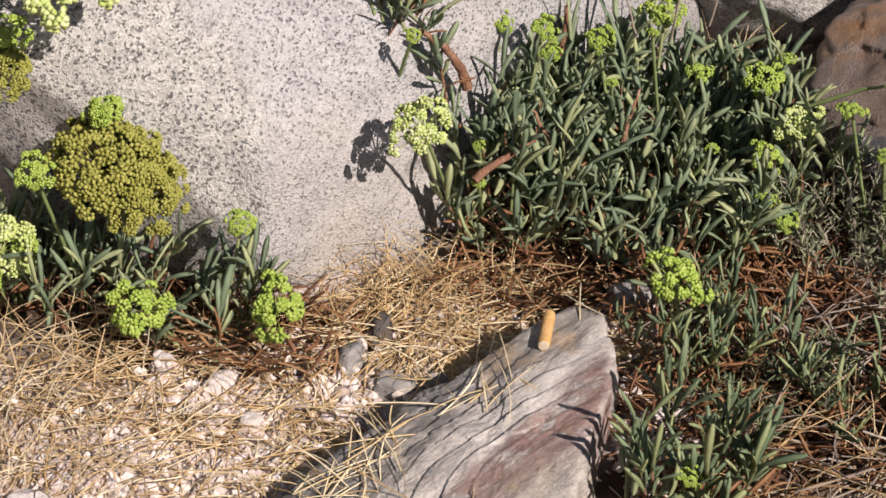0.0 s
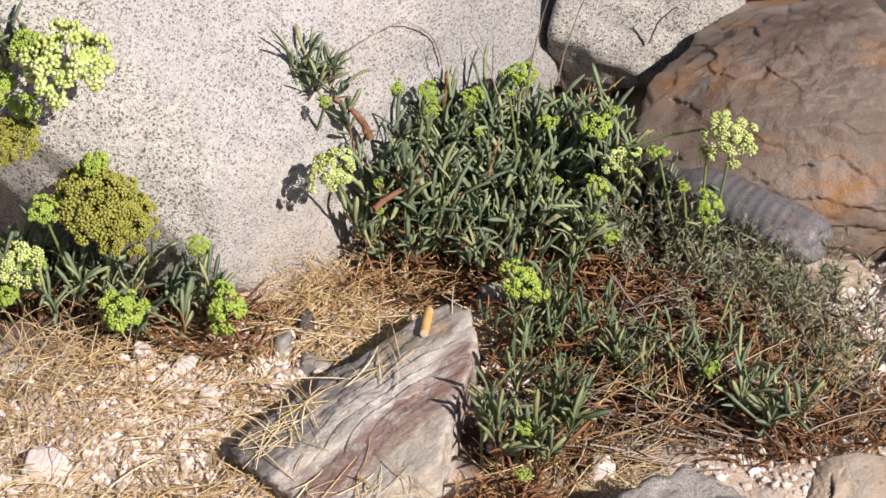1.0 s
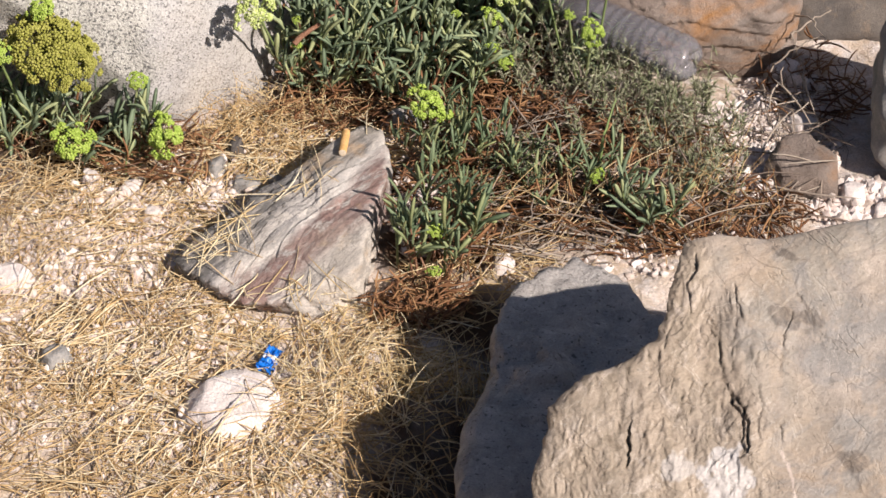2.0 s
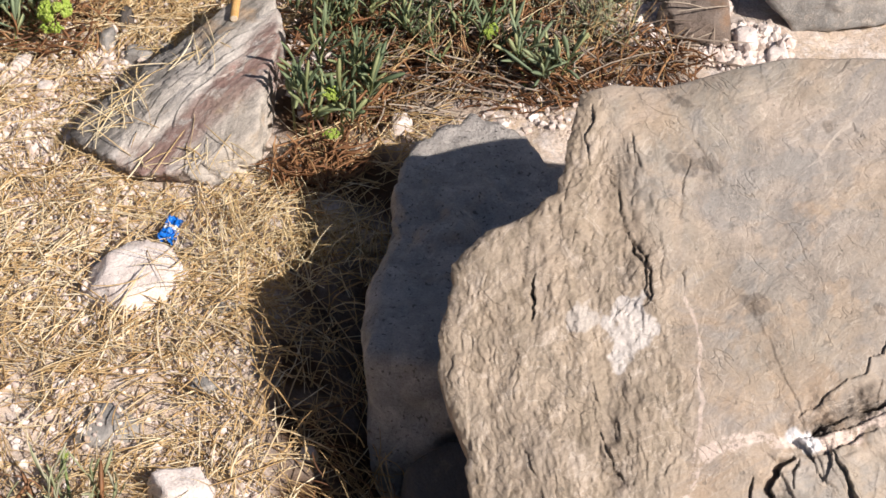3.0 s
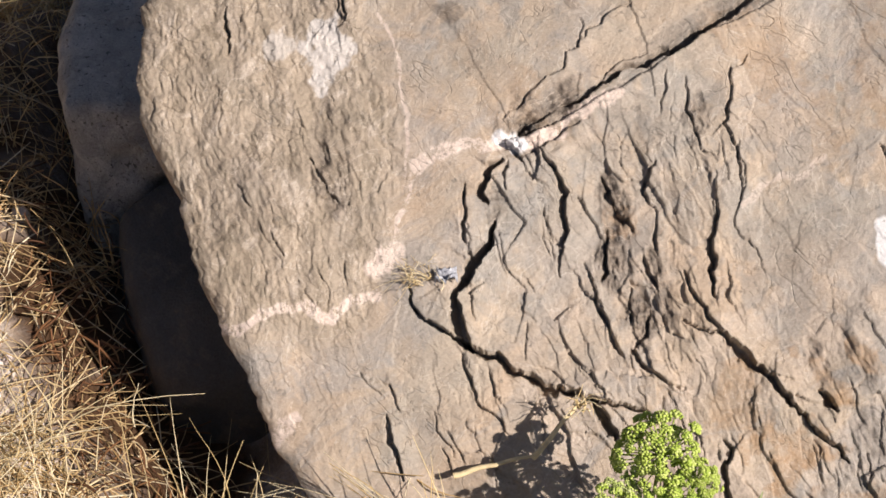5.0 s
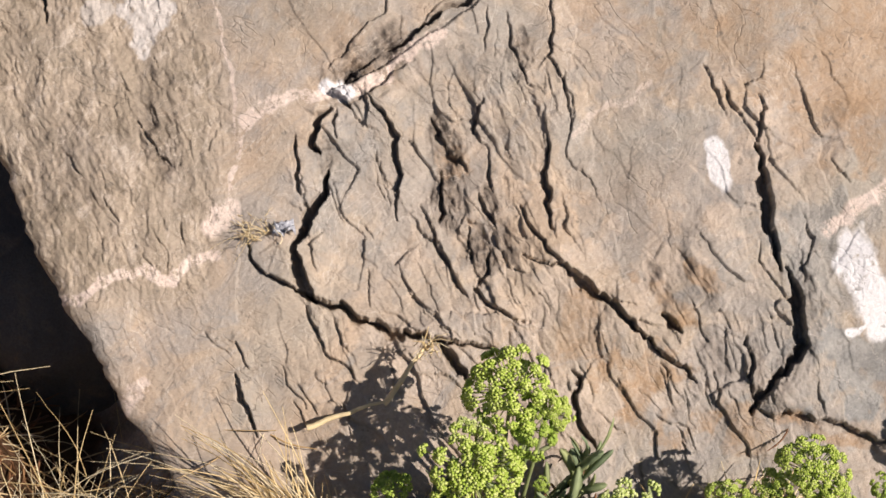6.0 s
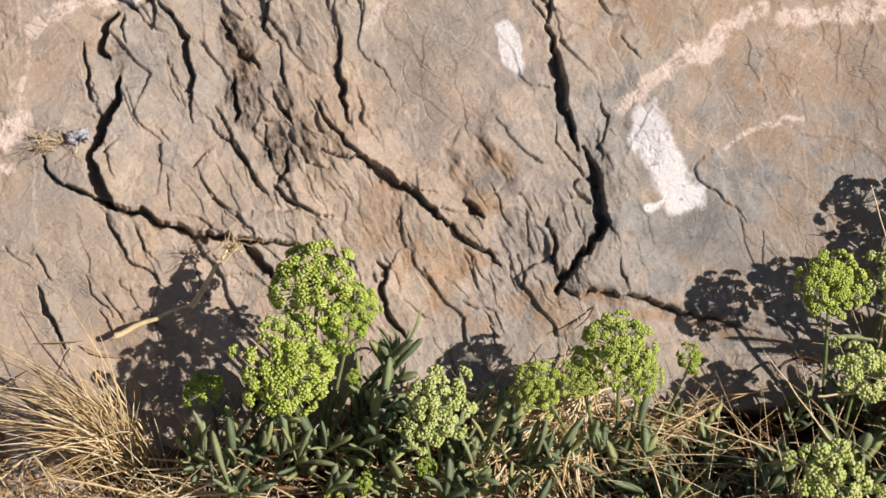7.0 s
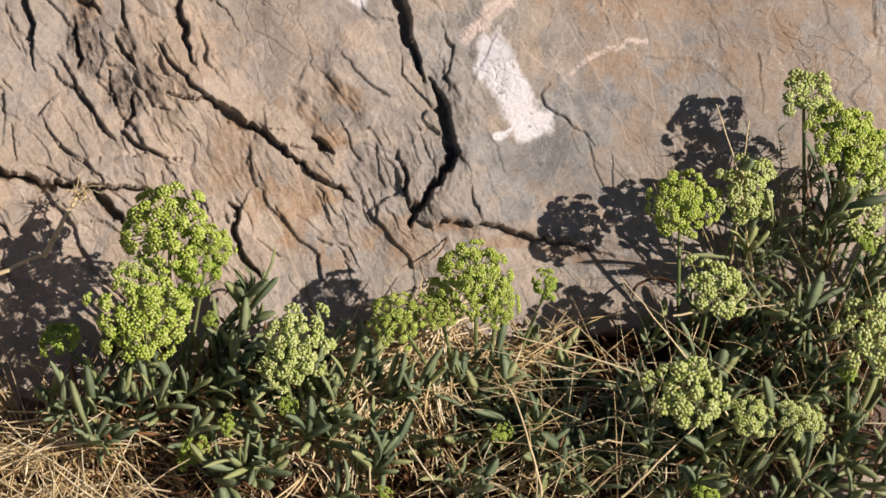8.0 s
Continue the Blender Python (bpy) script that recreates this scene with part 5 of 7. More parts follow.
ring_stone(0.000, 1.450, 0.010, 0.010, WHITE_STONE, "small pale pebble in shade", 55)
ring_stone(0.490, 1.985, 0.020, 0.016, WHITE_STONE, "pale pebble at the foot of the brown stone", 56)
ring_stone(0.520, 1.960, 0.016, 0.014, WHITE_STONE, "pale pebble in gravel", 57)
ring_stone(0.460, 2.130, 0.024, 0.020, WHITE_STONE, "cream pebble beside dry roots", 58)
ring_stone(0.475, 2.165, 0.018, 0.018, WHITE_STONE, "cream pebble under dry roots", 59)
ring_stone(0.454, 2.244, 0.024, 0.019, WHITE_STONE, "cream stone among dry roots and gravel", 170, 0.8)
ring_stone(0.421, 2.166, 0.02, 0.016, WHITE_STONE, "cream stone among dry roots and gravel", 171, 0.8)
ring_stone(0.467, 2.221, 0.018, 0.014, WHITE_STONE, "cream stone among dry roots and gravel", 172, 0.8)
ring_stone(0.418, 2.216, 0.014, 0.011, WHITE_STONE, "cream stone among dry roots and gravel", 173, 0.8)
ring_stone(0.443, 2.161, 0.016, 0.013, WHITE_STONE, "cream stone among dry roots and gravel", 174, 0.8)
ring_stone(0.484, 2.272, 0.016, 0.013, WHITE_STONE, "cream stone among dry roots and gravel", 175, 0.8)
ring_stone(0.396, 2.139, 0.014, 0.011, WHITE_STONE, "cream stone among dry roots and gravel", 176, 0.8)
ring_stone(-0.275, 2.040, 0.014, 0.016, WHITE_STONE, "white pebble below a samphire tuft", 60)
ring_stone(-0.250, 2.000, 0.012, 0.014, WHITE_STONE, "white pebble on soil", 61)
ring_stone(-0.320, 2.060, 0.012, 0.012, WHITE_STONE, "white pebble on soil", 62)

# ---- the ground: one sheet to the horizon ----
# brown litter under plants; the patches beside the boulder also paint in its shade
LITTER_AND_SHADE = [(0.36, 0.86, 0.16, 0.05), (0.60, 0.76, 0.22, 0.06), (0.04, 2.25, 0.20, 0.20), (0.10, 2.03, 0.12, 0.14), (0.26, 2.06, 0.20, 0.14), (0.05, 1.92, 0.07, 0.07), (0.10, 1.80, 0.06, 0.05), (-0.38, 2.20, 0.14, 0.14), (-0.25, 2.09, 0.08, 0.05), (0.80, 0.75, 0.30, 0.14), (0.40, 0.93, 0.20, 0.07), (0.65, 0.85, 0.2, 0.1), (0.08, 1.38, 0.10, 0.32), (0.06, 1.60, 0.06, 0.12), (0.02, 1.45, 0.06, 0.26), (0.50, 0.82, 0.26, 0.09)]


def litter_and_shade_at(x, y):
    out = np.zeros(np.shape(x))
    for cx, cy, a, b in LITTER_AND_SHADE:
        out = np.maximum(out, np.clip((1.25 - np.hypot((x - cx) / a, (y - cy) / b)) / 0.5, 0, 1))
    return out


def ground_sheet():
    far = [3000.0, 800.0, 200.0, 60.0, 20.0, 8.0, 4.0]
    xs = np.concatenate([[-q for q in far], np.linspace(-1.2, 1.6, 330), [q + 1 for q in far[::-1]]])
    ys = np.concatenate([[-q for q in far], np.linspace(0.2, 3.2, 350), [q + 2 for q in far[::-1]]])
    x, y = np.meshgrid(xs, ys)
    v = np.stack([x, y, ground_z(x, y)], -1).reshape(-1, 3)
    i = np.arange(x.size).reshape(x.shape)
    me = mesh_of("ground", v, np.stack([i[:-1, :-1], i[:-1, 1:], i[1:, 1:], i[1:, :-1]], -1).reshape(-1, 4), SOIL)
    soft = litter_and_shade_at(x, y) + 0.35 * fbm(np.stack([x * 25, y * 25, 0 * x], -1), 3, 77)
    # soil out of view is darkened so it bounces less light into shade
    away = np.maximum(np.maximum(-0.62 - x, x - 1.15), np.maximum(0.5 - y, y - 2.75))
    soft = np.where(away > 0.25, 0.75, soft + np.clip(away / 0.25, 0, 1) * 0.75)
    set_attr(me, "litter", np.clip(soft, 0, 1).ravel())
    tagged(new("ground", me), "pale sandy soil with straw, leaf litter and shade put into its colour", "ground", kind="structure")


ground_sheet()


# ---- straw, grit and dead foliage ----
def strands(name, count, where, length, radius, lift, mat, label, category, curl=0.25, sides=3, steep=0.12, keep_off=0.012, k=5, seed=0, pale=False):
    """Loose stalks strewn over a stretch of ground given by ellipses (x, y, rx, ry, share)."""
    g = np.random.default_rng(seed)
    w = np.array([e[4] for e in where])
    pick = g.choice(len(where), count, p=w / w.sum())
    paths, radii = [], []
    for i in pick:
        cx, cy, a, b, _ = where[i]
        t, q = g.uniform(0, 2 * math.pi), math.sqrt(g.uniform(0, 1))
        x, y = cx + a * q * math.cos(t), cy + b * q * math.sin(t)
        z, over = top_z(x, y)
        if pale and litter_and_shade_at(x, y) > 0.55 and x < 0.3 and y < 1.8 and g.uniform() < 0.6:
            continue
        if over > keep_off and (over > 0.06 or g.uniform() > 0.04):
            continue
        l, el = g.uniform(*length), g.normal(0, steep)
        az = 2.4 + 5.0 * noise.noise(Vector((x * 5, y * 5, seed))) + g.normal(0, 0.75)
        d = np.array([math.cos(az) * math.cos(el), math.sin(az) * math.cos(el), math.sin(el)])
        side = np.array([-math.sin(az), math.cos(az), 0.0])
        s = np.linspace(-0.5, 0.5, k)[:, None]
        bend, sag = g.normal(0, curl), g.uniform(0, 0.25)
        p = np.array([x, y, z + g.uniform(*lift)]) + s * l * d + side * bend * l * (s ** 2) - np.array([0, 0, sag * l]) * (s ** 2)
        p[:, 2] = np.maximum(p[:, 2], ground_at(p[:, 0], p[:, 1]) + 0.0005)
        paths.append(p)
        radii.append(g.uniform(*radius))
    v, f = tubes(np.array(paths), np.array(radii), sides, [0.8] + [1.0] * (k - 2) + [0.35])
    return tagged(new(name, mesh_of(name, v, f, mat)), label, category, kind="stuff")


STRAW_AREA = [(-0.33, 1.90, 0.20, 0.22, 5), (-0.22, 1.72, 0.26, 0.16, 5), (-0.14, 1.50, 0.22, 0.22, 5), (-0.08, 1.30, 0.20, 0.18, 4), (0.02, 1.12, 0.16, 0.12, 3), (-0.08, 2.12, 0.13, 0.07, 3.0), (0.02, 1.70, 0.10, 0.12, 1.8), (0.10, 1.86, 0.10, 0.05, 0.6), (-0.30, 2.05, 0.12, 0.08, 0.8), (0.15, 1.02, 0.12, 0.10, 2.0), (0.45, 0.86, 0.22, 0.07, 1.5)]
strands("straw", 6000, STRAW_AREA, (0.015, 0.095), (0.0003, 0.0009), (0.001, 0.014), STRAW, "golden dry straw strewn over pale soil", "straw", seed=1, pale=True)
strands("straw", 3600, STRAW_AREA, (0.012, 0.05), (0.0004, 0.0009), (0.0005, 0.008), STRAW_DARK, "older brown straw matted on the soil", "straw", seed=2, pale=True)
strands("straw", 430, [(-0.09, 2.03, 0.07, 0.06, 2.5), (-0.19, 1.93, 0.05, 0.05, 1), (-0.12, 1.81, 0.10, 0.03, 1.2), (-0.06, 2.08, 0.06, 0.03, 1)], (0.02, 0.08), (0.0003, 0.0008), (0.001, 0.006), STRAW_PALE, "straw lying over the slab's edges", "straw", keep_off=0.045, seed=8)
strands("straw", 1500, [(0.50, 0.845, 0.11, 0.035, 5), (0.60, 0.81, 0.08, 0.022, 1.5), (0.25, 0.88, 0.10, 0.05, 1.6), (0.45, 0.74, 0.20, 0.06, 1.2), (0.66, 0.68, 0.22, 0.08, 0.7)], (0.03, 0.12), (0.0004, 0.0010), (0.006, 0.050), STRAW_PALE, "golden straw caught among the plants at the rock's foot", "straw", keep_off=0.02, seed=9)
DEAD_AREA = [(0.03, 2.17, 0.16, 0.06, 3), (0.05, 2.28, 0.16, 0.12, 2), (0.22, 2.06, 0.16, 0.10, 4), (0.08, 1.98, 0.08, 0.10, 2), (0.30, 1.95, 0.14, 0.07, 2.5), (-0.25, 2.09, 0.08, 0.05, 0.8), (-0.38, 2.20, 0.12, 0.10, 1), (0.03, 1.82, 0.05, 0.03, 1), (0.85, 0.75, 0.25, 0.14, 1.5), (0.45, 0.90, 0.18, 0.06, 1.2), (0.48, 2.20, 0.07, 0.08, 1.0), (0.05, 1.30, 0.06, 0.25, 1.2), (0.55, 0.80, 0.25, 0.06, 1.5)]
strands("dead_foliage", 4200, DEAD_AREA, (0.015, 0.05), (0.0006, 0.0015), (0.001, 0.028), DEAD, "rust-brown dead samphire leaves under the plants", "leaf litter", curl=0.6, steep=0.45, keep_off=0.012, seed=3)
strands("dry_stalks", 300, [(0.24, 2.05, 0.16, 0.09, 3), (0.33, 1.96, 0.14, 0.06, 3), (0.12, 2.10, 0.10, 0.08, 2), (0.45, 2.12, 0.05, 0.06, 1.5), (0.16, 1.93, 0.09, 0.06, 2)], (0.05, 0.12), (0.0006, 0.0012), (0.005, 0.03), TWIG, "pale grey-brown dry stalks tangled in scrub", "dry stalks", curl=0.5, steep=0.25, keep_off=0.05, seed=4)


def grit(name, count, where, size, mat, label, seed, bias=2.2):
    g = np.random.default_rng(seed)
    w = np.array([e[4] for e in where])
    base, bf = ICO1
    vs, fs, n = [], [], 0
    for i in g.choice(len(where), count, p=w / w.sum()):
        cx, cy, a, b, _ = where[i]
        t, q = g.uniform(0, 2 * math.pi), math.sqrt(g.uniform(0, 1))
        x, y = cx + a * q * math.cos(t), cy + b * q * math.sin(t)
        z, over = top_z(x, y)
        if over > 0.010 or (x < 0.3 and y < 1.8 and litter_and_shade_at(x, y) > 0.4):
            continue
        r = size[0] + (size[1] - size[0]) * g.uniform() ** bias
        p = base * r * g.uniform(0.7, 1.25, (len(base), 1)) * g.uniform(0.7, 1.2, 3)
        vs.append(p + np.array([x, y, z + r * 0.25]))
        fs.append(bf + n)
        n += len(base)
    return tagged(new(name, mesh_of(name, np.concatenate(vs), np.concatenate(fs), mat, False)), label, "gravel", kind="stuff")


grit("gravel", 11000, [(-0.20, 1.95, 0.16, 0.16, 3), (-0.33, 1.85, 0.18, 0.20, 3), (-0.10, 1.50, 0.20, 0.25, 3), (-0.25, 2.05, 0.10, 0.05, 1.2), (-0.05, 2.12, 0.10, 0.05, 1.0), (0.03, 1.98, 0.03, 0.08, 0.5), (-0.05, 1.28, 0.14, 0.12, 1), (0.30, 1.90, 0.1, 0.05, 0.4)], (0.0010, 0.0058), GRIT, "pinkish white grit and crumbs on the soil", 5)
grit("gravel", 2600, [(0.42, 2.10, 0.08, 0.09, 3), (0.45, 2.20, 0.05, 0.07, 1.6), (0.35, 2.13, 0.05, 0.05, 1), (0.49, 1.98, 0.05, 0.04, 1), (0.38, 2.02, 0.06, 0.05, 1)], (0.0015, 0.008), GRIT, "cream gravel beside the plastic bottle", 6)


# ---- tufts of dry grass ----
def grass_tuft(x, y, n, h, spread, mat, label, seed, lean=(0, 0), radius=(0.0004, 0.0010), name="dry_grass_tuft", foot=0.012, droop=0.35, z=None):
    g = np.random.default_rng(seed)
    paths, radii = [], []
    s = np.linspace(0, 1, 7)[:, None]
    z0 = float(ground_at(x, y)) if z is None else z
    for _ in range(n):
        az, l = g.uniform(0, 2 * math.pi), h * g.uniform(0.45, 1.1)
        out = np.array([math.cos(az), math.sin(az), 0]) * spread * g.uniform(0.1, 1.0) + np.array([lean[0], lean[1], 0])
        b = np.array([x + g.normal(0, foot), y + g.normal(0, foot), z0 - 0.002])
        p = b + np.array([0, 0, l]) * s + out * l * s ** 1.6 - np.array([0, 0, droop * l]) * np.linalg.norm(out) * s ** 2.6
        p[:, 2] = np.maximum(p[:, 2], z0 - 0.002 + 0.001)
        p += np.cumsum(g.normal(0, 0.0009, p.shape), 0)
        paths.append(p)
        radii.append(g.uniform(*radius))
    v, f = tubes(np.array(paths), np.array(radii), 3, np.linspace(1.0, 0.25, 7))
    return thing(name, mesh_of(name, v, f, mat), (x, y, z0), label, "grass", "tufts of dry grass", "stuff")


grass_tuft(0.259, 0.971, 130, 0.125, 0.7, STRAW_PALE, "upright tuft of golden dry grass at the rock's foot", 201, (-0.5, 0.25), radius=(0.0006, 0.0014), foot=0.010)
grass_tuft(-0.060, 1.158, 170, 0.10, 1.6, STRAW_PALE, "spreading mound of golden dry grass", 202, (0.0, 0.1), foot=0.04)
grass_tuft(0.094, 1.023, 200, 0.10, 1.8, STRAW_PALE, "tangled mound of pale dry grass", 203, (0.0, 0.0), foot=0.04)
grass_tuft(0.270, 0.900, 120, 0.09, 1.9, STRAW_PALE, "tangled heap of dry grass beside samphire", 204, (0.1, 0.1), foot=0.04)
grass_tuft(0.015, 1.710, 110, 0.07, 1.3, STRAW_PALE, "dry grass tuft at the shadow's edge", 205, (0.1, 0.05), foot=0.025)
grass_tuft(0.071, 1.727, 40, 0.06, 0.9, STRAW_PALE, "thin dry blades beside the pale block", 206, foot=0.012)
grass_tuft(-0.061, 1.719, 90, 0.06, 1.6, STRAW_PALE, "low dry grass near the blue wrapper", 207, foot=0.03)
grass_tuft(0.041, 1.418, 60, 0.09, 1.2, STRAW_DARK, "dry blades reaching out of the shade", 208, (-0.4, 0.2), foot=0.04)
grass_tuft(-0.011, 1.536, 60, 0.08, 1.2, STRAW_DARK, "dry blades in the shade of the boulder", 209, (-0.2, 0.2), foot=0.04)
grass_tuft(0.084, 1.915, 50, 0.09, 1.6, STRAW_DARK, "dry grass spreading from under samphire", 210, (0.5, 0.0), foot=0.02)
grass_tuft(0.178, 1.950, 40, 0.09, 1.7, STRAW, "fan of dry blades", 211, (0.3, 0.0), foot=0.02)
grass_tuft(-0.156, 2.147, 120, 0.06, 1.9, STRAW_DARK, "flattened dry grass at the granite's foot", 212, foot=0.04)
grass_tuft(-0.079, 2.187, 120, 0.06, 1.8, STRAW_PALE, "matted dry grass below the samphire", 213, foot=0.05)
grass_tuft(0.118, 2.456, 70, 0.09, 1.0, STRAW_PALE, "dry grass between granite and brown boulder", 214, (0.4, 0.1), foot=0.02)
grass_tuft(0.839, 0.793, 60, 0.14, 0.7, STRAW_PALE, "tall thin dry stalks among samphire", 215, foot=0.03)
grass_tuft(0.715, 0.715, 60, 0.15, 1.3, STRAW_PALE, "arching dry grass over samphire", 216, (-0.6, 0.1), foot=0.02)
grass_tuft(0.591, 0.698, 70, 0.12, 1.2, STRAW_PALE, "dry blades before dark samphire", 217, (0.1, 0.0), foot=0.03)
grass_tuft(0.535, 0.838, 60, 0.07, 2.0, STRAW_PALE, "flattened straw at the rock's foot", 218, (0.3, 0.0), foot=0.04)
grass_tuft(0.481, 0.940, 60, 0.05, 1.6, STRAW_PALE, "dry blades leaning on the rock's foot", 219, (0.4, 0.1), foot=0.02)
grass_tuft(0.942, 0.835, 50, 0.13, 0.8, STRAW_DARK, "brown dry stalks between flower heads", 220, foot=0.03)
grass_tuft(0.314, 1.961, 90, 0.08, 1.2, STRAW_DARK, "brown dry grass beside the schist boulder", 221, foot=0.04)
grass_tuft(-0.406, 2.067, 70, 0.09, 1.9, STRAW, "long straw lying below the samphire", 222, (0.2, -0.5), foot=0.05)
grass_tuft(-0.408, 1.962, 70, 0.10, 1.9, STRAW, "long golden straw spread over soil", 223, (0.3, -0.3), foot=0.06)
grass_tuft(0.800, 0.668, 34, 0.17, 0.8, STRAW_PALE, "tall pale dry stalks rising through samphire", 224, (-0.2, 0.1), radius=(0.0005, 0.0010), foot=0.035)
grass_tuft(0.674, 0.692, 40, 0.13, 1.2, STRAW_PALE, "arching pale blades among dark leaves", 225, (0.3, 0.1), foot=0.03)
grass_tuft(0.884, 0.694, 30, 0.17, 0.7, STRAW_PALE, "thin dry stalks beside pale flower heads", 226, (-0.1, 0.1), foot=0.03)


# ---- rock samphire ----
def leaf_mesh(name, length, width, bend, mat, seed):
    """One fleshy blade, narrow at the foot, blunt-pointed, grooved and bent."""
    g = np.random.default_rng(seed)
    k = 6
    s = np.array([0.0, 0.22, 0.48, 0.74, 0.92, 1.0])
    wid = width * np.array([0.34, 0.52, 0.80, 1.0, 0.74, 0.22])
    verts, faces = [], []
    sway = g.normal(0, 0.16)
    for i in range(k):
        zc, yc, xc = length * s[i] * (1 - 0.12 * bend * s[i]), bend * length * 0.35 * s[i] ** 2, sway * length * s[i] ** 2
        for dx, dy in ((-1, 0.16), (0, -0.26), (1, 0.16), (0, 0.10)):
            verts.append((xc + dx * wid[i] / 2, yc + dy * wid[i], zc))
    for i in range(k - 1):
        for j in range(4):
            a, b = i * 4 + j, i * 4 + (j + 1) % 4
            faces.append((a, b, b + 4, a + 4))
    faces += [(3, 2, 1, 0), tuple((k - 1) * 4 + j for j in range(4))]
    return mesh_of(name, verts, faces, mat)


LEAVES = [leaf_mesh("leaf", l, w, b, LEAF, i) for i, (l, w, b) in enumerate(((0.038, 0.0056, 0.6), (0.045, 0.0058, 1.2), (0.030, 0.0055, 0.3), (0.052, 0.0056, 0.9), (0.027, 0.0064, 0.7), (0.040, 0.0068, 1.5)))]
LEAVES_DEEP = [leaf_mesh("leaf", l, w, b, LEAF_DARK, 20 + i) for i, (l, w, b) in enumerate(((0.036, 0.0050, 0.7), (0.044, 0.0054, 1.2), (0.028, 0.0050, 0.3), (0.050, 0.0050, 0.9), (0.028, 0.0066, 0.6)))]
LEAVES_BROAD = [leaf_mesh("leaf", l, w, b, LEAF_BLUE, 30 + i) for i, (l, w, b) in enumerate(((0.036, 0.0060, 0.7), (0.046, 0.0070, 1.2), (0.030, 0.0060, 0.3), (0.052, 0.0058, 0.9), (0.032, 0.0090, 0.6), (0.040, 0.0084, 1.4)))]
LEAVES_THIN = [leaf_mesh("leaf", l, w, b, SCRUB, 40 + i) for i, (l, w, b) in enumerate(((0.026, 0.0022, 0.5), (0.034, 0.0026, 0.8), (0.020, 0.0022, 0.3)))]


LEAVES_DRY = [leaf_mesh("leaf", l, w, b, DEAD, 60 + i) for i, (l, w, b) in enumerate(((0.032, 0.0040, 1.4), (0.040, 0.0036, 1.8)))]


BUD = np.array([(1, 0, 0), (-1, 0, 0), (0, 1, 0), (0, -1, 0), (0, 0, 1), (0, 0, -1)], float)
BUD_FACES = np.array([(0, 2, 4), (2, 1, 4), (1, 3, 4), (3, 0, 4), (2, 0, 5), (1, 2, 5), (3, 1, 5), (0, 3, 5)])


def umbel_mesh(name, kind, seed, rays=17, dome=1.0, heads=14, bud=0.05, open_=1.15, clump=0.17, uneven=0.16):
    """A compound flower head of unit radius: spreading rays of uneven length, each with its own small cluster of buds."""
    g = np.random.default_rng(seed)
    vs, fs, n, stalks = [], [], 0, []
    for i in range(rays):
        t = math.acos(1 - (1 - math.cos(open_)) * (i + 0.5) / rays) + g.normal(0, 0.05)
        a = i * 2.39996 + g.normal(0, 0.18)
        d = np.array([math.sin(t) * math.cos(a), math.sin(t) * math.sin(a), math.cos(t) * dome])
        tip = d * 0.84 * (1 + g.normal(0, uneven))
        s = np.linspace(0, 1, 4)[:, None]
        stalks.append(s * tip + np.array([0, 0, -0.10]) * s * (1 - s) * 2)
        up = d / np.linalg.norm(d)
        s1 = np.cross(up, [0.3, 0.5, 0.81])
        s1 /= np.linalg.norm(s1)
        s2 = np.cross(up, s1)
        size = clump * g.uniform(0.75, 1.25)
        for j in range(int(heads * g.uniform(0.75, 1.2))):
            t2, a2 = math.acos(1 - 0.95 * (j + 0.5) / heads / 1.2), j * 2.39996 + g.normal(0, 0.2)
            o = math.sin(t2) * (math.cos(a2) * s1 + math.sin(a2) * s2) + (math.cos(t2) - 0.45) * up
            c = tip + o * size * g.uniform(0.85, 1.15)
            vs.append(BUD * bud * g.uniform(0.7, 1.3, (6, 1)) + c)
            fs.append(BUD_FACES + n)
            n += 6
            if j % 3 == 0:
                stalks.append(np.linspace(0, 1, 4)[:, None] * (c - tip) + tip)
    tv, tf = tubes(np.array(stalks), np.full(len(stalks), 0.016), 3)
    v = np.concatenate(vs + [tv])
    f = [tuple(q) for q in np.concatenate(fs).tolist()] + [tuple(q) for q in (tf + n).tolist()]
    return mesh_of(name, v, f, UMBEL[kind])


UMBELS = {
    "lime": [umbel_mesh("umbel", "lime", 1, 20, 0.7, 22, 0.080, 1.3, 0.20), umbel_mesh("umbel", "lime", 2, 17, 0.6, 22, 0.082, 1.25, 0.21)],
    "pale": [umbel_mesh("umbel", "pale", 3, 27, 0.8, 24, 0.056, 1.3, 0.17), umbel_mesh("umbel", "pale", 4, 23, 0.7, 24, 0.060, 1.25, 0.18)],
    "olive": [umbel_mesh("umbel", "olive", 5, 84, 0.85, 24, 0.044, 1.6, 0.14, 0.10), umbel_mesh("umbel", "olive", 6, 76, 0.8, 24, 0.044, 1.55, 0.145, 0.10)],
    "green": [umbel_mesh("umbel", "green", 7, 58, 0.8, 24, 0.043, 1.45, 0.14, 0.13), umbel_mesh("umbel", "green", 8, 50, 0.75, 24, 0.045, 1.4, 0.15, 0.13)],
}


def tube_mesh(name, path, radius, mat, sides=6, end=0.5):
    path = np.array(path)
    v, f = tubes(path[None], np.array([radius]), sides, np.linspace(1, end, len(path)))
    return mesh_of(name, v, f, mat)


def curve(a, b, sag, n=7):
    """A stem's path from a to b that leaves the ground upright."""
    a, b = np.array(a, float), np.array(b, float)
    s = np.linspace(0, 1, n)[:, None]
    mid = np.array([a[0] + (b[0] - a[0]) * sag, a[1] + (b[1] - a[1]) * sag, a[2] + (b[2] - a[2]) * 0.62])
    return (1 - s) ** 2 * a + 2 * s * (1 - s) * mid + s ** 2 * b


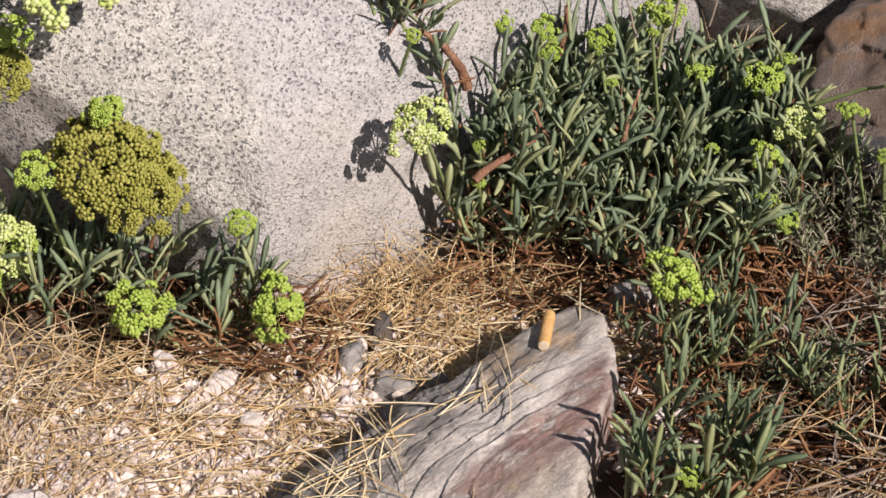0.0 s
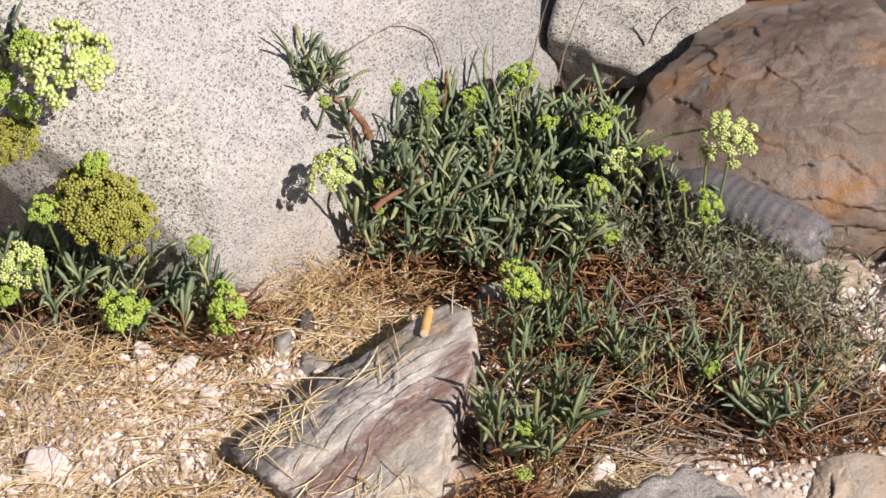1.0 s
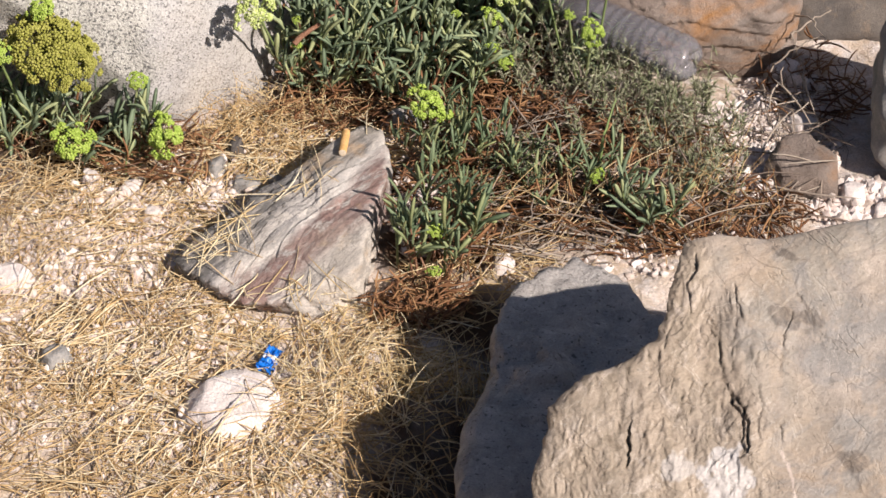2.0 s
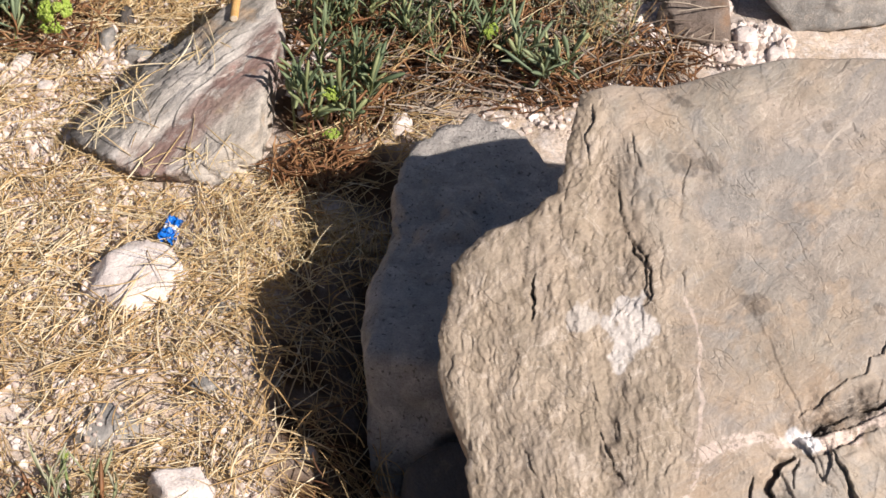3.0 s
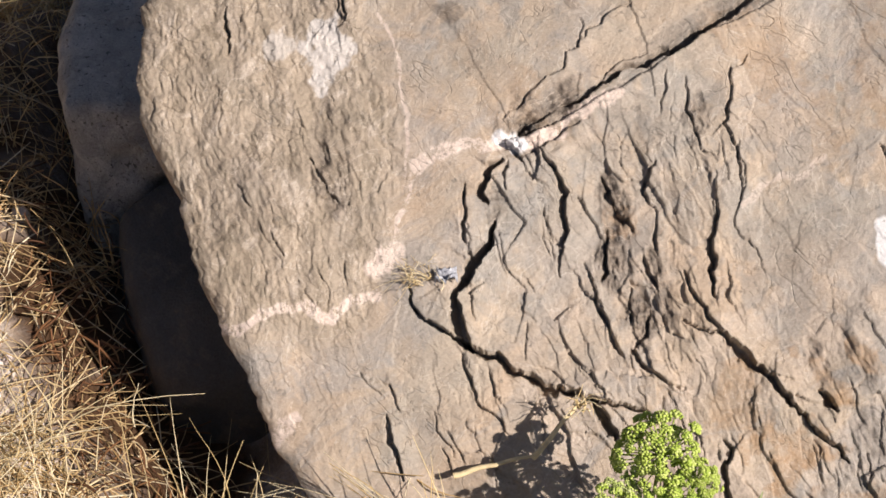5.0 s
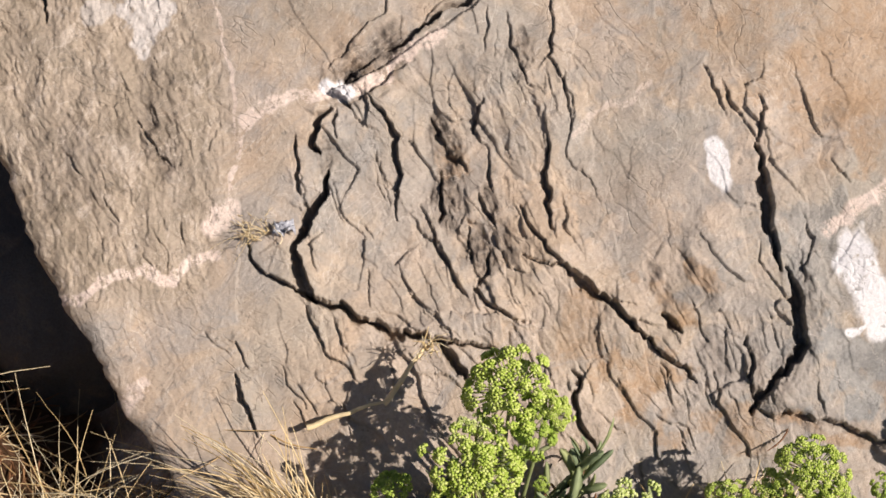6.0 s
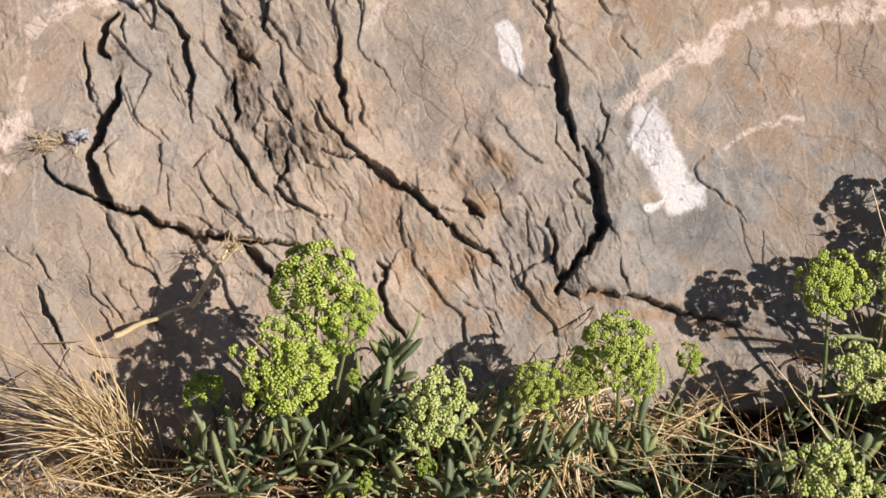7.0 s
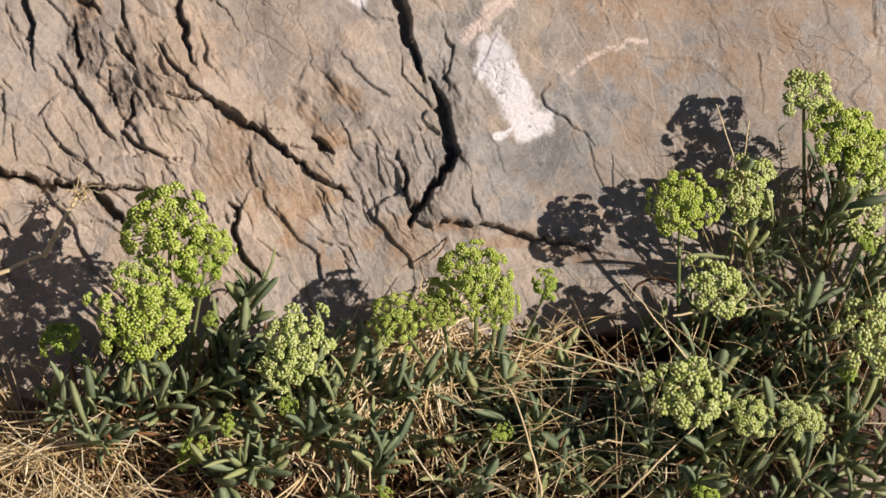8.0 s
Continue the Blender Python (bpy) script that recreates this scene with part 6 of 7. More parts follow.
def samphire(root, label, sprigs, spread, height, umbels=(), leaves=None, per=(8, 12), seed=0, lean=(0, 0), size=1.0, flatness=0.75):
    """One plant: leafy sprigs over an ellipse round its root, and flower heads at given places."""
    g = np.random.default_rng(seed)
    leaves = leaves or LEAVES
    plant = holder("samphire", (root[0], root[1], root[2]), label, "plant", "samphire plants")
    for _ in range(sprigs):
        for _try in range(6):
            t, q = g.uniform(0, 2 * math.pi), math.sqrt(g.uniform(0, 1))
            x, y = root[0] + spread[0] * q * math.cos(t), root[1] + spread[1] * q * math.sin(t) - 0.01 * _try
            z, over = top_z(x, y)
            if abs(z - root[2]) < 0.06:
                break
        else:
            continue
        h = g.uniform(*height) * (1 - 0.25 * q)
        tip = np.array([x + lean[0] * h + g.normal(0, 0.012), y + lean[1] * h + g.normal(0, 0.012), z + h])
        foot = np.array([x + (root[0] - x) * 0.25, y + (root[1] - y) * 0.25, z - 0.002])
        path = curve(foot, tip, 0.5, 5)
        child("stem", tube_mesh("stem", path, g.uniform(0.0011, 0.0018), STALK if g.uniform() < 0.55 else BARK, 5), plant)
        axis = Vector(path[-1] - path[-2]).normalized()
        n = int(g.integers(*per))
        for i in range(n):
            f = 0.45 + 0.55 * (i + 1) / n
            at = Vector(path[0] + (path[-1] - path[0]) * f) if f < 0.99 else Vector(path[-1])
            a, tilt = i * 2.4 + g.normal(0, 0.5), (1.20 - 0.78 * f) * flatness + g.normal(0, 0.30)
            d = Vector((math.cos(a) * math.sin(tilt), math.sin(a) * math.sin(tilt), math.cos(tilt)))
            d = (d + axis * 0.25 + Vector((0.10, -0.16, 0))).normalized()
            sc = size * g.uniform(0.6, 1.2)
            turn = d.to_track_quat("Z", "Y").to_matrix().to_4x4() @ Matrix.Rotation(g.uniform(0, 6.28), 4, "Z")
            child("leaf", leaves[int(g.integers(len(leaves)))] if i > 1 or g.uniform() > 0.5 else LEAVES_DRY[int(g.integers(2))], plant, Matrix.Translation(at) @ turn @ Matrix.Scale(sc, 4))
    for (p, r, kind) in umbels:
        foot = np.array([p[0] * 0.35 + root[0] * 0.65, p[1] * 0.35 + root[1] * 0.65, 0.0])
        foot[2] = min(top_z(foot[0], foot[1])[0], p[2] - 0.02)
        path = curve(foot, np.array(p) - np.array([0, 0, 0.35 * r]), 0.6, 7)
        stalk = child("flower_stalk", tube_mesh("flower_stalk", path, 0.0017, STALK, 6, 0.8), plant)
        tiltx, tilty = g.normal(0, 0.25), g.normal(0, 0.25) - 0.15
        d = Vector((tiltx, tilty - 0.15, 1)).normalized()
        m = Matrix.Translation(path[-1]) @ d.to_track_quat("Z", "Y").to_matrix().to_4x4() @ Matrix.Rotation(g.uniform(0, 6.28), 4, "Z") @ Matrix.Scale(r * (1.12 if kind == "lime" else 1.30), 4)
        child("umbel", UMBELS[kind][int(g.integers(2))], stalk, m, {"lime": "bright lime-green flower head", "pale": "pale yellow-green flower head", "olive": "browning olive flower head", "green": "green budding flower head"}[kind])
    return plant


samphire((-0.088, 2.279, 0.030), "samphire clump with fleshy blue-green leaves against white granite", 26, (0.10, 0.085), (0.05, 0.15), [((-0.137, 2.163, 0.137), 0.0217, "pale"), ((-0.085, 2.306, 0.144), 0.0102, "lime"), ((-0.052, 2.296, 0.144), 0.0119, "lime"), ((-0.045, 2.270, 0.137), 0.0095, "lime"), ((-0.066, 2.344, 0.151), 0.0080, "lime"), ((-0.097, 2.205, 0.094), 0.0055, "lime"), ((-0.097, 2.188, 0.072), 0.0061, "lime")], seed=101)
samphire((-0.032, 2.359, 0.030), "samphire clump with crowded upright leaves", 24, (0.09, 0.10), (0.06, 0.15), [], seed=102)
samphire((0.027, 2.276, 0.030), "samphire clump with reddish stems and grey-green leaves", 27, (0.10, 0.10), (0.05, 0.14), [((-0.007, 2.322, 0.122), 0.0126, "lime"), ((0.044, 2.345, 0.137), 0.0178, "lime"), ((0.070, 2.300, 0.108), 0.0108, "lime"), ((0.080, 2.245, 0.072), 0.0056, "lime")], seed=103)
samphire((0.102, 2.282, 0.020), "samphire clump with lime flower heads at the edge of scrub", 27, (0.09, 0.10), (0.05, 0.13), [((0.122, 2.292, 0.108), 0.0170, "lime"), ((0.138, 2.310, 0.115), 0.0068, "lime"), ((0.144, 2.248, 0.094), 0.0186, "pale"), ((0.118, 2.225, 0.079), 0.0145, "lime"), ((0.118, 2.186, 0.065), 0.0083, "lime"), ((0.132, 2.169, 0.058), 0.0099, "lime")], seed=104)
samphire((0.060, 2.077, 0.000), "small samphire with one lime flower head beside the slab", 17, (0.034, 0.075), (0.04, 0.09), [((0.044, 2.052, 0.090), 0.0222, "lime")], seed=105, leaves=LEAVES_DEEP, size=0.8)
samphire((0.092, 2.033, 0.000), "low samphire tuft among dead brown leaves", 13, (0.05, 0.05), (0.03, 0.07), [], seed=106, leaves=LEAVES_DEEP, size=0.75)
samphire((0.035, 1.905, 0.000), "samphire tuft with narrow leaves at the slab's end", 20, (0.06, 0.06), (0.04, 0.09), [((0.045, 1.870, 0.060), 0.0090, "lime"), ((0.044, 1.819, 0.050), 0.0074, "lime")], seed=107, leaves=LEAVES_DEEP)
samphire((0.224, 2.233, 0.000), "straggling samphire stems with flower heads beside the bottle", 6, (0.06, 0.05), (0.05, 0.09), [((0.247, 2.199, 0.160), 0.0235, "pale"), ((0.177, 2.211, 0.130), 0.0105, "lime"), ((0.223, 2.199, 0.140), 0.0077, "lime"), ((0.223, 2.151, 0.110), 0.0158, "lime"), ((0.202, 2.195, 0.100), 0.0066, "lime")], seed=108, size=0.8)
samphire((0.197, 2.001, 0.000), "sparse samphire tuft in dry stalks", 9, (0.06, 0.04), (0.03, 0.07), [((0.216, 1.972, 0.050), 0.0089, "lime")], seed=109, leaves=LEAVES_DEEP, size=0.8)
samphire((0.260, 1.935, 0.000), "narrow-leaved green tuft beside the schist boulder", 10, (0.03, 0.03), (0.04, 0.08), [], seed=110, size=0.9)
samphire((-0.375, 2.166, 0.000), "samphire with a browning olive flower head against granite", 10, (0.07, 0.05), (0.03, 0.07), [((-0.362, 2.131, 0.120), 0.0370, "olive"), ((-0.338, 2.120, 0.104), 0.0280, "olive"), ((-0.365, 2.150, 0.150), 0.0163, "lime"), ((-0.408, 2.097, 0.130), 0.0156, "lime")], seed=111)
samphire((-0.451, 2.188, 0.000), "samphire with pale and lime flower heads", 12, (0.06, 0.04), (0.04, 0.11), [((-0.442, 2.108, 0.060), 0.0252, "pale"), ((-0.450, 2.085, 0.040), 0.0142, "lime"), ((-0.423, 2.104, 0.060), 0.0109, "lime"), ((-0.433, 2.110, 0.200), 0.0245, "olive"), ((-0.422, 2.122, 0.230), 0.0159, "lime")], seed=112)
samphire((-0.292, 2.092, 0.000), "small samphire with three lime flower heads below granite", 10, (0.06, 0.035), (0.025, 0.075), [((-0.264, 2.100, 0.090), 0.0119, "lime"), ((-0.335, 2.069, 0.035), 0.0233, "lime"), ((-0.236, 2.067, 0.045), 0.0237, "lime")], seed=113)
samphire((-0.447, 2.224, 0.170), "samphire with a large pale flower head over granite", 14, (0.06, 0.03), (0.03, 0.08), [((-0.373, 2.118, 0.280), 0.0408, "pale"), ((-0.413, 2.134, 0.290), 0.0179, "lime"), ((-0.439, 2.124, 0.250), 0.0159, "lime")], seed=114)
samphire((-0.164, 2.248, 0.172), "samphire shoot creeping over the granite", 9, (0.022, 0.014), (0.010, 0.028), [((-0.147, 2.208, 0.185), 0.0071, "lime")], seed=115, size=0.8)
samphire((-0.197, 1.343, 0.000), "bright green narrow-leaved tuft growing in straw", 34, (0.075, 0.05), (0.03, 0.08), [((-0.178, 1.325, 0.040), 0.0095, "lime"), ((-0.214, 1.450, 0.010), 0.0045, "lime")], seed=116, size=1.25, leaves=LEAVES_THIN)
samphire((0.378, 0.902, -0.000), "tall samphire with two green domed flower heads at the rock's foot", 34, (0.10, 0.055), (0.03, 0.08), [((0.420, 0.961, 0.140), 0.0285, "green"), ((0.374, 0.922, 0.110), 0.0300, "green"), ((0.425, 0.931, 0.125), 0.0210, "lime"), ((0.439, 0.936, 0.130), 0.0150, "green"), ((0.386, 0.945, 0.120), 0.0135, "pale"), ((0.321, 0.951, 0.070), 0.0161, "lime"), ((0.423, 0.907, 0.080), 0.0063, "lime")], seed=117, leaves=LEAVES_BROAD)
samphire((0.463, 0.815, 0.000), "samphire with a pale flower head over straw", 34, (0.09, 0.06), (0.03, 0.07), [((0.466, 0.856, 0.090), 0.0235, "pale"), ((0.452, 0.848, 0.080), 0.0165, "pale"), ((0.445, 0.829, 0.050), 0.0092, "lime"), ((0.401, 0.840, 0.045), 0.0075, "lime"), ((0.372, 0.840, 0.030), 0.0126, "lime"), ((0.478, 0.741, 0.030), 0.0066, "lime")], seed=118, leaves=LEAVES_BROAD)
samphire((0.599, 0.792, -0.000), "samphire with leaning green flower heads before the rock", 14, (0.08, 0.03), (0.02, 0.05), [((0.610, 0.838, 0.100), 0.0230, "green"), ((0.616, 0.814, 0.085), 0.0150, "green"), ((0.579, 0.839, 0.080), 0.0160, "green"), ((0.549, 0.845, 0.075), 0.0175, "green"), ((0.665, 0.819, 0.070), 0.0120, "lime"), ((0.576, 0.739, 0.040), 0.0084, "lime")], seed=119, leaves=LEAVES_BROAD)
samphire((0.746, 0.722, 0.000), "dense dark samphire with budding flower heads against the rock", 27, (0.085, 0.065), (0.04, 0.09), [((0.783, 0.819, 0.100), 0.0230, "green"), ((0.836, 0.808, 0.100), 0.0225, "pale"), ((0.768, 0.750, 0.080), 0.0235, "pale")], seed=120, leaves=LEAVES_BROAD)
samphire((0.869, 0.727, 0.000), "dense samphire with large green and pale flower heads", 27, (0.09, 0.09), (0.05, 0.13), [((0.911, 0.842, 0.130), 0.0215, "pale"), ((0.918, 0.793, 0.120), 0.0290, "green"), ((0.919, 0.761, 0.085), 0.0277, "pale"), ((0.883, 0.718, 0.100), 0.0096, "lime"), ((0.845, 0.653, 0.090), 0.0265, "pale")], seed=121, leaves=LEAVES_BROAD)
samphire((0.720, 0.638, 0.000), "samphire with small pale flower heads in dry grass", 26, (0.11, 0.06), (0.04, 0.09), [((0.699, 0.683, 0.080), 0.0259, "pale"), ((0.734, 0.647, 0.070), 0.0151, "pale"), ((0.763, 0.627, 0.070), 0.0151, "pale"), ((0.685, 0.625, 0.030), 0.0135, "lime")], seed=122, leaves=LEAVES_BROAD)
samphire((0.610, 0.728, 0.000), "low samphire leaves in straw", 24, (0.09, 0.06), (0.03, 0.06), [], seed=123, leaves=LEAVES_BROAD)
samphire((0.841, 0.622, 0.000), "dark low samphire leaves", 24, (0.10, 0.07), (0.04, 0.09), [((0.824, 0.646, 0.060), 0.0077, "lime")], seed=124, leaves=LEAVES_BROAD)

samphire((-0.061, 2.342, 0.020), "tall samphire shoots leaning on the granite", 20, (0.055, 0.04), (0.09, 0.15), [], seed=131)
samphire((0.004, 2.343, 0.020), "tall grey-green samphire shoots", 20, (0.06, 0.04), (0.09, 0.15), [((0.001, 2.241, 0.130), 0.0050, "lime")], seed=132)
samphire((0.063, 2.344, 0.020), "tall samphire shoots before dry stalks", 20, (0.06, 0.045), (0.08, 0.14), [((0.031, 2.283, 0.150), 0.0056, "lime")], seed=133)
samphire((0.126, 2.314, 0.020), "samphire shoots at the edge of gravel", 16, (0.05, 0.05), (0.08, 0.15), [], seed=134)
samphire((-0.415, 2.175, 0.010), "leafy samphire shoots beside granite", 13, (0.08, 0.035), (0.04, 0.12), [], seed=135)
samphire((-0.023, 2.213, 0.010), "low samphire shoots over dead leaves", 18, (0.09, 0.04), (0.03, 0.08), [], seed=137, size=0.85)
samphire((0.067, 2.196, 0.010), "low samphire shoots with drooping leaves", 18, (0.08, 0.04), (0.03, 0.09), [], seed=138, size=0.9)

samphire((-0.068, 2.249, 0.040), "upright samphire shoots with red stems against granite", 22, (0.035, 0.03), (0.09, 0.16), [], seed=139)
samphire((0.015, 2.307, 0.040), "upright samphire shoots under dry twigs", 20, (0.06, 0.03), (0.07, 0.14), [], seed=140)
samphire((-0.155, 1.253, 0.000), "light green leafy tuft in straw near the rock", 26, (0.045, 0.04), (0.03, 0.07), [((-0.151, 1.208, 0.060), 0.0073, "lime")], seed=141, size=1.15, leaves=LEAVES_THIN)


# ---- grey-green scrub ----
def scrub(x, y, rx, ry, n, h, label, seed, mat=None, density=26):
    """Wiry low bush: fine branching stems with sparse tiny leaves."""
    g = np.random.default_rng(seed)
    paths, radii, lv = [], [], []
    bv = np.array([(-0.5, 0, 0.0), (0.5, 0, 0.0), (0.35, 0.15, 0.6), (0.0, 0.30, 1.0), (-0.35, 0.15, 0.6), (0, -0.2, 0.4)])
    vs, fs, k = [], [], 0
    for _ in range(n):
        t, q = g.uniform(0, 2 * math.pi), math.sqrt(g.uniform(0, 1))
        bx, by = x + rx * q * math.cos(t), y + ry * q * math.sin(t)
        z, _o = top_z(bx, by)
        tip = np.array([bx + g.normal(0, 0.02), by + g.normal(0, 0.02), z + h * g.uniform(0.4, 1.1)])
        p = curve((bx, by, z - 0.002), tip, 0.3, 6) + np.cumsum(g.normal(0, 0.0012, (6, 3)), 0)
        paths.append(p)
        radii.append(g.uniform(0.0005, 0.0010))
        for _k in range(density):
            f = g.uniform(0.2, 1.0)
            i = min(int(f * 5), 4)
            at = p[i] + (p[i + 1] - p[i]) * (f * 5 - i)
            d = g.normal(0, 1, 3) + np.array([0, 0, 0.9])
            d /= np.linalg.norm(d)
            s1 = np.cross(d, g.normal(0, 1, 3))
            s1 /= np.linalg.norm(s1)
            s2 = np.cross(d, s1)
            l, w = g.uniform(0.007, 0.018), g.uniform(0.0009, 0.0022)
            vs.append(at + bv[:, :1] * w * s1 + bv[:, 1:2] * w * s2 + bv[:, 2:] * l * d)
            fs += [(k, k + 1, k + 5), (k + 1, k + 2, k + 5), (k + 2, k + 3, k + 5), (k + 3, k + 4, k + 5), (k + 4, k, k + 5), (k, k + 4, k + 2, k + 1), (k + 4, k + 3, k + 2)]
            k += 6
    bush = holder("scrub_bush", (x, y, float(ground_at(x, y))), label, "shrub", "scrub bushes")
    v, f = tubes(np.array(paths), np.array(radii), 3, np.linspace(1, 0.4, 6))
    child("twig_mass", mesh_of("twig_mass", v, f, TWIG), bush)
    child("foliage", mesh_of("foliage", np.concatenate(vs), fs, mat or SCRUB), bush)


scrub(0.214, 2.203, 0.075, 0.06, 46, 0.085, "grey-green wiry scrub bush before the bottle", 301)
scrub(0.165, 2.242, 0.05, 0.05, 30, 0.085, "grey-green scrub beside samphire", 302)
scrub(0.289, 2.157, 0.075, 0.05, 44, 0.065, "green scrub in front of the plastic bottle", 303)
scrub(0.267, 2.091, 0.07, 0.04, 32, 0.055, "low green scrub over dead stems", 304)
scrub(0.355, 2.102, 0.05, 0.06, 30, 0.05, "sparse green scrub on pale gravel", 305)
scrub(0.129, 2.025, 0.06, 0.05, 26, 0.05, "low dark scrub among dry stalks", 307, LEAF_DARK)
scrub(0.334, 2.004, 0.05, 0.04, 22, 0.05, "sparse scrub at the boulder's edge", 308)
scrub(0.878, 0.778, 0.08, 0.07, 30, 0.10, "fine-leaved greenery among samphire", 309, LEAF_DARK)
scrub(0.767, 0.698, 0.12, 0.06, 40, 0.06, "dark undergrowth below samphire", 310, LEAF_DARK)


# ---- things left behind ----
def plastic_bottle(a, b, r):
    """An empty ribbed water bottle lying on its side; a is the middle of its base, b of its neck."""
    a, b = Vector(a), Vector(b)
    length = (b - a).length
    turn = Matrix.Translation(a) @ (b - a).to_track_quat("Z", "Y").to_matrix().to_4x4()
    prof = [(0.0, 0.010), (0.35, 0.006), (0.62, 0.0), (0.80, 0.002), (0.93, 0.010)]
    z = 0.018
    while z < length * 0.66:
        prof += [(0.99, z), (0.99, z + 0.005), (0.93, z + 0.0075)]
        z += 0.0115
    prof += [(0.97, length * 0.69), (0.94, length * 0.74), (0.80, length * 0.81), (0.60, length * 0.87), (0.42, length * 0.92), (0.36, length * 0.95), (0.36, length)]
    n = 40
    v, f = [], []
    for i, (q, zz) in enumerate(prof):
        for j in range(n):
            t = 2 * math.pi * j / n
            petal = 1 + 0.05 * math.cos(5 * t) * (1 if i < 5 else 0)
            dent = 1 - 0.06 * max(0, math.sin(t * 1.0 + zz * 30)) * (1 if zz > 0.03 else 0)
            v.append((q * r * petal * dent * math.cos(t), q * r * petal * dent * math.sin(t), zz + 0.002 * math.cos(5 * t) * (1 if i < 4 and i > 0 else 0)))
    bottle = holder("plastic_bottle", tuple(a), "empty clear ribbed plastic water bottle lying in scrub", "bottle")
    cuts = (0, 5, len(prof) - 7, len(prof) - 1)
    for name, lo, hi in zip(("base", "body", "neck"), cuts[:-1], cuts[1:]):
        faces = [(i * n + j, i * n + (j + 1) % n, (i + 1) * n + (j + 1) % n, (i + 1) * n + j) for i in range(hi - lo) for j in range(n)]
        child(name, mesh_of(name, v[lo * n:(hi + 1) * n], faces, PLASTIC), bottle, turn)
    return bottle


plastic_bottle((0.339, 2.170, 0.050), (0.194, 2.284, 0.055), 0.0275)


def cigarette_butt(a, b, r):
    cork = stone_material("cork_paper", (0.62, 0.36, 0.13), (0.68, 0.42, 0.18), (0.54, 0.30, 0.10), 120, 700, bump=0.15, rough=0.75)
    fibre = stone_material("filter_end", (0.72, 0.62, 0.48), (0.62, 0.50, 0.36), (0.5, 0.38, 0.26), 300, 900, bump=0.2, rough=0.9)
    butt = holder("cigarette_butt", a, "tan cigarette butt lying on the slate slab", "cigarette butt")
    a, b = np.array(a), np.array(b)
    s = np.linspace(0, 1, 9)[:, None]
    path = a + (b - a) * s
    g = np.random.default_rng(3)
    v, f = tubes(path[None], np.array([r]), 14, [0.95, 1, 1, 1.0, 1.02, 1.0, 0.97, 1.0, 0.93])
    v += g.normal(0, 0.00012, v.shape)
    child("paper", mesh_of("paper", v, f, cork), butt)
    for name, at, d in (("filter_end", a, a - b), ("burnt_end", b, b - a)):
        bm = bmesh.new()
        bmesh.ops.create_cone(bm, cap_ends=True, segments=14, radius1=r * 0.95, radius2=r * 0.8, depth=0.0008)
        me = bpy.data.meshes.new(name)
        bm.to_mesh(me)
        bm.free()
        me.materials.append(fibre)
        child(name, me, butt, Matrix.Translation(at) @ Vector(d).to_track_quat("Z", "Y").to_matrix().to_4x4())


def on_top(x, y, lift):
    return (x, y, top_z(x, y)[0] + lift)


cigarette_butt(on_top(-0.047, 2.016, 0.0045), on_top(-0.043, 2.053, 0.0045), 0.0044)


def crumpled_sheet(name, x, y, w, h, turn, mats, label, category, seed, lift=0.004, fold=0.35):
    """A crushed bit of foil or film: creased, doubled over, with real thickness."""
    g = np.random.default_rng(seed)
    n, m = 15, 25
    a, b = np.meshgrid(np.linspace(-0.5, 0.5, n), np.linspace(-0.5, 0.5, m))
    p = np.stack([a * 4, b * 4, 0 * a + seed], -1)
    z = 0.28 * w * ridged(p, 3, seed) + fold * w * (0.25 - a ** 2)
    xx, yy = a * w * (1 + 0.2 * vnoise(p * 0.7, seed + 2)), b * h
    c, s = math.cos(turn), math.sin(turn)
    z0 = top_z(x, y)[0] + lift
    up = np.stack([x + xx * c - yy * s, y + xx * s + yy * c, z0 + z - z.min() * 0.3], -1).reshape(-1, 3)
    low = up - np.array([0, 0, 0.0006])
    i = np.arange(n * m).reshape(m, n)
    q = np.stack([i[:-1, :-1], i[:-1, 1:], i[1:, 1:], i[1:, :-1]], -1).reshape(-1, 4)
    rim = np.concatenate([i[0, :], i[1:, -1], i[-1, -2::-1], i[-2:0:-1, 0]])
    side = np.stack([np.roll(rim, -1), rim, rim + n * m, np.roll(rim, -1) + n * m], -1)
    me = mesh_of(name, np.concatenate([up, low]), np.concatenate([q, q[:, ::-1] + n * m, side]), mats)
    band = ((np.arange(len(me.polygons)) % ((m - 1) * (n - 1))) // (n - 1))
    if len(mats) > 1:
        me.polygons.foreach_set("material_index", ((band > 10) & (band < 14)).astype(np.int32))
    return thing(name, me, (x, y, z0), label, category)


blue = Nodes("blue_film").done((0.01, 0.16, 0.62), 0.3, None)
white_print = Nodes("white_print").done((0.75, 0.78, 0.82), 0.35, None)
crumpled_sheet("wrapper", -0.119, 1.752, 0.016, 0.034, -0.35, [blue, white_print], "crumpled blue and white sweet wrapper on straw", "wrapper", 4, 0.006)
foil = Nodes("grey_film")
foil = foil.done(foil.mix(foil.noise(200), (0.28, 0.29, 0.34), (0.42, 0.43, 0.48)), 0.35, foil.noise(180), 0.6, 0.002, 0.6)
crumpled_sheet("film_scrap", 0.313, 1.173, 0.018, 0.010, -0.2, [foil], "scrap of grey plastic film caught in a rock crack", "litter", 8, 0.001)

crumpled_sheet("film_scrap", -0.169, 1.368, 0.020, 0.014, 0.4, [foil], "scrap of pale plastic film in straw", "litter", 11, 0.008)


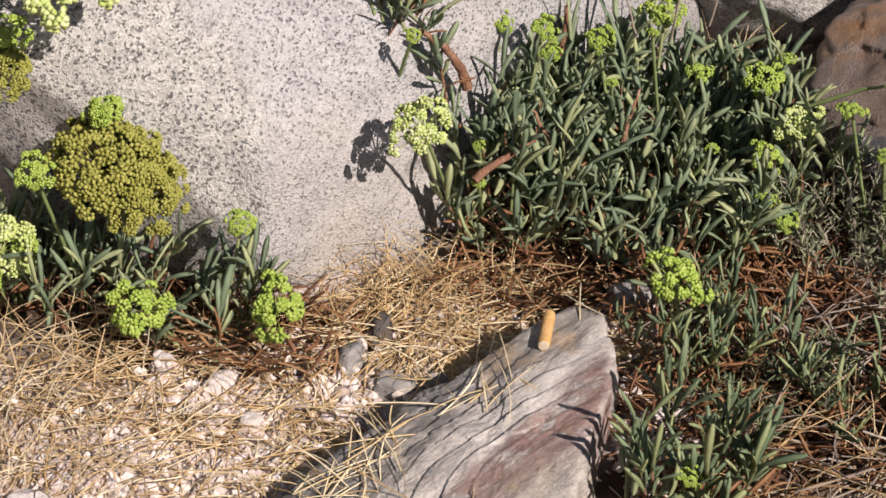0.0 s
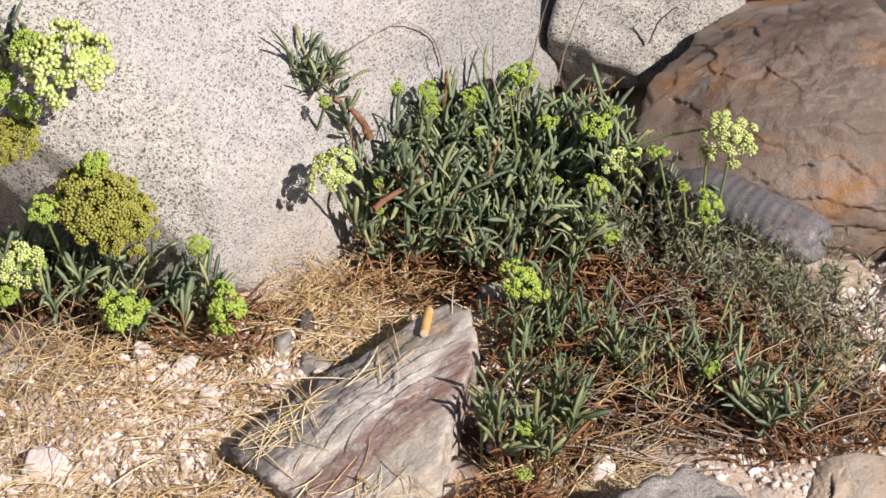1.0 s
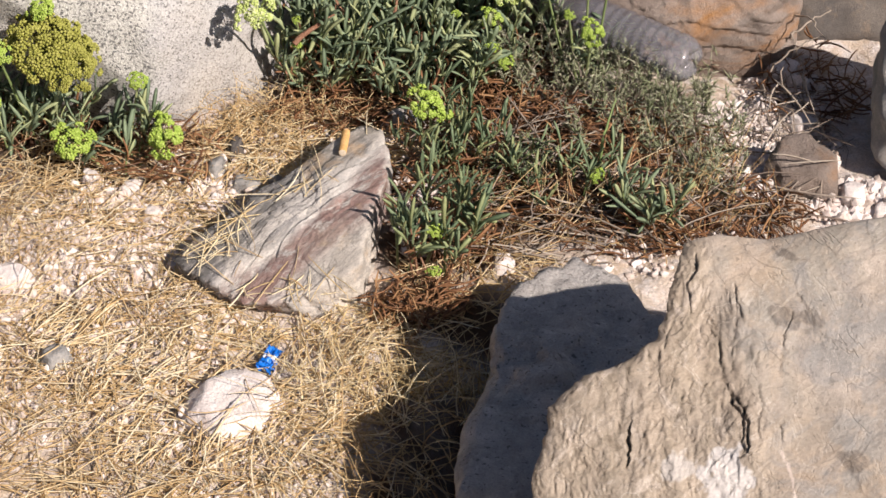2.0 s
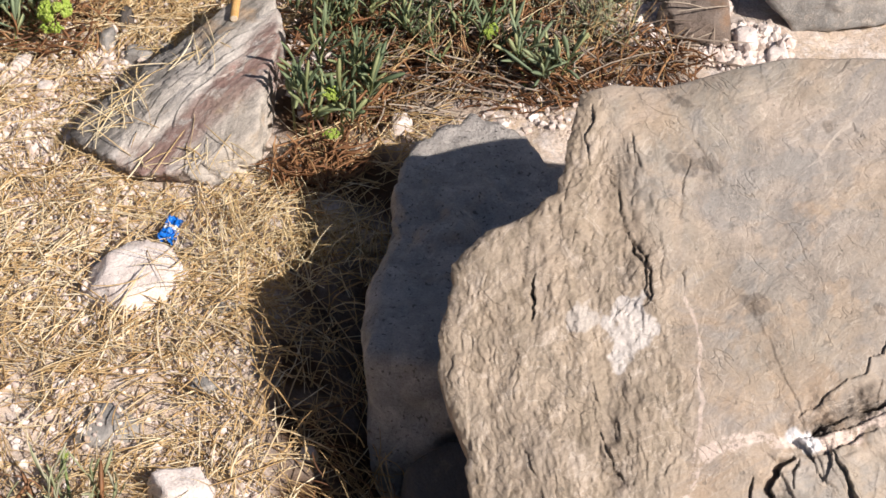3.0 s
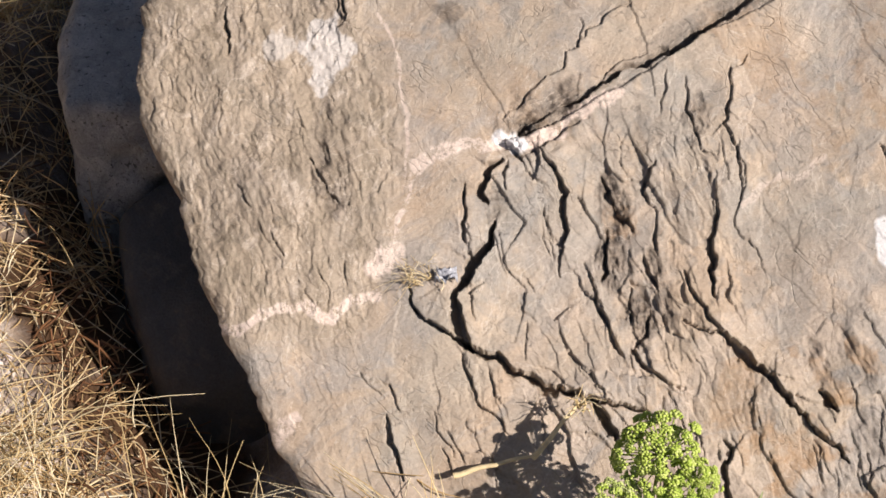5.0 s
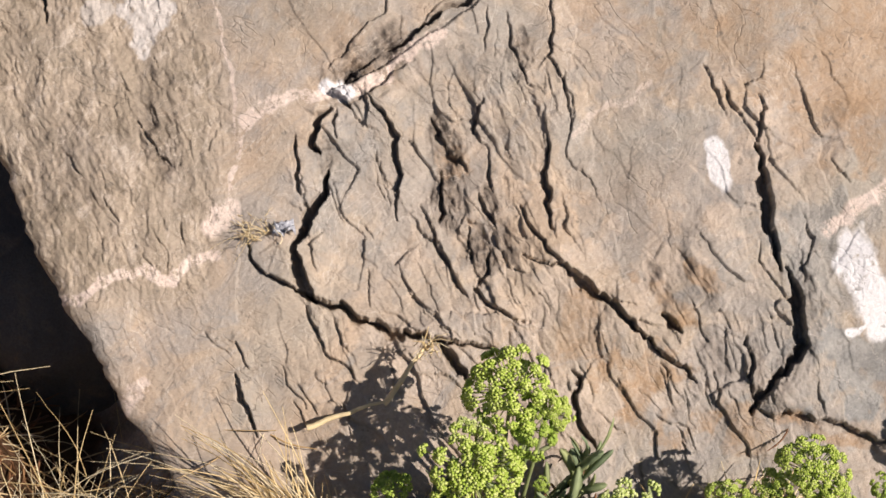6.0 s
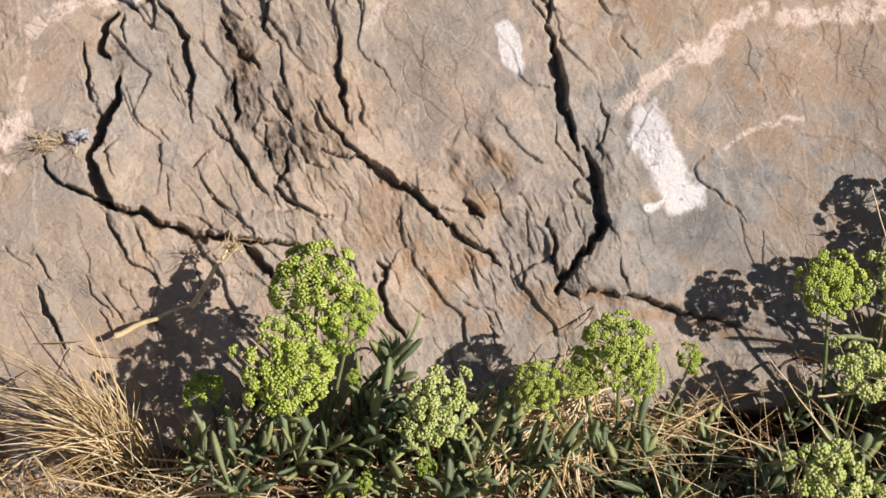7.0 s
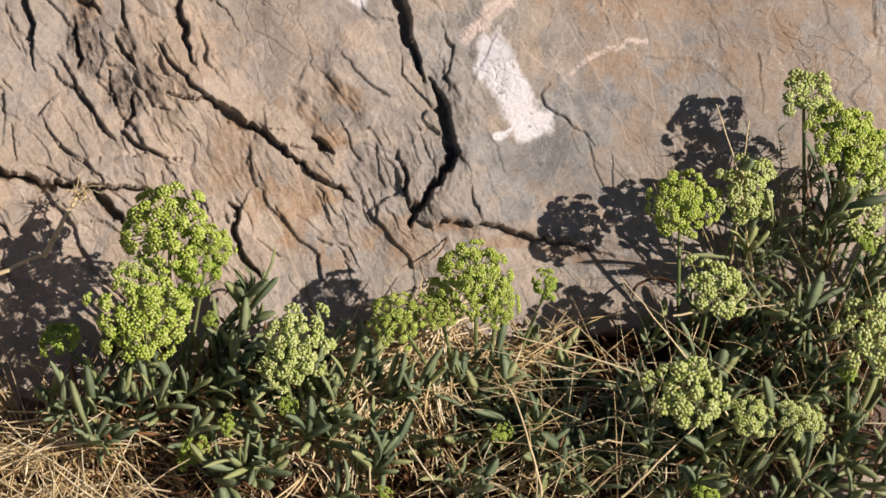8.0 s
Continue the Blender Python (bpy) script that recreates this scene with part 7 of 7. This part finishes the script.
def twig(name, a, b, r, sag, mat, label, seed, bumps=0.002):
    g = np.random.default_rng(seed)
    p = curve(a, b, sag, 12) + np.cumsum(g.normal(0, bumps * 0.5, (12, 3)), 0)
    v, f = tubes(p[None], np.array([r]), 6, np.linspace(1, 0.45, 12))
    return thing(name, mesh_of(name, v, f, mat), tuple(a), label, "twig")


twig("dry_stalk", (0.284, 1.038, 0.049), (0.344, 1.030, 0.064), 0.0026, 0.5, STRAW_PALE, "bleached broken stalk lying on the rock", 401, 0.001)
twig("dry_stalk", (0.344, 1.030, 0.064), (0.386, 1.046, 0.098), 0.0028, 0.5, STRAW_PALE, "frayed bleached stalk end standing off the rock", 402, 0.001)
grass_tuft(0.386, 1.046, 26, 0.020, 1.3, STRAW_PALE, "frayed tip of a bleached stalk", 424, (0.1, -0.3), radius=(0.0005, 0.0010), foot=0.004, z=0.092)
twig("woody_stem", (-0.100, 2.176, 0.080), (-0.058, 2.207, 0.100), 0.0036, 0.5, BARK, "thick reddish woody samphire stem", 403, 0.001)
twig("woody_stem", (-0.108, 2.251, 0.115), (-0.145, 2.228, 0.178), 0.0046, 0.3, BARK, "peeling reddish stem bent over the granite", 404, 0.0015)
twig("woody_stem", (-0.035, 2.340, 0.080), (-0.036, 2.336, 0.140), 0.0034, 0.5, BARK, "upright brown samphire stem", 405, 0.001)
twig("dry_stalk", (-0.141, 2.270, 0.190), (-0.079, 2.301, 0.220), 0.0011, 0.3, TWIG, "thin dry stalk arching over the granite", 406, 0.0005)
twig("dry_stalk", (-0.038, 2.352, 0.140), (-0.081, 2.303, 0.220), 0.0011, 0.1, TWIG, "thin dry stalk bent over the granite", 407, 0.0005)
twig("dry_stalk", (0.049, 2.327, 0.120), (0.068, 2.281, 0.270), 0.0011, 0.4, TWIG, "thin upright dry stalk before granite", 408, 0.001)
twig("dry_stalk", (0.080, 2.349, 0.120), (0.107, 2.324, 0.240), 0.0011, 0.4, TWIG, "thin leaning dry stalk before granite", 409, 0.001)
twig("dry_stalk", (0.020, 2.294, 0.140), (-0.009, 2.289, 0.220), 0.0010, 0.4, TWIG, "forked dry stalk before granite", 410, 0.001)
twig("green_stalk", (0.224, 2.005, 0.040), (0.240, 2.035, 0.100), 0.0018, 0.1, STALK, "green stalk bending over scrub", 411, 0.001)
twig("green_stalk", (0.153, 2.263, 0.100), (0.237, 2.225, 0.150), 0.0018, 0.5, STALK, "green flower stalk reaching towards the boulder", 412, 0.001)
twig("dry_root", (0.459, 2.246, 0.030), (0.504, 2.274, 0.050), 0.0016, 0.3, TWIG, "pale dry root over gravel", 413, 0.004)
twig("dry_root", (0.434, 2.193, 0.020), (0.487, 2.201, 0.060), 0.0014, 0.3, TWIG, "tangled dry root over gravel", 414, 0.005)
twig("dry_root", (0.475, 2.142, 0.010), (0.451, 2.213, 0.060), 0.0014, 0.3, TWIG, "curling dry root beside pebbles", 415, 0.005)
twig("dry_stalk", (-0.040, 1.466, 0.010), (-0.108, 1.547, 0.030), 0.0012, 0.5, STRAW_DARK, "dark dry stalk lying in straw", 416, 0.001)
twig("dry_stalk", (0.183, 2.488, 0.090), (0.207, 2.444, 0.160), 0.0014, 0.4, TWIG, "bare twig before the granite block", 417, 0.001)

twig("woody_stem", (-0.092, 2.302, 0.050), (-0.080, 2.263, 0.120), 0.0030, 0.6, BARK, "red-brown samphire stem among leaves", 418, 0.002)
twig("woody_stem", (-0.039, 2.228, 0.070), (-0.056, 2.234, 0.110), 0.0022, 0.5, BARK, "thin reddish stem among leaves", 419, 0.002)
twig("woody_stem", (0.011, 2.231, 0.080), (0.022, 2.245, 0.120), 0.0022, 0.5, BARK, "thin reddish stem between shoots", 420, 0.002)
twig("dry_root", (0.420, 2.246, 0.030), (0.477, 2.275, 0.080), 0.0014, 0.3, TWIG, "bent dry root over cream gravel", 421, 0.006)
twig("dry_root", (0.457, 2.289, 0.040), (0.486, 2.183, 0.050), 0.0014, 0.5, TWIG, "looping dry root over cream gravel", 422, 0.007)
twig("dry_stalk", (0.708, 0.701, 0.050), (0.615, 0.791, 0.070), 0.0010, 0.4, STRAW_PALE, "long pale stalk arching over samphire", 430, 0.0012)
twig("dry_stalk", (0.737, 0.670, 0.030), (0.697, 0.776, 0.110), 0.0010, 0.4, STRAW_PALE, "pale stalk leaning across dark leaves", 431, 0.0012)
twig("dry_stalk", (0.820, 0.763, 0.050), (0.832, 0.857, 0.150), 0.0010, 0.4, STRAW_PALE, "tall thin dry stalk before the rock", 432, 0.0012)
twig("dry_stalk", (0.807, 0.776, 0.050), (0.848, 0.835, 0.140), 0.0010, 0.4, STRAW_PALE, "tall bent dry stalk beside a flower head", 433, 0.0012)
twig("dry_stalk", (0.640, 0.701, 0.030), (0.688, 0.668, 0.035), 0.0010, 0.4, STRAW_PALE, "pale stalk lying low in the leaves", 434, 0.0012)
twig("dry_stalk", (0.732, 0.748, 0.070), (0.806, 0.708, 0.080), 0.0010, 0.4, STRAW_PALE, "pale stalk lying across samphire leaves", 435, 0.0012)
twig("dry_stalk", (0.577, 0.681, 0.030), (0.582, 0.741, 0.090), 0.0010, 0.4, STRAW_PALE, "thin dry stalk rising from straw", 436, 0.0012)
twig("dry_stalk", (0.632, 0.657, 0.020), (0.734, 0.673, 0.060), 0.0010, 0.4, STRAW_PALE, "pale stalk leaning out of the straw", 437, 0.0012)
nest = (0.292, 1.179, 0.122)
grass_tuft(nest[0], nest[1], 36, 0.022, 1.6, STRAW_PALE, "wisp of straw caught beside the film scrap", 423, (-0.6, 0.0), radius=(0.0003, 0.0006), foot=0.006, z=nest[2])
